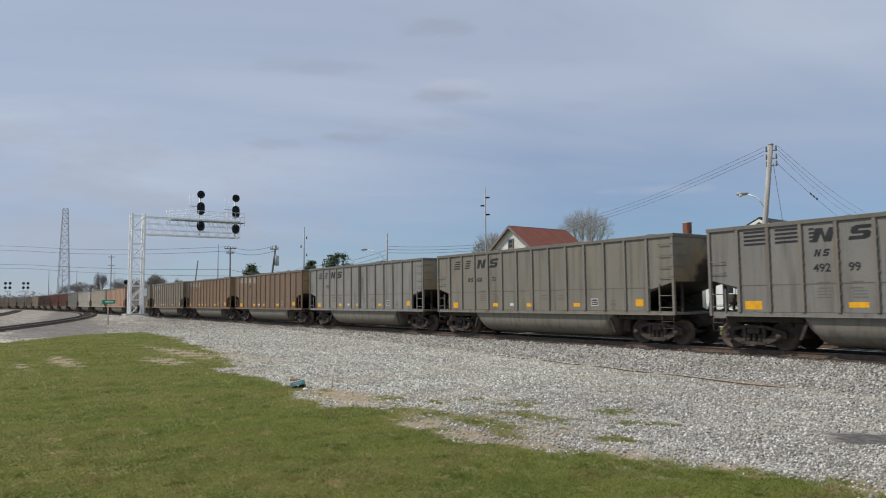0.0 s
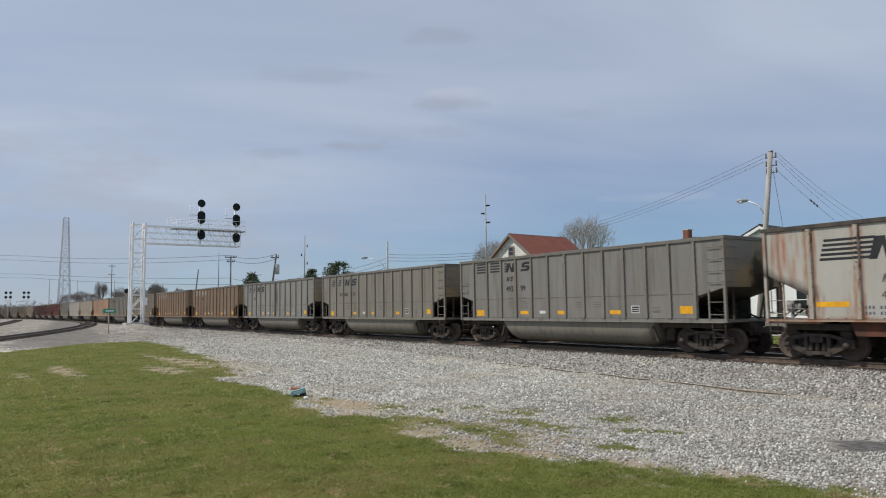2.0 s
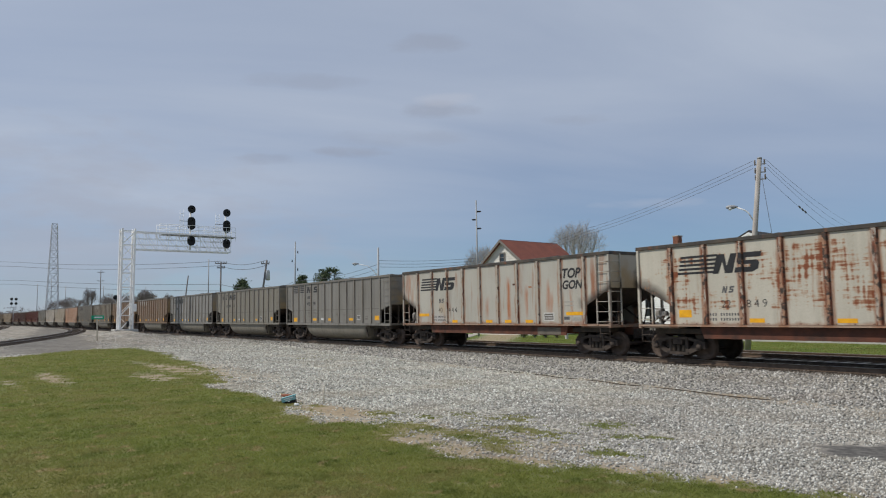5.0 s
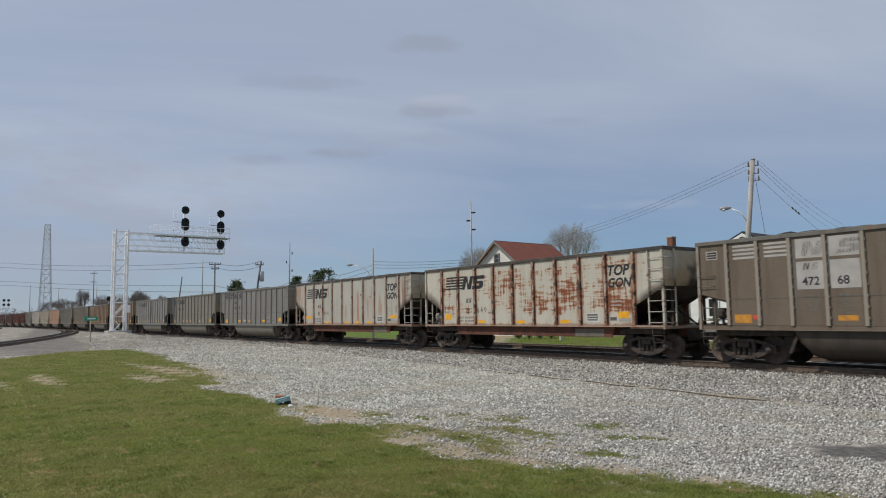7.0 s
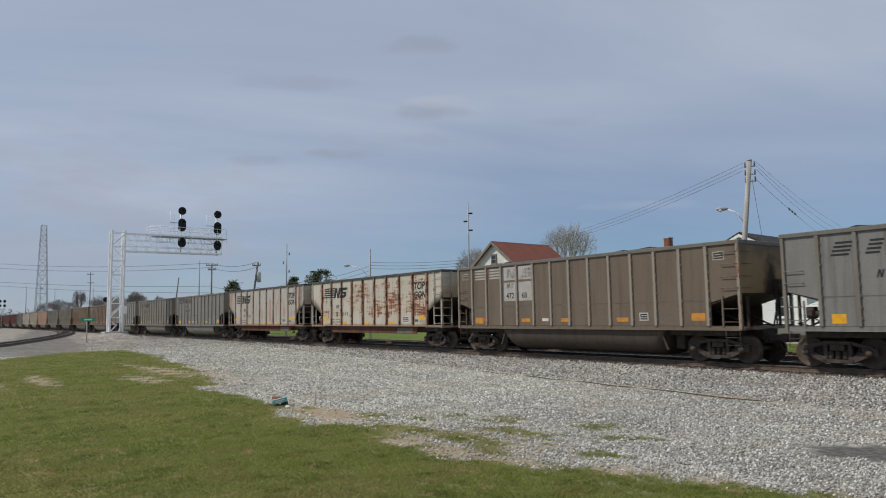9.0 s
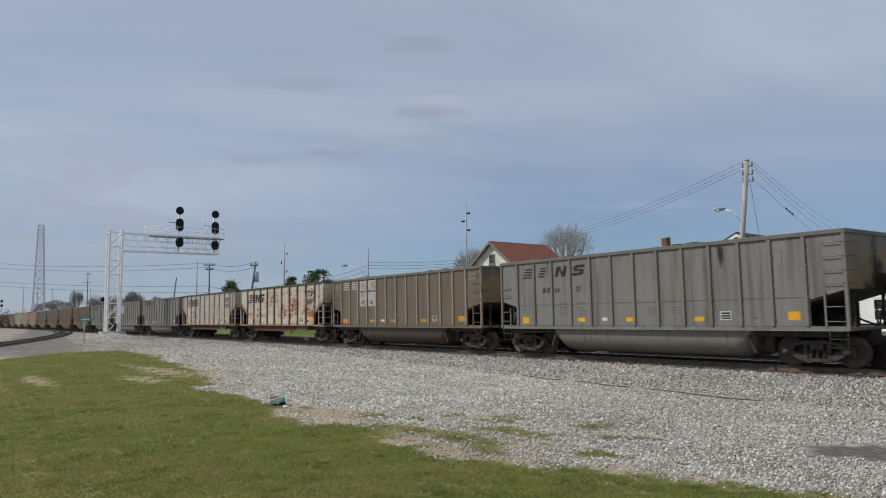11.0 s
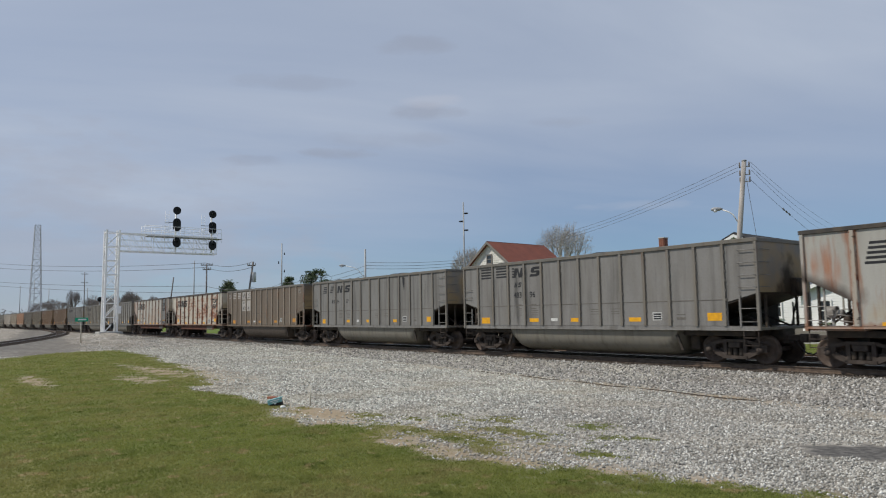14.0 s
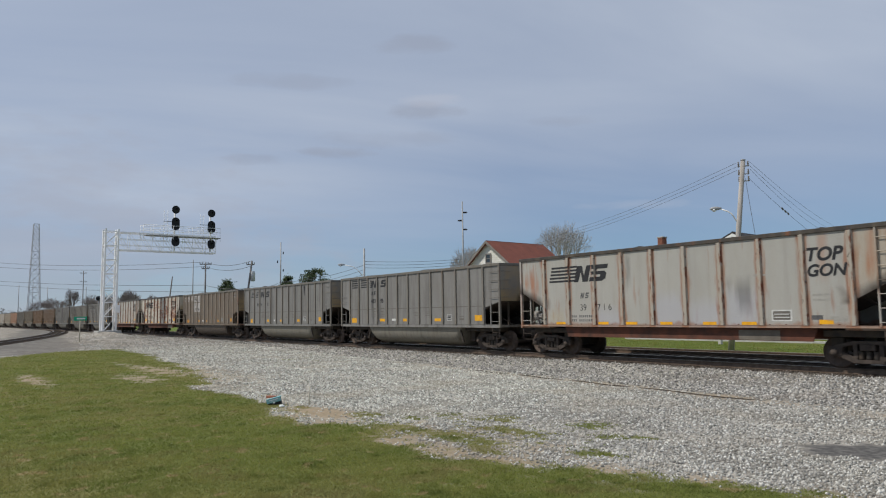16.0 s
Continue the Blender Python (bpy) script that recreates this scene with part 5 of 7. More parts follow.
def side_marks(car, k, marks):
    """Painted bars, sheets and letters on the side: kind, then measures from the car's front end."""
    h = k.half
    for m in marks:
        what, a = m[0], m[1:]
        if what == "bars":        # x0, x1, z0, z1, number, material, slant
            x0, x1, z0, z1, num, mat, sl = a
            step_z = (z1 - z0) / (num - 0.45)
            for i in range(num):
                b = z0 + i * step_z
                part("stripe", flat(x0 - h + sl * i, x1 - h + sl * i, b, b + step_z * 0.55), mat, car)
        elif what == "block":     # x0, x1, z0, z1, material, slant
            x0, x1, z0, z1, mat, sl = a
            part("painted_mark", flat(x0 - h, x1 - h, z0, z1, slant=sl), mat, car)
        elif what == "emblem":    # two slanted forms side by side: x0, x1, x2, x3, z0, z1, material
            x0, x1, x2, x3, z0, z1, mat = a
            d = (z1 - z0) * 0.28
            w, hh = x1 - x0, z1 - z0
            s1 = Shape().prism([(x0 - h, z0), (x0 - h + 0.3 * w, z0), (x0 - h + 0.42 * w + d * 0.4, z0 + hh * 0.62), (x0 - h + 0.62 * w, z0), (x1 - h, z0), (x1 - h + d, z1),
                                (x1 - h - 0.3 * w + d, z1), (x1 - h - 0.42 * w + d * 0.6, z0 + hh * 0.38), (x1 - h - 0.62 * w + d, z1), (x0 - h + d, z1)], -SIDE_Y - 0.004, -SIDE_Y)
            part("emblem_form", s1, mat, car)
            w = x3 - x2
            zig = [(0, 0), (0.8, 0), (1.0, 0.14), (1.0, 0.46), (0.86, 0.6), (0.36, 0.6), (0.36, 0.74), (1.0, 0.74), (1.0, 1.0), (0.2, 1.0), (0, 0.86), (0, 0.54), (0.14, 0.4), (0.64, 0.4), (0.64, 0.26), (0, 0.26)]
            s2 = Shape().prism([(x2 - h + w * u + d * v, z0 + hh * v) for u, v in zig], -SIDE_Y - 0.004, -SIDE_Y)
            part("emblem_form", s2, mat, car)
        elif what == "runs":      # dirty runs that taper downwards: x0, x1, bottom, top, number, material
            x0, x1, z0, z1, num, mat = a
            rr = random.Random(int(x0 * 100))
            for i in range(num):
                x = x0 + (x1 - x0) * (i + rr.uniform(0.2, 0.8)) / num - h
                w, zb, zt = rr.uniform(0.015, 0.05), z0 + (z1 - z0) * rr.uniform(0, 0.5), z1 - rr.uniform(0, 0.25) * (z1 - z0)
                pts = [(x - w, zt), (x - 0.7 * w, (zt + zb) / 2), (x - 0.2 * w, zb), (x + 0.2 * w, zb), (x + 0.9 * w, (zt + zb) / 2 + 0.1), (x + w * 0.8, zt)]
                part("dirty_run", Shape().prism(pts, -SIDE_Y - 0.003, -SIDE_Y), mat, car)
        elif what == "on_post":   # paint carried across a post: x0, x1, z0, z1, material
            x0, x1, z0, z1, mat = a
            part("painted_mark", flat(x0 - h, x1 - h, z0, z1, y=-SIDE_Y - k.post_d), mat, car)
        elif what == "skirt":     # a pale plate on the skirt below the sill: x0, x1, material
            x0, x1, mat = a
            part("skirt_plate", Shape().prism([(x0 - h, 0.78), (x1 - h, 0.78), (x1 - h, 1.08), (x0 - h, 1.08)], -1.426, -1.42), mat, car)
        elif what == "text":      # text, x, z, size, material, shear, bold
            text, x, z, size, mat, shear, bold = a
            me = lettering(text, size, shear, bold)
            ob = part("lettering", me, mat, car)
            ob.location = (x - h, -SIDE_Y - 0.003, z)
        elif what == "label":     # a framed data sheet: x, z, w, height, paper, ink
            x, z, w, hh, paper, ink = a
            p = part("data_plate", flat(x - h, x - h + w, z, z + hh), paper, car)
            part("data_field", flat(x - h + w * 0.08, x - h + w * 0.92, z + hh * 0.12, z + hh * 0.88, y=-SIDE_Y - 0.004), ink, p)
            for i in range(2):
                part("data_line", flat(x - h + w * 0.12, x - h + w * 0.88, z + hh * (0.3 + 0.28 * i), z + hh * (0.38 + 0.28 * i), y=-SIDE_Y - 0.008), paper, p)


BELLY = car_paint("dusty_belly_paint", (0.205, 0.193, 0.165), 0.0, 0.5, seed=77, dust=(0.19, 0.165, 0.125))


def gondola(k, number, paint, post_paint, rim_paint, end_paint, label, marks, heap=0.05, belly=None, detail=True):
    tag = "tub" if k is TUB else "top"
    car = thing("gondola_car", label, "rail car", group="cars of the coal train")
    h = k.half
    part("top_rim", shared((tag, "top_rim"), lambda: rim_shape(k)), rim_paint, car)
    post = shared((tag, "side_post"), lambda: post_shape(k))
    for s in (-1, 1):
        part("side_wall", shared((tag, "side_wall", s), lambda: side_wall_shape(k, s)), paint, car)
        if k is TUB:
            part("weld_seam", shared((tag, "seam", s), lambda: Shape().box(-6.3, 6.3, *sorted((s * SIDE_Y, s * (SIDE_Y + 0.007))), 2.06, 2.085)), SEAM_GRIME if s < 0 else paint, car)
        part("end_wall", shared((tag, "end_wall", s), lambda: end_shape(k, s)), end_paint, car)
        part("slope_sheet", shared((tag, "slope_sheet", s), lambda: slope_shape(k, s)), STEEL_BLACK, car, "sooty sloping end sheet")
        part("side_sill", shared((tag, "side_sill", s), lambda: sill_shape(k, s)), paint, car)
        part("end_platform", shared((tag, "platform", s), lambda: platform_shape(k, s)), paint if k is TOP else post_paint, car)
        for y in (-0.95, 0.95):
            e = part("end_strut", shared((tag, "strut"), lambda: strut_shape(k)), STEEL_BLACK, car)
            e.location, e.rotation_euler = (0, y, 0), (0, 0, 0 if s > 0 else math.pi)
        for y in (-0.62, 0.62):
            e = part("end_brace", shared((tag, "brace_bar"), lambda: brace_shape(k)), STEEL_BLACK, car)
            e.location, e.rotation_euler = (0, y, 0), (0, 0, 0 if s > 0 else math.pi)
        part("coupler", shared((tag, "coupler", s), lambda: coupler_shape(s, h)), TRUCK_STEEL, car)
        part("air_hose", shared((tag, "hose", s), lambda: hose_shape(s, h)), STEEL_BLACK, car)
        for q in (-1, 1):
            part("corner_post", shared((tag, "corner_post", s, q), lambda: corner_post_shape(k, s, q)), paint if k is TOP else post_paint, car)
            st = part("stirrup", shared((tag, "stirrup", s), lambda: stirrup_shape(k, s)), TRUCK_STEEL, car)
            if q > 0:
                st.rotation_euler = (0, 0, math.pi)
        for x in k.posts:
            p = part("side_post", post, post_paint, car)
            p.location, p.rotation_euler = (x, 0, 0), (0, 0, 0 if s < 0 else math.pi)
    for turn in (0, math.pi) if detail else ():
        for name, me in climbing(k):
            part(name, me, paint, car).rotation_euler = (0, 0, turn)
    part("hand_brake", shared((tag, "brake"), lambda: brake_shape(h)), STEEL_BLACK, car)
    part("air_reservoir", shared((tag, "reservoir"), lambda: reservoir_shape(h)), TRUCK_STEEL, car)
    part("brake_valve", shared((tag, "valve"), lambda: valve_shape(h)), VALVE_GREY if k is TOP else TRUCK_STEEL, car, "grey brake valve with pipes")
    part("centre_sill", shared((tag, "centre_sill"), lambda: centre_sill_shape(k)), SILL_RUST if k is TOP else STEEL_BLACK, car)
    if k is TUB:
        part("belly_tub", shared("tub", tub_shape), belly or BELLY, car)
        for s in (-1, 1):
            for y in (-1.40, 1.34):
                part("trough_flange", shared(("flange", s, y), lambda: tub_flange_shape(s, y)), STEEL_BLACK, car)
    # black boxes stand in for the shade between belly and trucks
    for s in (-1, 1):
        part("body_bolster", shared((tag, "shade_fill", s), lambda: shade_fill_shape(k, s)), STEEL_BLACK, car, "black underframe and brake rigging filled out for shade")
    part("coal_load", coal_shape(k, number, heap), COAL, car, "heaped black coal")
    sets = truck(car, -6.17, tag) + truck(car, 6.17, tag)
    side_marks(car, k, marks)
    return car, sets




def tub_marks(number, style=0, emblem=INK, bars=None, num=INK, sheet=None):
    """Marks of the tub cars: louvred bars, emblem, number, reflective sheets, data plates."""
    out = []
    if style == 0:
        for x in (1.32, 2.37):
            out.append(("bars", x, x + 0.83, 3.33, 3.78, 4, bars or emblem, 0.0))
        out.append(("bars", 3.43, 3.58, 3.3, 3.72, 4, bars or emblem, 0.0))
        out.append(("emblem", 3.5, 4.08, 4.55, 5.12, 3.29, 3.70, emblem))
        out.append(("emblem", 3.55, 3.72, 3.80, 3.97, 2.87, 3.08, num))
        if number:
            out += [("text", number[:3], 3.52, 2.42, 0.34, num, 0.0, 0.006), ("text", number[3:], 4.52, 2.42, 0.34, num, 0.0, 0.006)]
    else:
        out.append(("bars", 1.45, 1.95, 3.22, 3.62, 4, bars or emblem, 0.045)); out.append(("bars", 2.38, 2.75, 3.22, 3.62, 4, bars or emblem, 0.045))
        out.append(("emblem", 3.35, 3.95, 4.32, 4.90, 3.2, 3.62, emblem))
        out.append(("emblem", 2.62, 2.78, 2.86, 3.02, 2.56, 2.78, num))
        if number:
            out += [("text", number[:-2], 3.32, 2.56, 0.29, num, 0.0, 0.004), ("text", number[-2:], 4.5, 2.56, 0.29, num, 0.0, 0.004)]
    out += [("block", 1.28, 1.86, 1.31, 1.58, sheet or YELLOW, 0), ("block", 4.48, 5.02, 1.38, 1.53, sheet or YELLOW, 0), ("block", 5.75, 6.12, 1.41, 1.53, WHITE_INK, 0),
            ("block", 6.85, 7.42, 1.38, 1.53, sheet or YELLOW, 0), ("block", 9.74, 10.27, 1.38, 1.53, sheet or YELLOW, 0), ("block", 12.95, 13.48, 1.40, 1.66, sheet or YELLOW, 0),
            ("label", 10.79, 1.42, 0.38, 0.28, WHITE_INK, INK), ("block", 11.78, 12.12, 1.44, 1.52, FAINT_INK, 0), ("block", 11.78, 12.12, 1.60, 1.63, FAINT_INK, 0)]
    if style:
        # the older cars carry smaller sheets
        out = [(m[0], m[1] + 0.16 * (m[2] - m[1]), m[2] - 0.16 * (m[2] - m[1]), *m[3:]) if m[0] == "block" else m for m in out]
    for x in (3.6, 4.6, 7.9, 8.9):
        for i in range(3):
            out.append(("block", x, x + 0.40, 1.66 + 0.09 * i, 1.685 + 0.09 * i, FAINT_INK, 0))
    rr = random.Random(number)
    for i in rr.sample(range(13), 7) if number else ():
        x = TUB.posts[i] + TUB.half + rr.choice((-0.11, 0.11))
        out.append(("runs", x - 0.05, x + 0.05, 1.4, 3.8, 1, STREAK))
    for i in range(2):
        out.append(("block", 3.62, 4.0, 1.92 + 0.17 * i, 1.96 + 0.17 * i, FAINT_INK, 0))
        out.append(("block", 4.55, 4.9, 1.92 + 0.17 * i, 1.96 + 0.17 * i, FAINT_INK, 0))
    return out


def top_marks(left, right, yellow):
    out = [("bars", 1.74, 3.15, 2.93, 3.55, 5, INK, 0.035), ("emblem", 3.1, 3.82, 3.88, 4.68, 2.9, 3.53, INK),
           ("emblem", 3.40, 3.56, 3.64, 3.80, 2.26, 2.48, DATA_INK),
           ("text", left, 3.36, 1.78, 0.36, INK, 0.0, -0.004), *[("text", c, 4.24 + 0.27 * i, 1.78, 0.36, INK, 0.0, -0.004) for i, c in enumerate(right)],
           ("text", "TOP", 12.24, 3.11, 0.53, INK, 0.22, 0.018), ("text", "GON", 12.26, 2.66, 0.475, INK, 0.22, 0.016),
           ("label", 11.14, 1.36, 0.63, 0.34, WHITE_INK, FAINT_INK), ("block", 12.34, 12.66, 1.40, 1.53, DATA_INK, 0), ("block", 12.76, 13.34, 1.36, 1.50, PALE_INK, 0),
           ("block", 10.6, 11.0, 2.75, 2.8, PALE_INK, 0)]
    rise = (3.55 - 2.93) / 4.55
    for i in range(5):
        out.append(("on_post", 2.735, 2.845, 2.93 + rise * i, 2.93 + rise * (i + 0.55), INK))
    for lo, hi in ((0.0, 0.26), (0.4, 0.6), (0.74, 1.0)):
        out.append(("on_post", 4.075, 4.185, 2.9 + 0.63 * lo, 2.9 + 0.63 * hi, INK))
    for x, z, w, tall in yellow:
        out.append(("block", x, x + w, z, z + tall, YELLOW, 0))
    for z in (1.52, 1.36):
        for i in range(11):
            if i != 3:
                out.append(("block", 2.92 + 0.1 * i, 2.97 + 0.1 * i, z, z + 0.09, DATA_INK, 0))
    for z in (2.1, 1.95):
        out.append(("block", 12.4, 12.9, z, z + 0.05, PALE_INK, 0))
    for i in range(46):
        out.append(("block", 1.6 + 0.255 * i, 1.65 + 0.255 * i, 1.250, 1.274, SILL_RUST, 0)) if i % 2 else None
    return out


def train():
    """The cars from the rear to the front; each is keyed in motions()."""
    cars = {}
    grey_post = lambda s: car_paint("grey_car_post", (0.205, 0.19, 0.168), 0.1, 0.45, seed=s)
    gp = grey_post(3)
    rim = car_paint("grey_rim", (0.155, 0.148, 0.134), 0.1, 0.4, seed=8)
    dark_rim = car_paint("dark_rusty_rim", (0.055, 0.05, 0.047), 0.3, 0.4, seed=9)

    # paint of the end sheets, darker in the middle and towards the bottom
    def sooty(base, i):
        return end_paint("dark_end_sheet", base, i + 3.3)

    def tub(i, name, base, label, number, style, dirt=0.35, rust=0.0, post=gp, emblem=INK, bars=None, num=INK, extra=(), rim_p=rim, dust=(0.20, 0.16, 0.11), heap=0.07, belly=None, stains=(), sheet=None):
        p = car_paint(name, base, rust, dirt, seed=i + 20.5, dust=dust, stains=stains)
        cars[i] = gondola(TUB, 40 + i, p, post or p, rim_p, sooty(base, i), label, tub_marks(number, style, emblem, bars, num, sheet) + list(extra), heap, belly, i > -8)

    def top(i, name, base, label, left, right, rust, post=(0.36, 0.325, 0.275), scab=0.04, stains=(), ends=0.1, extra=(), heap=0.04, blotch=(), yellow=tuple((x, 1.245, 0.5, 0.10) for x in (2.07, 4.28, 5.6, 7.09, 8.77, 10.15)) + ((12.55, 1.27, 0.40, 0.13),)):
        p = car_paint(name, base, rust, 0.13, blotch, seed=i + 5.2, dust=(0.30, 0.25, 0.18), ends=ends, seams=0.9, stains=stains)
        q = post_paint(name + "_posts", post, scab, i + 1.7)
        cars[i] = gondola(TOP, 60 + i, p, q, dark_rim, sooty(base, i), label, top_marks(left, right, yellow) + list(extra), heap)

    top(6, "white_car_paint", (0.385, 0.376, 0.345), "white weathered coal gondola with rust streaks, loaded with coal", "39", "716", 0.25,
        extra=[("skirt", 9.95, 11.3, SKIRT_GREY)],
        stains=((6.2, 7.5, 2.3, 3.9, 0.32, (0.36, 0.24, 0.12)), (6.5, 6.7, 2.6, 3.8, 0.5, RUN), (5.2, 5.45, 2.6, 4.0, 0.35, RUN), (-7.15, -6.95, 2.75, 3.3, 0.7, RUN), (-6.85, -6.62, 2.55, 3.35, 0.75, RUN), (-6.5, -6.35, 2.5, 3.1, 0.6, RUN), (-5.7, -4.9, 1.3, 1.7, 0.35, (0.42, 0.34, 0.20)), (-3.19, -2.08, 1.0, 1.80, 0.6, LILAC), (-0.51, 0.60, 1.0, 2.26, 0.65, LILAC), (0.84, 1.94, 1.0, 1.94, 0.6, LILAC), (2.18, 3.28, 1.0, 2.32, 0.65, LILAC), (2.58, 3.12, 1.75, 2.62, 0.5), (2.28, 2.42, 2.48, 2.66, 0.6), (2.30, 2.36, 2.1, 2.4, 0.3), (-1.75, -1.6, 2.7, 3.8, 0.5)))
    tub(5, "clean_grey_paint", (0.226, 0.219, 0.209), "grey coal gondola with rounded belly, loaded with coal", "48396", 0, 0.5, dust=(0.152, 0.137, 0.118),
        stains=((-3.82, -3.58, 1.3, 3.5, 0.85), (-3.2, -2.98, 1.3, 3.7, 0.92), (-2.98, -2.7, 1.3, 2.6, 0.4), (-5.3, -5.1, 1.3, 3.4, 0.5), (-4.68, -4.64, 2.0, 3.2, 0.6), (4.3, 4.5, 1.3, 3.2, 0.3), (-0.1, 0.1, 1.4, 3.6, 0.25)))
    tub(4, "mid_grey_paint", (0.209, 0.204, 0.194), "grey coal gondola with rounded belly and dark streaks", "5437", 1, 0.5, dust=(0.152, 0.137, 0.118),
        extra=[("runs", 10.80, 11.0, 3.0, 3.86, 4, INK), ("runs", 12.6, 13.3, 1.6, 3.5, 5, STREAK)],
        stains=((2.85, 3.08, 1.3, 3.4, 0.62), (3.4, 3.55, 3.1, 3.9, 0.6), (1.0, 1.15, 1.6, 3.6, 0.35), (-1.9, -1.7, 1.3, 3.0, 0.3)))
    brown_p = post_paint("light_brown_posts", (0.270, 0.236, 0.194), -0.03, 31)
    tub(3, "dusty_brown_paint", (0.160, 0.126, 0.094), "dusty brown coal gondola with pale number patches", "47268", 0, 0.3, sheet=DULL_SHEET, belly=car_paint("dark_brown_belly_paint", (0.078, 0.063, 0.053), 0.0, 0.5, seed=78, dust=(0.09, 0.07, 0.055)), post=brown_p, bars=PATCH_PAINT, num=INK, dust=(0.125, 0.088, 0.062),
        extra=[("block", 3.36, 4.16, 3.22, 3.80, PATCH_PAINT, 0), ("block", 4.34, 5.16, 3.22, 3.80, PATCH_PAINT, 0), ("block", 3.36, 4.16, 2.30, 3.12, PATCH_PAINT, 0), ("block", 4.34, 5.16, 2.30, 3.12, PATCH_PAINT, 0),
               ("label", 0.35, 3.38, 0.42, 0.28, PATCH_PAINT, STEEL_BLACK), ("label", 13.85, 3.38, 0.42, 0.28, PATCH_PAINT, STEEL_BLACK), ("block", 1.9, 2.1, 1.42, 1.56, RED_TAG, 0)])
    top(2, "peeling_white_paint", (0.50, 0.472, 0.40), "white coal gondola with large patches of rust", "22", "849", 0.25, post=(0.40, 0.37, 0.32), scab=0.15, ends=0.0, blotch=(0.2, 0.55, 0.35, 0.5, 0.6, 0.5, 0.5, 0.66, 0.58, 0.8, 0.2), yellow=((1.72, 1.47, 0.5, 0.26), (4.33, 1.30, 0.5, 0.13), (7.02, 1.29, 0.55, 0.13), (9.7, 1.30, 0.55, 0.13), (12.74, 1.47, 0.5, 0.26)),
        extra=[("skirt", 10.4, 11.9, SKIRT_GREY)])
    top(1, "stained_white_paint", (0.42, 0.404, 0.358), "white coal gondola with orange rust streaks", "40", "444", 0.30, yellow=((1.57, 1.59, 0.94, 0.15), (4.55, 1.27, 0.45, 0.13), (7.23, 1.27, 0.48, 0.13), (8.6, 1.27, 0.45, 0.13), (9.98, 1.27, 0.48, 0.13), (12.46, 1.58, 0.93, 0.14)),
        extra=[("block", 9.17, 9.37, 2.93, 3.01, SILL_RUST, 0), ("block", 10.22, 10.42, 2.78, 2.85, SCALE_LIGHT, 0), ("skirt", 10.6, 12.0, SKIRT_GREY)],
        stains=((-0.12, 0.0, 1.6, 2.3, 0.85, RUN), (1.36, 1.62, 1.45, 3.2, 0.95, RUN), (2.58, 2.72, 1.6, 2.75, 0.9, RUN), (3.95, 4.1, 1.8, 2.95, 0.85, RUN), (4.14, 4.26, 1.7, 2.4, 0.8, RUN),
                (5.25, 5.39, 1.75, 2.6, 0.7, RUN), (-6.85, -6.65, 2.85, 3.85, 0.95, RUN), (-6.5, -6.4, 2.35, 3.1, 0.8, RUN), (-4.5, -3.6, 1.32, 1.64, 0.5, LILAC), (-3.05, -2.95, 1.4, 3.2, 0.35),
                (-4.0, -3.5, 1.7, 2.3, 0.4, (0.40, 0.26, 0.12))))
    tub(0, "warm_grey_paint", (0.210, 0.201, 0.185), "grey coal gondola with rounded belly, loaded with coal", "49299", 0, 0.45, dust=(0.15, 0.135, 0.11))
    tub(-1, "dusty_grey_paint", (0.20, 0.19, 0.162), "dusty grey coal gondola with rounded belly", "50870", 1, 0.5)
    tub(-2, "faded_grey_paint", (0.232, 0.225, 0.210), "faded grey coal gondola with a dark stain", "", 1, 0.45, dust=(0.15, 0.14, 0.12),
        extra=[("block", 7.47, 7.66, 1.25, 3.84, INK, 0), ("runs", 7.66, 7.95, 1.3, 3.7, 5, STREAK)])
    tub(-3, "rust_brown_paint", (0.195, 0.132, 0.086), "rust-brown coal gondola with rounded belly", "", 0, 0.4, 0.2, post=None, emblem=PALE_INK, dust=(0.15, 0.10, 0.065))
    tub(-4, "orange_brown_paint", (0.215, 0.140, 0.086), "orange-brown coal gondola with rounded belly", "", 0, 0.4, 0.2, post=None, emblem=PALE_INK, dust=(0.15, 0.10, 0.065))
    tub(-5, "brown_grey_paint", (0.20, 0.17, 0.13), "brown-grey dusty coal gondola", "", 0, 0.5, 0.1, post=None, emblem=PALE_INK)
    tub(-6, "dark_grey_paint", (0.20, 0.185, 0.155), "dark grey dusty coal gondola", "", 1, 0.5, 0.05)
    tub(-7, "orange_tan_paint", (0.52, 0.325, 0.22), "faded orange-tan coal gondola", "", 0, 0.25, 0.2, post=None, emblem=PALE_INK)
    tub(-8, "tan_paint", (0.48, 0.41, 0.32), "tan dusty coal gondola", "", 0, 0.25, 0.15, post=None, emblem=PALE_INK)
    tub(-9, "off_white_paint", (0.55, 0.50, 0.43), "off-white dusty coal gondola", "", 0, 0.3, 0.1, post=None)
    tub(-10, "pale_grey_paint", (0.29, 0.28, 0.25), "pale grey dusty coal gondola", "", 0, 0.4, 0.05)
    for i in (-18, -19, -20):
        tub(i, "dull_brown_paint", (0.17, 0.14, 0.11), "dull brown dusty coal gondola", "", 0, 0.4, 0.2, post=None, emblem=PALE_INK)
    for i in (-11, -12):
        tub(i, "dark_red_paint", (0.15, 0.056, 0.044), "dark red coal gondola", "", 0, 0.3, 0.1, post=None, emblem=PALE_INK, dust=(0.10, 0.05, 0.035))
    for i in (-13, -14):
        tub(i, "maroon_paint", (0.105, 0.055, 0.046), "dark maroon coal gondola", "", 0, 0.3, 0.1, post=None, emblem=PALE_INK, dust=(0.08, 0.05, 0.035))
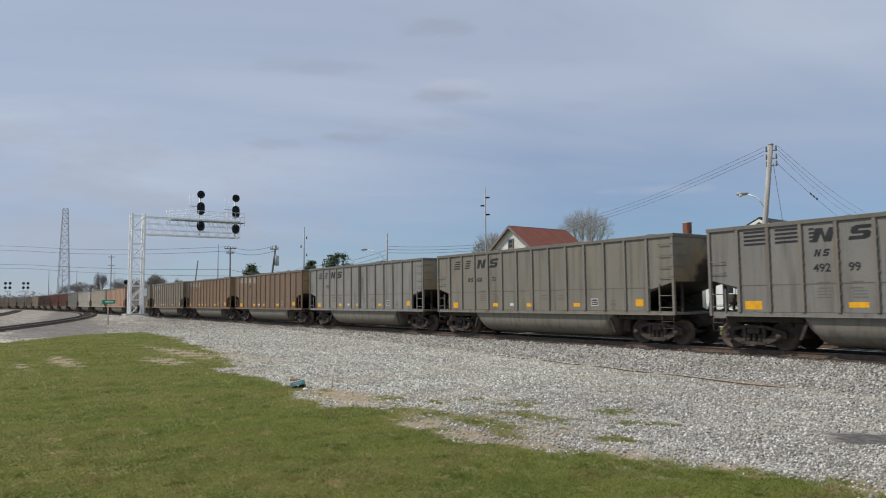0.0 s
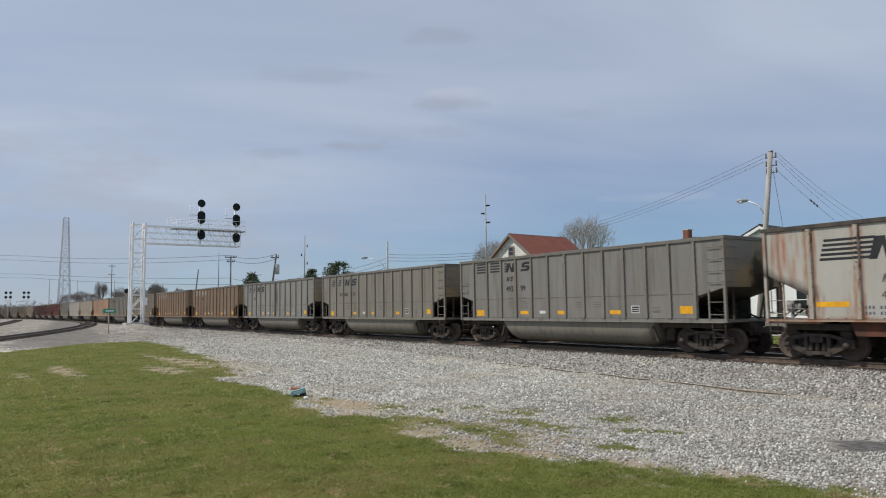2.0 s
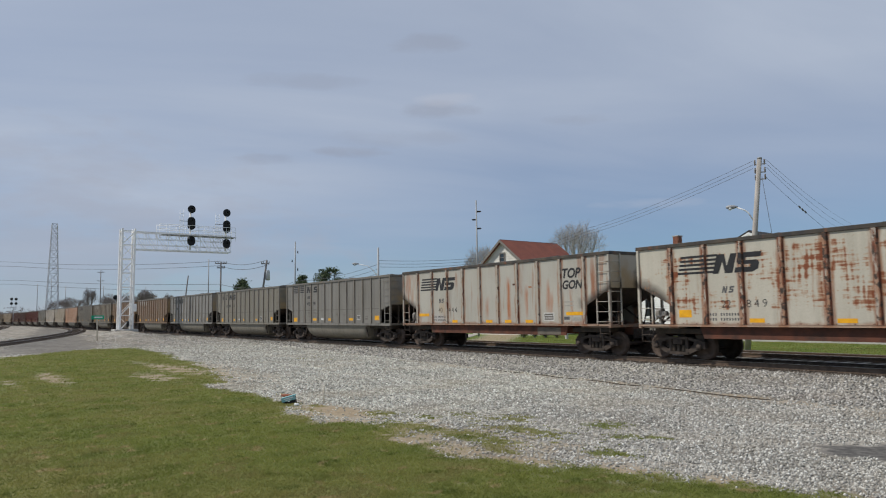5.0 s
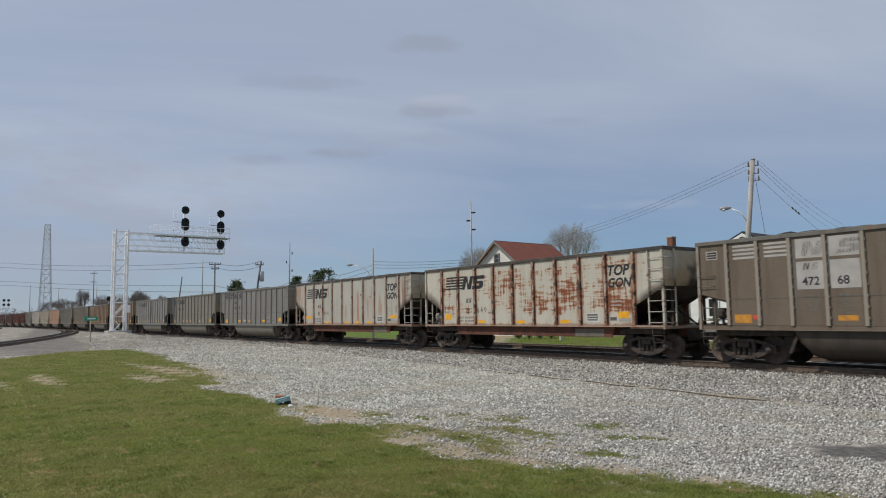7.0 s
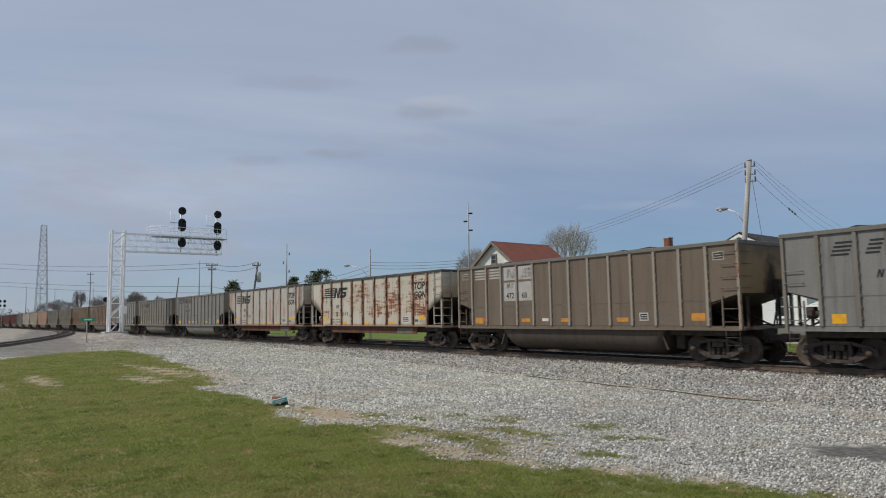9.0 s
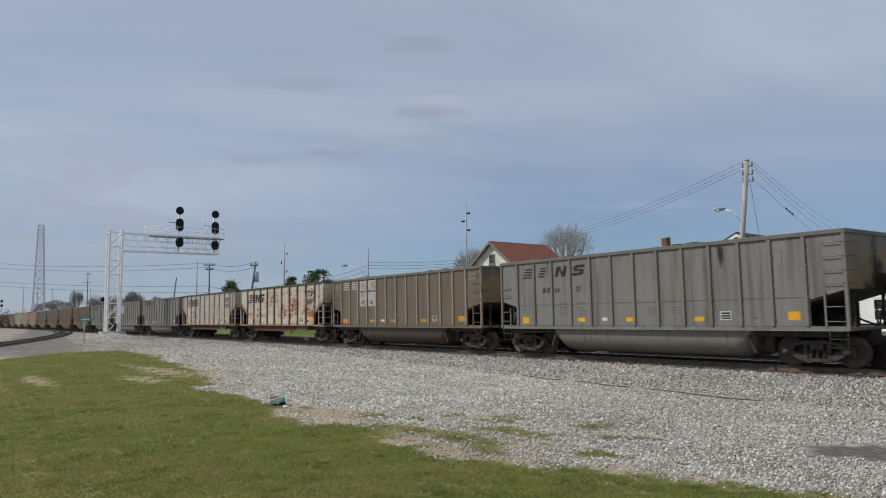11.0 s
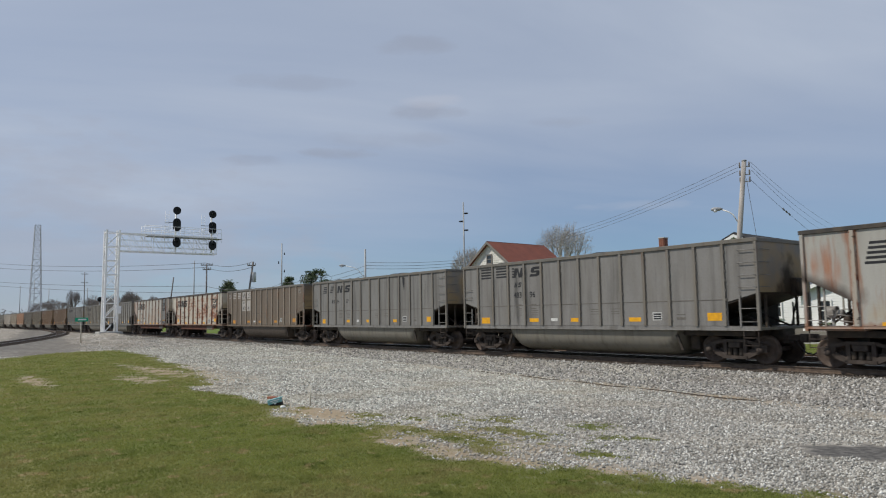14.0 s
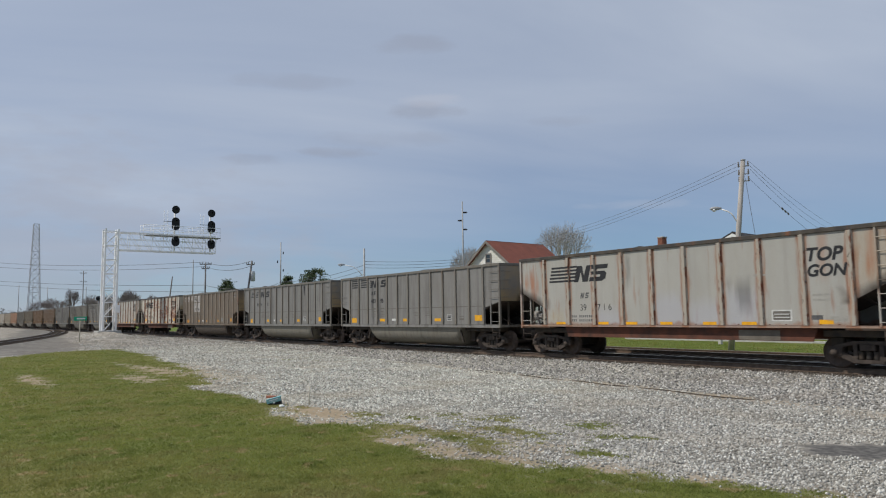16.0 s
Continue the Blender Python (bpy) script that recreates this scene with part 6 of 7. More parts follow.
    tub(-15, "pale_tan_paint", (0.33, 0.27, 0.20), "pale tan dusty coal gondola", "", 0, 0.4, 0.2, post=None, emblem=PALE_INK)
    tub(-16, "sooty_brown_paint", (0.15, 0.12, 0.09), "sooty brown coal gondola", "", 0, 0.4, 0.2, post=None, emblem=PALE_INK)
    tub(-17, "sooty_grey_paint", (0.15, 0.14, 0.12), "sooty grey coal gondola", "", 0, 0.4, 0.2, post=None, emblem=PALE_INK)
    return cars


CARS = train()


def run_of_train(t):
    """Where the front end of the first grey car stands along the line; the train slows a little."""
    return -14.541 - 7.168 * t + 0.0372 * t * t


# ---- signal gantry over the tracks ----
def signal_head(bridge, y, z, tall, x=-81.1):
    """A dark target with hooded lenses, facing along the line."""
    half = tall
    pts = []
    for s, sg in ((half, 1), (-half, -1)):
        for k in range(13):
            a = math.pi * k / 12
            pts.append((0.43 * math.cos(a) * sg, s + 0.43 * math.sin(a) * sg))
    head = part("signal_head", Shape().add([(x + d, y + p, z + q) for d in (0, 0.06) for p, q in pts],
                [tuple(range(26)), tuple(range(26, 52))] + [(i, (i + 1) % 26, 26 + (i + 1) % 26, 26 + i) for i in range(26)]), SIGNAL_BLACK, bridge, "matt black signal target")
    part("lamp_case", Shape().box(x - 0.35, x, y - 0.2, y + 0.2, z - half - 0.2, z + half + 0.2, 0.03), SIGNAL_BLACK, head)
    for dz in ((half, -half) if tall > 0.2 else (0.0,)):
        part("lens", Shape().lathe([(0.10, 0.062), (0.10, 0.07), (0.02, 0.085)], (x, y, z + dz), 14, "x"), LENS, head)
        hood = Shape()
        arc = [(y + 0.13 * math.cos(math.pi * k / 8), z + dz + 0.13 * math.sin(math.pi * k / 8)) for k in range(9)]
        hood.add([(x + d, p, q) for d in (0.06, 0.32) for p, q in arc], [(k, k + 1, k + 10, k + 9) for k in range(8)])
        part("hood", hood, SIGNAL_BLACK, head)


def gantry():
    g = thing("signal_gantry", "white galvanised lattice cantilever signal gantry beside the track", "signal gantry")
    x0, x1, y0, y1, zb, zt = -82.35, -81.15, 15.6, 16.85, 0.85, 11.65
    legs = [(x0, y0), (x1, y0), (x0, y1), (x1, y1)]
    for x, y in legs:
        part("mast_leg", Shape().beam((x, y - 0.08, zb), (x, y, zt), 0.18), GALV, g)
    levels = [zb + (zt - 0.25 - zb) * i / 7 for i in range(8)]
    for i, z in enumerate(levels):
        for a, b in ((0, 1), (1, 3), (3, 2), (2, 0)):
            part("mast_strut", Shape().beam((*legs[a], z), (*legs[b], z), 0.085), GALV, g)
        if i < 7:
            up = levels[i + 1]
            for a, b in ((0, 1), (1, 3), (3, 2), (2, 0)):
                stout = (a, b) == (1, 3) and i in (0, 1, 2, 4, 6)
                lo, hi = (a, b) if i % 2 == 0 or stout else (b, a)
                part("mast_brace", Shape().beam((*legs[lo], z + 0.06), (*legs[hi], up - 0.06), 0.10 if stout else 0.05), GALV, g)
    lad = Shape()
    for dx in (-0.2, 0.2):
        lad.tube([(-81.75 + dx, 16.7, zb), (-81.75 + dx, 16.7, zt)], 0.022, 5)
    for k in range(33):
        lad.tube([(-81.95, 16.7, zb + 0.2 + 0.32 * k), (-81.55, 16.7, zb + 0.2 + 0.32 * k)], 0.016, 4)
    part("mast_ladder", lad, GALV, g)
    part("foundation", Shape().box(-82.9, -80.7, 15.0, 17.3, 0.35, 0.88, 0.03), CONCRETE, g, "pale concrete footing")
    part("equipment_case", Shape().box(-81.05, -80.8, 16.62, 17.1, 2.75, 3.55, 0.02), GALV, g, "small grey equipment case")
    part("cable_drum", Shape().lathe([(0.35, -0.1), (0.38, 0), (0.35, 0.1)], (-81.2, 16.3, 1.45), 14), SIGNAL_BLACK, g)
    ya, yb, z0, z1 = y1, 27.3, 9.45, 11.35
    chords = [(x, z) for x in (x0 + 0.1, x1 - 0.1) for z in (z0, z1)]
    for x, z in chords:
        part("arm_chord", Shape().beam((x, ya, z), (x, yb, z), 0.13), GALV, g)
    n = 9
    for i in range(n + 1):
        y = ya + (yb - ya) * i / n
        for x in (x0 + 0.1, x1 - 0.1):
            part("arm_strut", Shape().beam((x, y, z0), (x, y, z1), 0.035), GALV, g)
            if i < n:
                part("arm_brace", Shape().beam((x, y, z1), (x, y + (yb - ya) / n, z0), 0.04), GALV, g)
        part("arm_crossbar", Shape().beam((x0 + 0.1, y, z0), (x1 - 0.1, y, z0), 0.06), GALV, g)
    part("walkway", Shape().box(x0 + 0.2, x1 + 0.35, 19.6, yb + 0.5, z1 - 0.20, z1 - 0.15), GALV_DARK, g)
    for x in (x0 + 0.1, x1 - 0.1):
        for z in (z0 + 0.55, z0 + 1.2):
            part("arm_rail", Shape().beam((x, ya, z), (x, yb, z), 0.05), GALV, g)
    for x in (x0 + 0.1, x1 + 0.3):
        for z in (z1 + 0.45, z1 + 0.95):
            part("handrail", Shape().tube([(x, 19.3, z), (x, yb + 0.4, z)], 0.028, 5), GALV, g)
        for i in range(9):
            y = 19.3 + (yb + 0.4 - 19.3) * i / 8
            part("handrail_post", Shape().tube([(x, y, z1 - 0.6), (x, y, z1 + 0.95)], 0.022, 5), GALV, g)
    for y, top in ((22.75, 14.2), (26.75, 14.05)):
        part("signal_mast", Shape().tube([(-81.5, y, 9.6), (-81.5, y, top)], 0.09, 8), GALV, g)
        signal_head(g, y, top - 0.02, 0.02)
        signal_head(g, y, top - 1.62, 0.30)
        signal_head(g, y, top - 3.60, 0.12)
        lad = Shape()
        for dy in (-1.15, -0.75):
            lad.tube([(-81.5, y + dy, z1 - 0.5), (-81.5, y + dy, top - 0.1)], 0.02, 5)
        for k in range(9):
            z = z1 - 0.3 + 0.33 * k
            lad.tube([(-81.5, y - 1.15, z), (-81.5, y - 0.75, z)], 0.018, 5)
        part("service_ladder", lad, GALV, g)
        part("ladder_stay", Shape().beam((-81.5, y - 1.2, top - 1.35), (-81.5, y, top - 1.35), 0.06), GALV_DARK, g)


gantry()


# ---- poles, lamps, wires, tower ----
def wire_shape(a, b, sag, r=0.014):
    a, b = Vector(a), Vector(b)
    return Shape().tube([a.lerp(b, t / 14) - Vector((0, 0, sag * 4 * (t / 14) * (1 - t / 14))) for t in range(15)], r, 4, caps=False)


def pole(foot, top, r0, r1, mat, label, name="utility_pole"):
    p = thing(name, label, "utility pole", group="poles along the street")
    part("pole_shaft", Shape().tube([foot, Vector(foot).lerp(Vector(top), 0.5), top], [r0, (r0 + r1) / 2, r1], 10), mat, p)
    return p


def insulators(p, spots, mat=GALV_DARK, r=0.09):
    for s in spots:
        part("insulator", Shape().lathe([(0.02, -0.14), (r, -0.1), (r * 0.6, -0.03), (r, 0.0), (r * 0.6, 0.06), (r * 0.8, 0.1), (0.03, 0.14)], s, 10, "z"), mat, p)


def lamp_arm(p, root, head, mat=GALV):
    root, head = Vector(root), Vector(head)
    mid = root.lerp(head, 0.5) + Vector((0, 0, 0.35 * (head - root).length * 0.5))
    arm = part("lamp_arm", Shape().tube([root, root.lerp(mid, 0.6) + Vector((0, 0, 0.1)), mid, head], 0.035, 6), mat, p)
    d = (head - root); d.z = 0; d.normalize()
    lamp = part("lamp_head", Shape().tube([head - d * 0.12, head, head + d * 0.14, head + d * 0.32, head + d * 0.44], [0.035, 0.075, 0.105, 0.10, 0.04], 12), GALV_DARK, arm, "grey cobra-head luminaire")
    bowl = head + d * 0.24
    part("lens_bowl", Shape().lathe([(0.03, -0.155), (0.07, -0.14), (0.10, -0.09), (0.105, -0.03)], tuple(bowl), 14, "z"), LAMP_GLASS, lamp, "pale dropped glass bowl")


def crossarm(p, centre, along, length, z=None):
    c, a = Vector(centre), Vector(along).normalized() * length / 2
    part("crossarm", Shape().beam(c - a, c + a, 0.10, 0.12), POLE_DARK, p)
    insulators(p, [tuple(c + a * k + Vector((0, 0, 0.16))) for k in (-0.95, -0.5, 0.5, 0.95)], r=0.06)


near_pole = pole((-20.2, 32.6, 0), (-19.16, 32.85, 9.45), 0.150, 0.110, POLE_WOOD, "tall weathered wooden utility pole with street lamp and insulators")
insulators(near_pole, [(-19.16 + dx, 32.85 + dy, z) for z in (9.25, 8.85, 8.5) for dx, dy in ((-0.21, -0.08), (0.19, 0.10))], POLE_DARK, 0.05)
for z in (9.25, 8.85, 8.5):
    part("bracket", Shape().beam((-19.38, 32.76, z - 0.1), (-18.96, 32.96, z - 0.1), 0.05), GALV_DARK, near_pole)
part("pole_cap", Shape().lathe([(0.12, 0.0), (0.12, 0.05), (0.05, 0.08)], (-19.16, 32.85, 9.43), 10, "z"), GALV_DARK, near_pole)
lamp_arm(near_pole, (-19.55, 32.72, 6.35), (-20.25, 32.28, 7.12))
steel_pole = pole((-48.8, 38.2, 0), (-48.82, 38.22, 11.9), 0.10, 0.055, GALV_DARK, "slender pale steel pole with post insulators")
for z, sg in ((10.9, 1), (10.2, -1), (9.4, 1)):
    for k in range(4):
        c = Vector((-48.82, 38.22, z)) + Vector((0.75, 0.66, 0)) * sg * (0.10 + 0.075 * k)
        part("insulator", Shape().lathe([(0.03, -0.03), (0.075, -0.02), (0.075, 0.02), (0.03, 0.03)], tuple(c), 10, "x"), SIGNAL_BLACK, steel_pole)
    part("bracket", Shape().beam((-48.82, 38.22, z), (-48.82 + 0.32 * sg, 38.22 + 0.28 * sg, z), 0.07), WIRE, steel_pole)
lamp_pole = pole((-53.65, 31.05, 0), (-53.65, 31.05, 7.85), 0.105, 0.08, GALV_DARK, "grey pole with a street lamp on a curved arm")
lamp_arm(lamp_pole, (-53.6, 31.0, 5.3), (-54.6, 29.5, 6.45))
tall_pole = pole((-68.9, 29.9, 0), (-68.78, 29.9, 9.7), 0.09, 0.06, GALV_DARK, "tall slim grey utility pole with side insulators")
insulators(tall_pole, [(-68.6, 30.1, 8.6), (-69.0, 29.65, 7.7), (-68.6, 30.1, 6.8)], SIGNAL_BLACK, 0.07)
crossarm(tall_pole, (-68.8, 29.9, 4.6), (0.4, 1, 0), 1.6)
can_pole = pole((-80.1, 30.1, 0), (-79.1, 30.85, 8.55), 0.13, 0.10, POLE_DARK, "leaning dark utility pole with a pale transformer")
part("transformer", Shape().lathe([(0.02, -0.6), (0.26, -0.55), (0.26, 0.5), (0.2, 0.6), (0.05, 0.62)], (-79.2, 31.0, 6.75), 14, "z"), WHITE_CAN, can_pole, "pale grey transformer can")
crossarm(can_pole, (-79.2, 30.7, 8.1), (0.3, 1, 0), 0.9)
cross_pole = pole((-95.2, 30.65, 0), (-95.18, 30.68, 9.4), 0.13, 0.09, POLE_DARK, "dark wooden utility pole with two crossarms")
crossarm(cross_pole, (-95.18, 30.68, 9.2), (0.35, 1, 0), 1.5); crossarm(cross_pole, (-95.18, 30.68, 8.6), (0.35, 1, 0), 1.0)
pole((-114.8, 35.0, 0), (-114.78, 35.02, 11.3), 0.11, 0.07, GALV_DARK, "thin grey steel mast beside the tracks")
pole((-107.4, 28.9, 0), (-106.0, 29.4, 8.1), 0.11, 0.08, POLE_DARK, "short leaning dark wooden pole")
far_pole = pole((-217, 36.3, 0), (-217, 36.3, 15.5), 0.15, 0.1, POLE_DARK, "distant dark wooden utility pole")
crossarm(far_pole, (-217, 36.3, 14.9), (0.2, 1, 0), 1.7); crossarm(far_pole, (-217, 36.3, 12.5), (0.2, 1, 0), 1.7)
for x, y, z in ((-300, 33.5, 17), (-300, 29.0, 15), (-290, 37.0, 14), (-240, 41, 12)):
    pole((x, y, 0), (x, y, z), 0.15, 0.10, GALV_DARK, "distant dark utility pole")


def span(points, sag, label, r=0.0095):
    w = thing("overhead_wire", label, "wire", group="overhead wires")
    for a, b in zip(points, points[1:]):
        part("wire_span", wire_shape(a, b, sag, r), WIRE, w)


for k, z in enumerate((9.35, 9.15, 8.97)):
    span([(-19.45, 32.72, z), (-41.15, 43.7, 8.85 - 0.25 * k), (-62.0, 54.3, 9.0 - 0.25 * k)], 0.25, "thin black power line running along the street")
    span([(-18.9, 32.98, z), (-29.3 - 0.5 * k, 63.6, 9.25 - 0.15 * k), (-38.0, 90.0, 9.2 - 0.15 * k)], 0.25, "thin black power line crossing the far lawn")
span([(-19.0, 32.7, 8.5), (-18.25, 32.3, 4.2)], 0.05, "black guy wire of the wooden pole", 0.012)
span([(-19.1, 33.1, 8.6), (-19.55, 37.2, 7.32), (-22.5, 52.0, 4.6)], 0.02, "thin black service cable with splices", 0.01)
splice = thing("cable_splice", "small black cable splices on a power line", "cable fitting")
for u in (0.0, 0.45, 0.9):
    part("splice_sleeve", Shape().tube([(-19.5 - u * 0.19, 36.95 + u, 7.40 - u * 0.2), (-19.54 - u * 0.19, 37.15 + u, 7.33 - u * 0.2)], 0.045, 6), WIRE, splice)
for z0, z1, z2 in ((9.5, 12.5, 20.0), (8.9, 11.7, 19.0), (6.4, 9.2, 14.0), (5.5, 8.5, 13.0)):
    span([(-79.2, 30.7, z0 - 1.0), (-95.2, 30.6, z0), (-149.6, 11.4, z1), (-230, -20, z2)], 0.5 if z0 > 7 else 0.3, "black line wires strung between distant poles", 0.026)
for zz in (5.6, 5.2, 4.8):
    span([(-53.65, 31.05, 0.7 * zz + 2.8), (-48.82, 38.22, 0.6 * zz + 3.45)], 0.14, "thin black cable along the street", 0.014)
    span([(-53.65, 31.05, zz + 0.8), (-68.8, 29.9, zz), (-79.2, 30.7, zz)], 0.35, "thin black cable along the street", 0.016)


def lattice_tower():
    t = thing("lattice_tower", "tall distant grey lattice tower", "tower")
    cx, cy, zt = -258.3, 29.2, 32.8
    zs = [0, 4, 7.6, 11, 14, 16.8, 19.4, 21.8, 24, 26, 27.9, 29.6, 31.2, zt]
    half = lambda z: 1.9 - 1.15 * z / zt
    cor = lambda z: [(cx + a * half(z), cy + b * half(z), z) for a, b in ((-1, -1), (1, -1), (1, 1), (-1, 1))]
    for i in range(4):
        part("tower_leg", Shape().beam(cor(0)[i], cor(zt)[i], 0.17), TOWER_HAZE, t)
    for z0, z1 in zip(zs, zs[1:]):
        a, b = cor(z0), cor(z1)
        for i in range(4):
            j = (i + 1) % 4
            part("tower_brace", Shape().beam(a[i], b[j], 0.09).beam(a[j], b[i], 0.09), TOWER_HAZE, t)
            part("tower_strut", Shape().beam(b[i], b[j], 0.09), TOWER_HAZE, t)


lattice_tower()


def far_signal(x, y):
    s = thing("distant_signal", "distant dark railway signals on a bracket post", "signal", group="distant signals")
    part("signal_post", Shape().tube([(x, y, 0), (x, y, 6.2)], 0.10, 6), GALV_DARK, s)
    part("bracket", Shape().beam((x, y - 1.0, 6.0), (x, y + 1.0, 6.0), 0.12), GALV_DARK, s)
    for dy in (-0.62, 0.62):
        part("signal_mast", Shape().tube([(x, y + dy, 6.0), (x, y + dy, 8.9)], 0.06, 6), GALV_DARK, s)
        for z in (7.2, 8.6):
            part("signal_head", Shape().lathe([(0.42, 0.0), (0.42, 0.1)], (x + 0.2, y + dy, z), 14, "x"), SIGNAL_BLACK, s)


far_signal(-262, 18.9)
far_signal(-262, 14.0)
dwarf = thing("line_signal", "small dark round signal on a slim post", "signal")
part("signal_post", Shape().tube([(-162.3, 30.1, 0.0), (-162.3, 30.1, 6.2)], 0.08, 6), GALV_DARK, dwarf)
part("signal_head", Shape().lathe([(0.5, 0.0), (0.5, 0.08)], (-162.2, 30.1, 6.45), 16, "x"), SIGNAL_BLACK, dwarf)


# ---- street sign, box, stake in the yard ----
sign = thing("street_sign", "green street name sign on a thin wooden post", "street sign")
part("sign_post", Shape().tube([(-73.0, 12.05, -0.1), (-73.0, 12.0, 2.35)], 0.05, 6), STAKE, sign)
blade = part("sign_blade", Shape().box(-72.98, -72.94, 11.5, 12.6, 2.0, 2.36, 0.008), SIGN_GREEN, sign, "green reflective name blade")
part("name_bar", Shape().box(-72.938, -72.934, 11.75, 12.45, 2.12, 2.25), SIGN_WHITE, blade)

box = thing("metal_box", "tilted faded teal metal box lying at the lawn's edge", "metal box", Matrix.Translation((-16.1, 6.88, 0.0)) @ Matrix.Rotation(radians(56), 4, "Z") @ Matrix.Rotation(radians(-14), 4, "Y"))
part("case", Shape().box(-0.25, 0.24, -0.15, 0.14, -0.06, 0.24, 0.015), DARK_PLASTIC, box)
lid = part("lid", Shape().box(-0.26, 0.28, -0.2, -0.145, 0.11, 0.29, 0.012).box(-0.26, 0.28, -0.2, 0.16, 0.245, 0.285, 0.01), TEAL, box, "faded teal enamelled lid")
part("printed_bar", Shape().box(-0.16, 0.20, -0.2035, -0.2, 0.20, 0.235).box(-0.12, 0.14, -0.2035, -0.2, 0.15, 0.17), SIGN_WHITE, lid)
part("latch", Shape().box(-0.03, 0.05, -0.215, -0.2, 0.085, 0.125), GALV, lid)
box.scale = (0.62, 0.62, 0.62)
rubble = thing("broken_tile", "broken piece of red clay tile on the gravel", "tile", Matrix.Translation((-17.33, 7.31, 0.03)) @ Matrix.Rotation(0.5, 4, "Z"))
part("tile_piece", Shape().box(-0.25, 0.2, -0.1, 0.12, -0.02, 0.06, 0.02), BRICK_RED, rubble)
part("tile_shard", Shape().box(0.22, 0.36, -0.08, 0.05, -0.02, 0.03, 0.01), BRICK_RED, rubble)
rubble.scale = (0.6, 0.6, 0.8)
scrap = solo("white_scrap", Shape().box(-0.06, 0.06, -0.05, 0.05, 0, 0.06, 0.02), SIGN_WHITE, "small white scrap lying beside the box", "scrap", m=Matrix.Translation((-15.55, 6.8, 0.0)))
solo("marker_stake", Shape().tube([(-15.25, 7.35, -0.1), (-15.25, 7.34, 0.22), (-15.24, 7.35, 0.44)], [0.019, 0.017, 0.015], 6), STAKE, "thin pale marker stake in the gravel", "stake")
old = thing("buried_rail", "rusty old rail half buried in the gravel", "rail")
for xa, xb in ((-12.3, -8.7), (-15.0, -12.6), (-17.6, -15.3), (-20.2, -18.2)):
    pts = [(xa + (xb - xa) * i / 8, 14.35 - 0.0905 * (xa + (xb - xa) * i / 8) - 0.02, 0.035 + 0.012 * math.sin(i * 0.9)) for i in range(9)]
    part("rail_piece", Shape().tube(pts, [0.006] + [0.015] * 7 + [0.006], 6), TIE_WOOD, old)


# ---- houses beyond the tracks ----
def clapboards(wall, a, b, z0, z1, mat, pitch=0.17):
    """Lapped boards on a wall from a to b."""
    a, b = Vector((*a, 0)), Vector((*b, 0))
    d = (b - a).normalized()
    nrm = Vector((d.y, -d.x, 0))
    z = z0
    while z < z1 - 0.02:
        zt = min(z + pitch, z1)
        part("board", Shape().add([a + nrm * 0.03 + Vector((0, 0, z)), b + nrm * 0.03 + Vector((0, 0, z)), b + nrm * 0.008 + Vector((0, 0, zt)), a + nrm * 0.008 + Vector((0, 0, zt)),
                                   a + Vector((0, 0, z)), b + Vector((0, 0, z))], [(0, 1, 2, 3), (4, 5, 1, 0)]), mat, wall)
        z += pitch


def window(house, c, d, w, h, frame_mat=TRIM_WHITE):
    """A framed sash window on a wall: its centre, the way along the wall, width and height."""
    c, d = Vector(c), Vector((*d, 0)).normalized()
    nrm = Vector((d.y, -d.x, 0))
    m = Matrix((( d.x, nrm.x, 0, c.x), (d.y, nrm.y, 0, c.y), (0, 0, 1, c.z), (0, 0, 0, 1)))
    f = part("window", Shape().box(-w / 2, w / 2, 0.0, 0.03, -h / 2, h / 2).moved(m), GLASS, house)
    fr = Shape()
    for s in (-1, 1):
        fr.box(s * w / 2 - 0.05, s * w / 2 + 0.05, 0.0, 0.07, -h / 2 - 0.05, h / 2 + 0.05).box(-w / 2 + 0.05, w / 2 - 0.05, 0.0, 0.068, s * h / 2 - 0.05, s * h / 2 + 0.05)
    fr.box(-w / 2 + 0.05, w / 2 - 0.05, 0.0, 0.055, -0.03, 0.03)
    part("window_frame", fr.moved(m), frame_mat, f)
    part("window_sill", Shape().box(-w / 2 - 0.1, w / 2 + 0.1, 0.0, 0.12, -h / 2 - 0.12, -h / 2 - 0.055).moved(m), frame_mat, f)


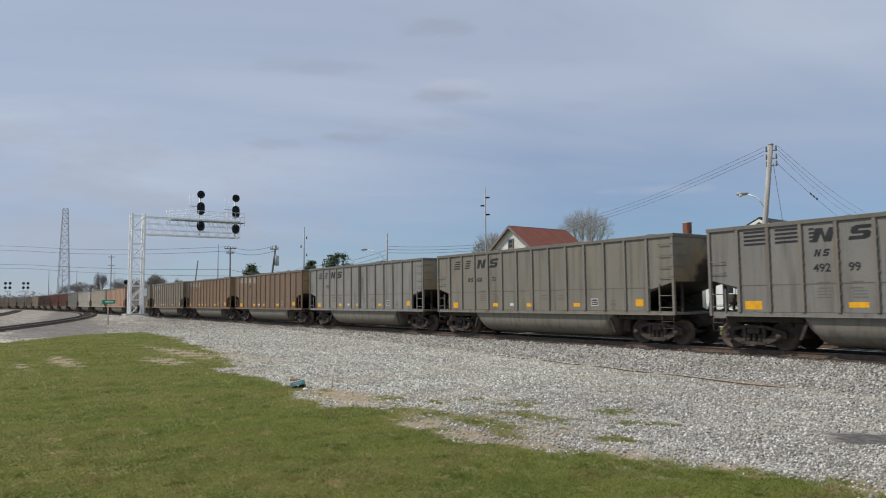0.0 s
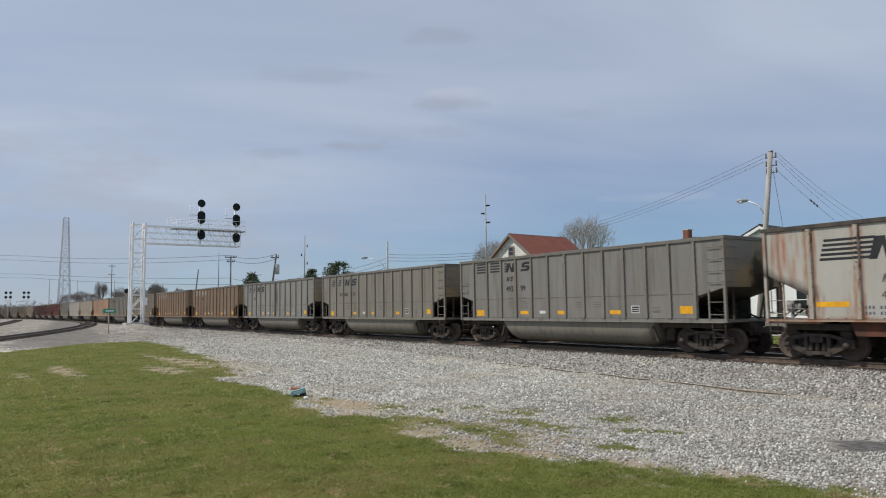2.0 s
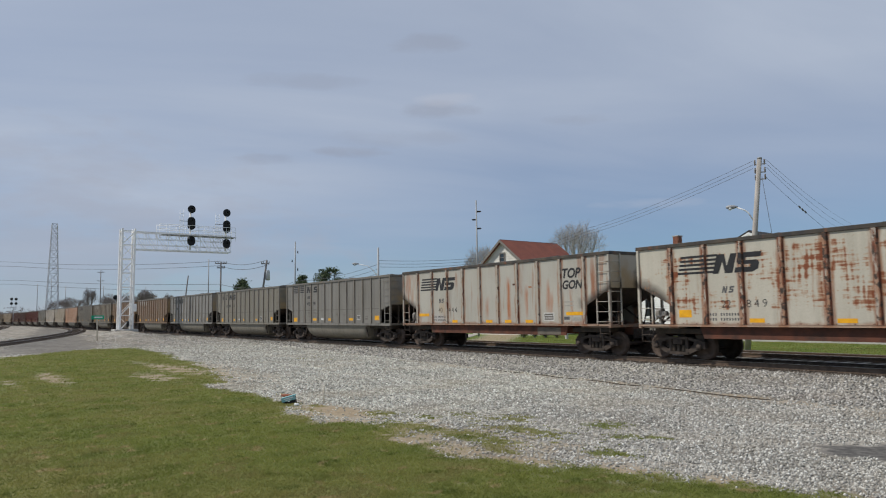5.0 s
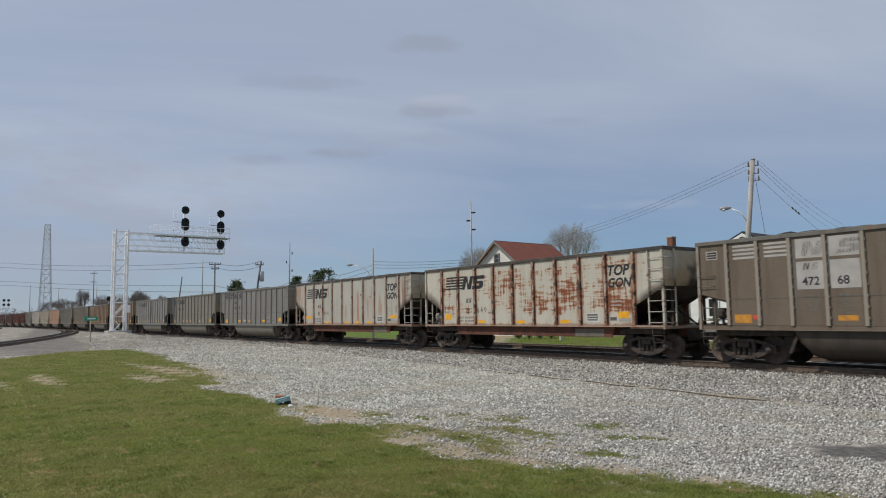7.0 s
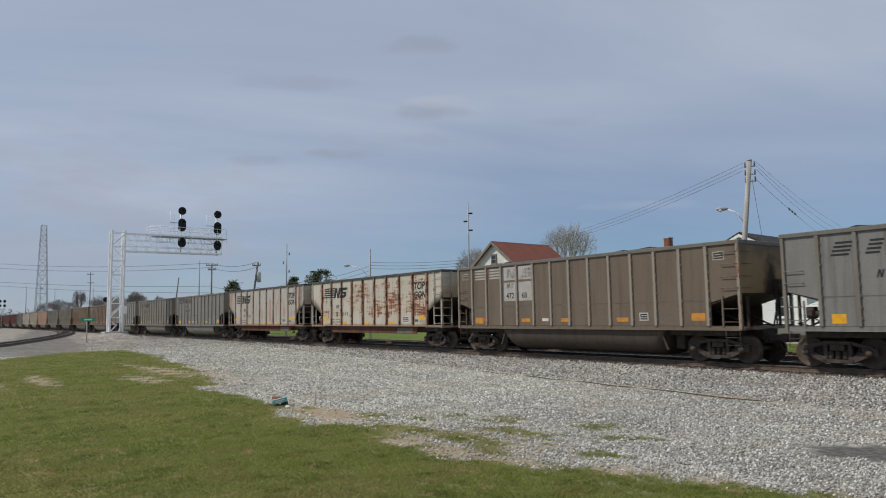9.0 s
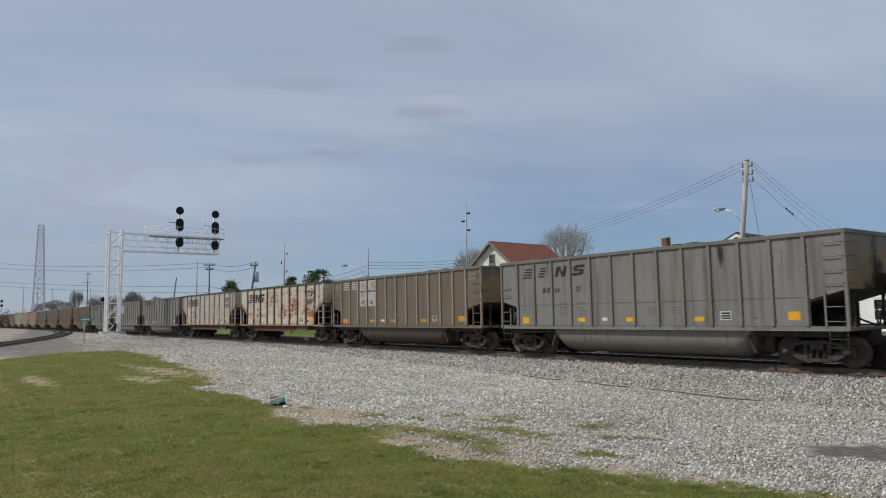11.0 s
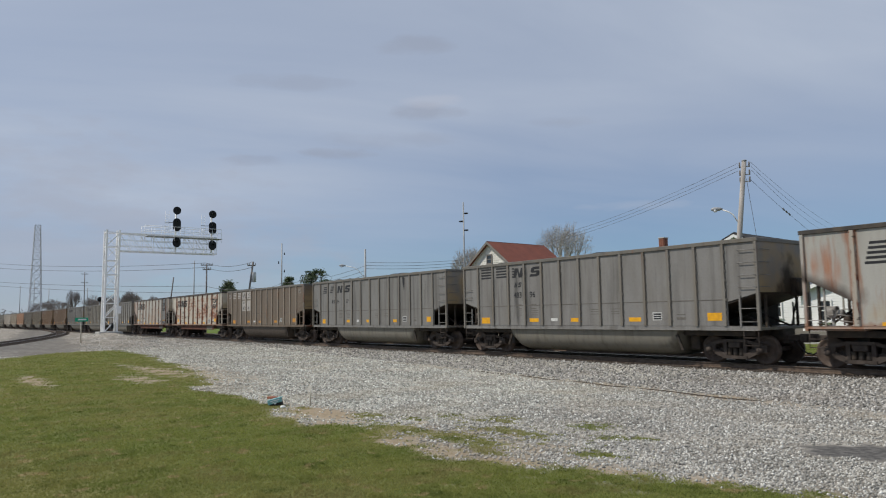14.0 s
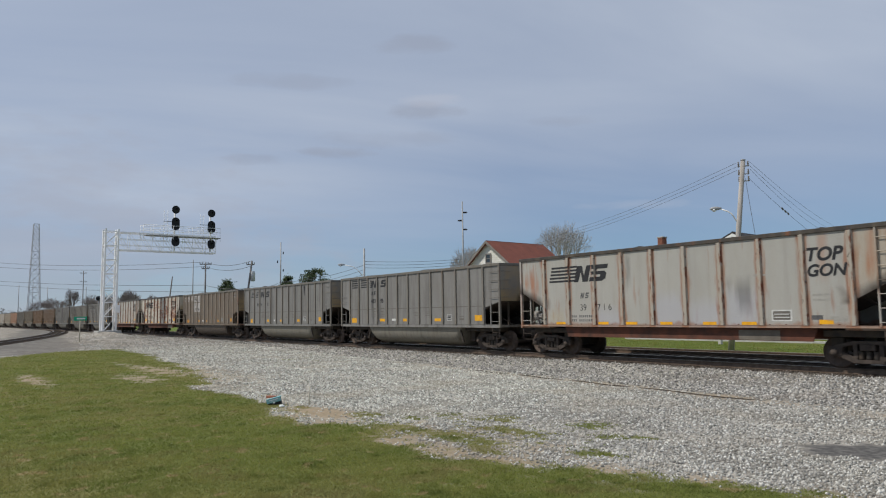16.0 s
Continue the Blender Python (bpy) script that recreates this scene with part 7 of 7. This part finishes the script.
def gable_house(name, label, m, w, length, eave, ridge, wall_mat, roof_mat, over=0.45, trim=TRIM_WHITE, low=-0.12, high=0.14):
    """A house with its gable wall at x = 0 facing -x, ridge along x, in its own space."""
    hs = thing(name, label, "house", m, group="houses beyond the tracks")
    hw = w / 2
    for x0, x1, y0, y1 in ((0, 0.2, -hw, hw), (length - 0.2, length, -hw, hw), (0.2, length - 0.2, -hw, -hw + 0.2), (0.2, length - 0.2, hw - 0.2, hw)):
        part("wall", Shape().box(x0, x1, y0, y1, -0.2, eave), wall_mat, hs)
    for x in (0.0, length - 0.2):
        part("gable_wall", Shape().add([(x, -hw, eave), (x, hw, eave), (x, 0, ridge), (x + 0.2, -hw, eave), (x + 0.2, hw, eave), (x + 0.2, 0, ridge)],
                                       [(0, 1, 2), (3, 5, 4), (0, 2, 5, 3), (1, 4, 5, 2), (0, 3, 4, 1)]), wall_mat, hs)
    k = (ridge - eave) / hw
    for s in (-1, 1):
        ey, ez = s * (hw + over), eave - over * k
        t = 0.14
        roof = part("roof", Shape().add([(-over, ey, ez), (length + over, ey, ez), (length + over, 0, ridge), (-over, 0, ridge),
                                  (-over, ey, ez + t), (length + over, ey, ez + t), (length + over, 0, ridge + t), (-over, 0, ridge + t)],
                                 [(0, 1, 2, 3), (4, 5, 6, 7), (0, 1, 5, 4), (1, 2, 6, 5), (2, 3, 7, 6), (3, 0, 4, 7)]), roof_mat, hs)
        n = int(math.hypot(hw + over, ridge - ez) / 0.24)
        for i in range(n):
            u0, u1 = i / n, (i + 1) / n + 0.004
            y0, z0, y1, z1 = ey * (1 - u0), ez + (ridge - ez) * u0 + t, ey * (1 - u1), ez + (ridge - ez) * u1 + t
            part("shingle_course", Shape().add([(-over, y0, z0 + 0.008), (length + over, y0, z0 + 0.008), (length + over, y1, z1 + 0.004), (-over, y1, z1 + 0.004), (-over, y0, z0), (length + over, y0, z0)],
                                               [(0, 1, 2, 3), (4, 5, 1, 0)]), roof_mat, roof)
        for x in (-over - 0.03, length + over + 0.03):
            part("bargeboard", Shape().add([(x - 0.02, ey, ez + low), (x - 0.02, ey, ez + high), (x - 0.02, 0, ridge + high), (x - 0.02, 0, ridge + low), (x + 0.02, ey, ez + low), (x + 0.02, ey, ez + high), (x + 0.02, 0, ridge + high), (x + 0.02, 0, ridge + low)],
                                           [(0, 1, 2, 3), (7, 6, 5, 4), (0, 4, 5, 1), (1, 5, 6, 2), (2, 6, 7, 3), (3, 7, 4, 0)]), trim, hs)
    return hs


def gable_boards(hs, w, eave, ridge, mat, pitch=0.17):
    hw, z = w / 2, eave
    while z < ridge - 0.1:
        y0, y1 = hw * (ridge - z) / (ridge - eave), hw * (ridge - min(z + pitch, ridge - 0.02)) / (ridge - eave)
        part("board", Shape().add([(-0.03, -y0, z), (-0.03, y0, z), (-0.008, y1, z + pitch), (-0.008, -y1, z + pitch), (0, -y0, z), (0, y0, z)], [(0, 1, 2, 3), (4, 5, 1, 0)]), mat, hs)
        z += pitch


RED_TURN = Matrix.Translation((-49.95, 42.08, 0)) @ Matrix.Rotation(radians(94.4), 4, "Z")
red = gable_house("red_roofed_house", "cream clapboard house with a red-brown shingle roof", RED_TURN, 8.64, 7.2, 5.23, 8.56, SIDING_OLD, ROOF_RED, 0.35, TRIM_GREY)
gable_boards(red, 8.64, 5.23, 8.56, SIDING_OLD, 0.21)
clapboards(red, (0, 4.32), (0, -4.32), 0.3, 5.23, SIDING_OLD, 0.21)
window(red, (-0.03, 0, 7.05), (0, -1), 0.60, 0.80, TRIM_GREY)
for y in (-2.2, 2.2):
    window(red, (-0.03, y, 2.3), (0, -1), 1.0, 1.6)

WHITE_TURN = Matrix.Translation((-29.0, 48.0, 0)) @ Matrix.Rotation(radians(96), 4, "Z")
white = gable_house("white_house", "white clapboard house with a dark shingle roof", WHITE_TURN, 9.0, 9.0, 5.3, 7.55, SIDING, ROOF_DARK, 0.3, TRIM_WHITE, -0.22, 0.0)
part("foundation", Shape().box(-0.12, 9.05, -4.6, 4.6, -0.2, 0.95, 0.02), TRIM_GREY, white, "grey block foundation")
clapboards(white, (0, 4.5), (0, -4.5), 0.95, 5.3, SIDING)
gable_boards(white, 9.0, 5.3, 7.55, SIDING)
for y in (-2.6, 0.0, 2.6):
    window(white, (-0.03, y, 2.2), (0, -1), 0.8, 1.4)
SECOND_TURN = Matrix.Translation((-39.3, 46.0, 0)) @ Matrix.Rotation(radians(90), 4, "Z")
second = gable_house("white_cottage", "small white clapboard cottage with a dark shingle roof", SECOND_TURN, 9.0, 8.0, 3.5, 6.0, SIDING, ROOF_DARK, 0.4)
part("foundation", Shape().box(-0.12, 8.05, -4.6, 4.6, -0.2, 0.95, 0.02), TRIM_GREY, second, "grey block foundation")
clapboards(second, (0, 4.5), (0, -4.5), 0.95, 3.5, SIDING)
gable_boards(second, 9.0, 3.5, 6.0, SIDING)
for y in (-2.6, 2.4):
    window(second, (-0.03, y, 2.2), (0, -1), 0.8, 1.4)

ANNEX_TURN = Matrix.Translation((-18.9, 46.5, 0)) @ Matrix.Rotation(radians(90), 4, "Z")
annex = gable_house("white_bungalow", "low white clapboard bungalow with a dark shingle roof", ANNEX_TURN, 9.6, 8.0, 3.1, 4.9, SIDING, ROOF_DARK, 0.4)
part("foundation", Shape().box(-0.12, 8.05, -4.9, 4.9, -0.2, 0.6, 0.02), TRIM_GREY, annex, "grey block foundation")
clapboards(annex, (0, 4.8), (0, -4.8), 0.6, 3.1, SIDING)
gable_boards(annex, 9.6, 3.1, 4.9, SIDING)
for y in (-3.2, 0.2, 3.3):
    window(annex, (-0.03, y, 1.9), (0, -1), 0.8, 1.3)


def chimney(cx, cy, half, top):
    c = thing("brick_chimney", "red brick chimney rising through the cottage roof", "chimney")
    part("stack", Shape().box(cx - half, cx + half, cy - half, cy + half, -0.2, top), MORTAR, c)
    n = 3
    brick = Shape().box(-half / n + 0.006, half / n - 0.006, -0.05, 0.05, -0.031, 0.031).mesh("brick")
    for row in range(26):
        z = top - 0.04 - 0.075 * row
        for ox, oy, a in ((0, -half, 0), (half, 0, 90), (-half, 0, 90)):
            for i in range(n):
                part("brick", brick, BRICK, c).matrix_basis = (Matrix.Translation((cx + ox, cy + oy, z)) @ Matrix.Rotation(radians(a), 4, "Z")
                                                               @ Matrix.Translation((-half + (2 * i + 1) * half / n, 0, 0)))
    part("cap", Shape().box(cx - half - 0.07, cx + half + 0.07, cy - half - 0.07, cy + half + 0.07, top, top + 0.08, 0.01), CONCRETE, c)


chimney(-35.3, 48.0, 0.225, 7.85)
solo("sidewalk", Shape().box(-34, 20, 41.4, 42.2, -0.05, 0.10), CONCRETE, "pale concrete sidewalk across the far lawn", "sidewalk", kind="structure")
solo("driveway", Shape().add([(x, y, z) for z in (-0.1, 0.05) for x, y in ((-43.3, 32.0), (-46.6, 32.0), (-55.6, 41.0), (-52.3, 41.0))], [(3, 2, 1, 0), (4, 5, 6, 7), (0, 1, 5, 4), (1, 2, 6, 5), (2, 3, 7, 6), (3, 0, 4, 7)]), MORTAR, "pale concrete driveway in front of the red-roofed house", "driveway", kind="structure")
for x in (-24.2, -38.0):
    solo("low_post", Shape().box(x - 0.1, x + 0.1, 37.9, 38.1, -0.1, 0.75, 0.02), CONCRETE, "short pale post in the far lawn", "post", group="posts in the far lawn")


# ---- trees ----
def bare_tree(x, y, height, wide, seed, thin=0.012, levels=6, label="bare deciduous tree with fine grey twigs"):
    """A trunk that forks again and again, each limb with side twigs, drawn out to the tree's height and spread."""
    r = random.Random(seed)
    t = thing("bare_tree", label, "tree", Matrix.Translation((x, y, 0)), group="bare trees")
    limbs = []

    def grow(p, d, length, rad, level):
        bend = Vector((r.gauss(0, 1), r.gauss(0, 1), r.gauss(0.3, 0.6))) * length * 0.06
        m, q = p + d * length * 0.5 + bend, p + d * length
        limbs.append((level, [p, m, q], rad, max(thin * 0.4, rad * 0.68)))
        if level == levels:
            return
        spin = r.uniform(0, 6.28)
        count = 4 if level < 2 else 3 if level < 4 else 2
        side = d.orthogonal().normalized()
        for k in range(count):
            a = spin + 6.28 * k / count + r.uniform(-0.4, 0.4)
            out = math.cos(a) * side + math.sin(a) * d.cross(side)
            lean = r.uniform(0.30, 0.62) if level else r.uniform(0.35, 0.8)
            e = (d * math.cos(lean) + out * math.sin(lean) + Vector((0, 0, 0.10))).normalized()
            grow(q if k else m.lerp(q, 0.7), e, length * r.uniform(0.68, 0.88), max(thin, rad * 0.62), level + 1)
        if level > 2:
            for _ in range(2):
                e = (d + Vector((r.gauss(0, 1), r.gauss(0, 1), r.gauss(0.2, 0.6))) * 0.6).normalized()
                limbs.append((levels, [m, m + e * length * 0.3, m + e * length * 0.55 + Vector((0, 0, 0.03))], thin, thin * 0.4))

    grow(Vector((0, 0, height * 0.16)), Vector((0, 0, 1)), height * 0.2, height * 0.018, 0)
    reach = sorted(math.hypot(pts[-1].x, pts[-1].y) for _, pts, _, _ in limbs)
    kx = wide / reach[int(len(reach) * 0.97)]
    kz = height / max(pts[-1].z for _, pts, _, _ in limbs)
    trunk, crown = Shape(), Shape()
    trunk.tube([(0, 0, -0.2), (0.03, 0, height * 0.08 * kz), (0, 0, height * 0.165 * kz)], [height * 0.024, height * 0.020, height * 0.018], 8)
    for level, pts, r0, r1 in limbs:
        pts = [Vector((p.x * kx, p.y * kx, p.z * kz)) for p in pts]
        (trunk if level < 3 else crown).tube(pts, [r0, (r0 + r1) / 2, r1], 6 if level < 3 else 3, caps=False)
    far = math.hypot(x, y) > 120
    part("trunk", trunk, FAR_BARK if far else BARK, t)
    part("crown", crown, FAR_BARK if far else BARK, t, "open crown of fine bare twigs")


def evergreen(x, y, height, wide, seed, label="dark green evergreen tree"):
    r = random.Random(seed)
    t = thing("evergreen_tree", label, "tree", Matrix.Translation((x, y, 0)), group="evergreen trees")
    part("trunk", Shape().tube([(0, 0, -0.2), (0, 0, height * 0.9)], [0.2, 0.05], 7), BARK, t)
    limbs, leaves = Shape(), Shape()
    for k in range(85):
        u = r.uniform(0.12, 1.0)
        z = height * u
        reach = wide * math.sqrt(max(0.02, 1 - ((u - 0.5) / 0.52) ** 2)) * r.uniform(0.55, 1.1)
        a = r.uniform(0, 6.28)
        end = Vector((math.cos(a) * reach, math.sin(a) * reach, z + r.uniform(-0.1, 0.35)))
        limbs.tube([(0, 0, z * 0.95), end], [0.04, 0.012], 4, caps=False)
        for _ in range(60):
            c = Vector((0, 0, z)).lerp(end, r.uniform(0.35, 1.05)) + Vector((r.gauss(0, 0.2), r.gauss(0, 0.2), r.gauss(0, 0.17)))
            for _ in range(2):
                p = [c + Vector((r.uniform(-1, 1), r.uniform(-1, 1), r.uniform(-0.7, 0.9))) * 0.15 for _ in range(3)]
                leaves.add(p, [(0, 1, 2)])
    part("branch_work", limbs, BARK, t)
    part("crown", leaves, NEEDLES, t, "ragged crown of dark needles")


bare_tree(-63.4, 65.3, 13.7, 4.2, 5, 0.0095, 7)
bare_tree(-71.3, 56.5, 10.8, 2.9, 2, 0.014, 7)
FAR_TREES = ((-166, 36.6, 8.9, 0.26), (-165, 41.5, 7.6, 0.26), (-250, 39.0, 12.3, 0.2), (-240, 44, 9.4, 0.4), (-255, 45.5, 10.6, 0.36), (-258, 52.0, 11.0, 0.34), (-252, 34.6, 9.2, 0.5), (-262, 32.0, 8.8, 0.5), (-265, 60.0, 11.0, 0.36), (-215, 48.0, 9.4, 0.36))
for k, (bx, by, bh, spread) in enumerate(FAR_TREES):
    bare_tree(bx, by, bh, bh * spread, 40 + k, 0.028, 6)
evergreen(-85.3, 41.9, 7.9, 2.9, 7)
evergreen(-86.5, 38.6, 6.9, 1.3, 8, "small pointed dark green evergreen tree")
evergreen(-90.0, 31.9, 6.5, 1.4, 9, "narrow dark green evergreen tree")


def shrub(x, y, height, wide, seed):
    """A low clump of stems and small leaves."""
    r = random.Random(seed)
    t = thing("shrub", "low dark green shrub beside the drive", "shrub", Matrix.Translation((x, y, 0)), group="shrubs beside the drive")
    stems, leaves = Shape(), Shape()
    for _ in range(14):
        a, e = r.uniform(0, 6.28), r.uniform(0.2, 1.0)
        end = Vector((math.cos(a) * wide * e, math.sin(a) * wide * e, height * r.uniform(0.6, 1.0)))
        stems.tube([(0, 0, -0.05), end], [0.02, 0.008], 4, caps=False)
        for _ in range(40):
            c = Vector((0, 0, 0.1)).lerp(end, r.uniform(0.3, 1.05)) + Vector((r.gauss(0, 0.1), r.gauss(0, 0.1), r.gauss(0, 0.08)))
            leaves.add([c + Vector((r.uniform(-1, 1), r.uniform(-1, 1), r.uniform(-1, 1))) * 0.07 for _ in range(3)], [(0, 1, 2)])
    part("stem_work", stems, BARK, t)
    part("crown", leaves, NEEDLES, t)


for k, (sx, sy) in enumerate(((-42.9, 38.2), (-42.0, 38.5), (-41.2, 38.9), (-40.3, 39.2))):
    shrub(sx, sy, 0.55 + 0.12 * (k % 2), 0.4, 70 + k)


def far_woods():
    """Low bare scrub and roofs of the town along the horizon."""
    r = np.random.RandomState(31)
    pts, fs = [], []
    clumps = []
    for _ in range(170):
        d, a = r.uniform(290, 520), radians(r.uniform(150, 184))
        clumps.append((d * math.cos(a), d * math.sin(a), r.uniform(4.5, 9.0), r.uniform(5, 10)))
    for cx, cy, hgt, wd in clumps:
        for _ in range(420):
            u = np.clip(r.normal(0, 0.42, 3), -1, 1)
            c = np.array((cx + u[0] * wd, cy + u[1] * wd, max(0.1, hgt * (0.5 + 0.42 * u[2]))))
            k = len(pts)
            pts += [tuple(c + r.uniform(-1, 1, 3) * (0.45, 0.45, 0.6)) for _ in range(3)]
            fs.append((k, k + 1, k + 2))
    sh = Shape().add(pts, fs)
    solo("far_woods", sh, TWIG_HAZE, "distant bare woodland along the horizon", "woods", kind="stuff")


far_woods()


# ---- what moves ----
def motions():
    times = [0.5 * i for i in range(33)]
    beats = [i / 15 for i in range(241)]
    for i, (car, sets) in CARS.items():
        rows = []
        for t in times:
            x, y, a = on_line(run_of_train(t) + PITCH * i + 7.4)
            rows.append((t, Matrix.Translation((x, y, RAIL_Z)) @ Matrix.Rotation(a, 4, "Z")))
        walk(car, rows)
        if i < -2:
            continue
        for w, at in sets:
            walk(w, [(t, Matrix.Translation((at, 0, 0.457)) @ Matrix.Rotation((run_of_train(t) - run_of_train(0)) / 0.457, 4, "Y")) for t in beats])


motions()
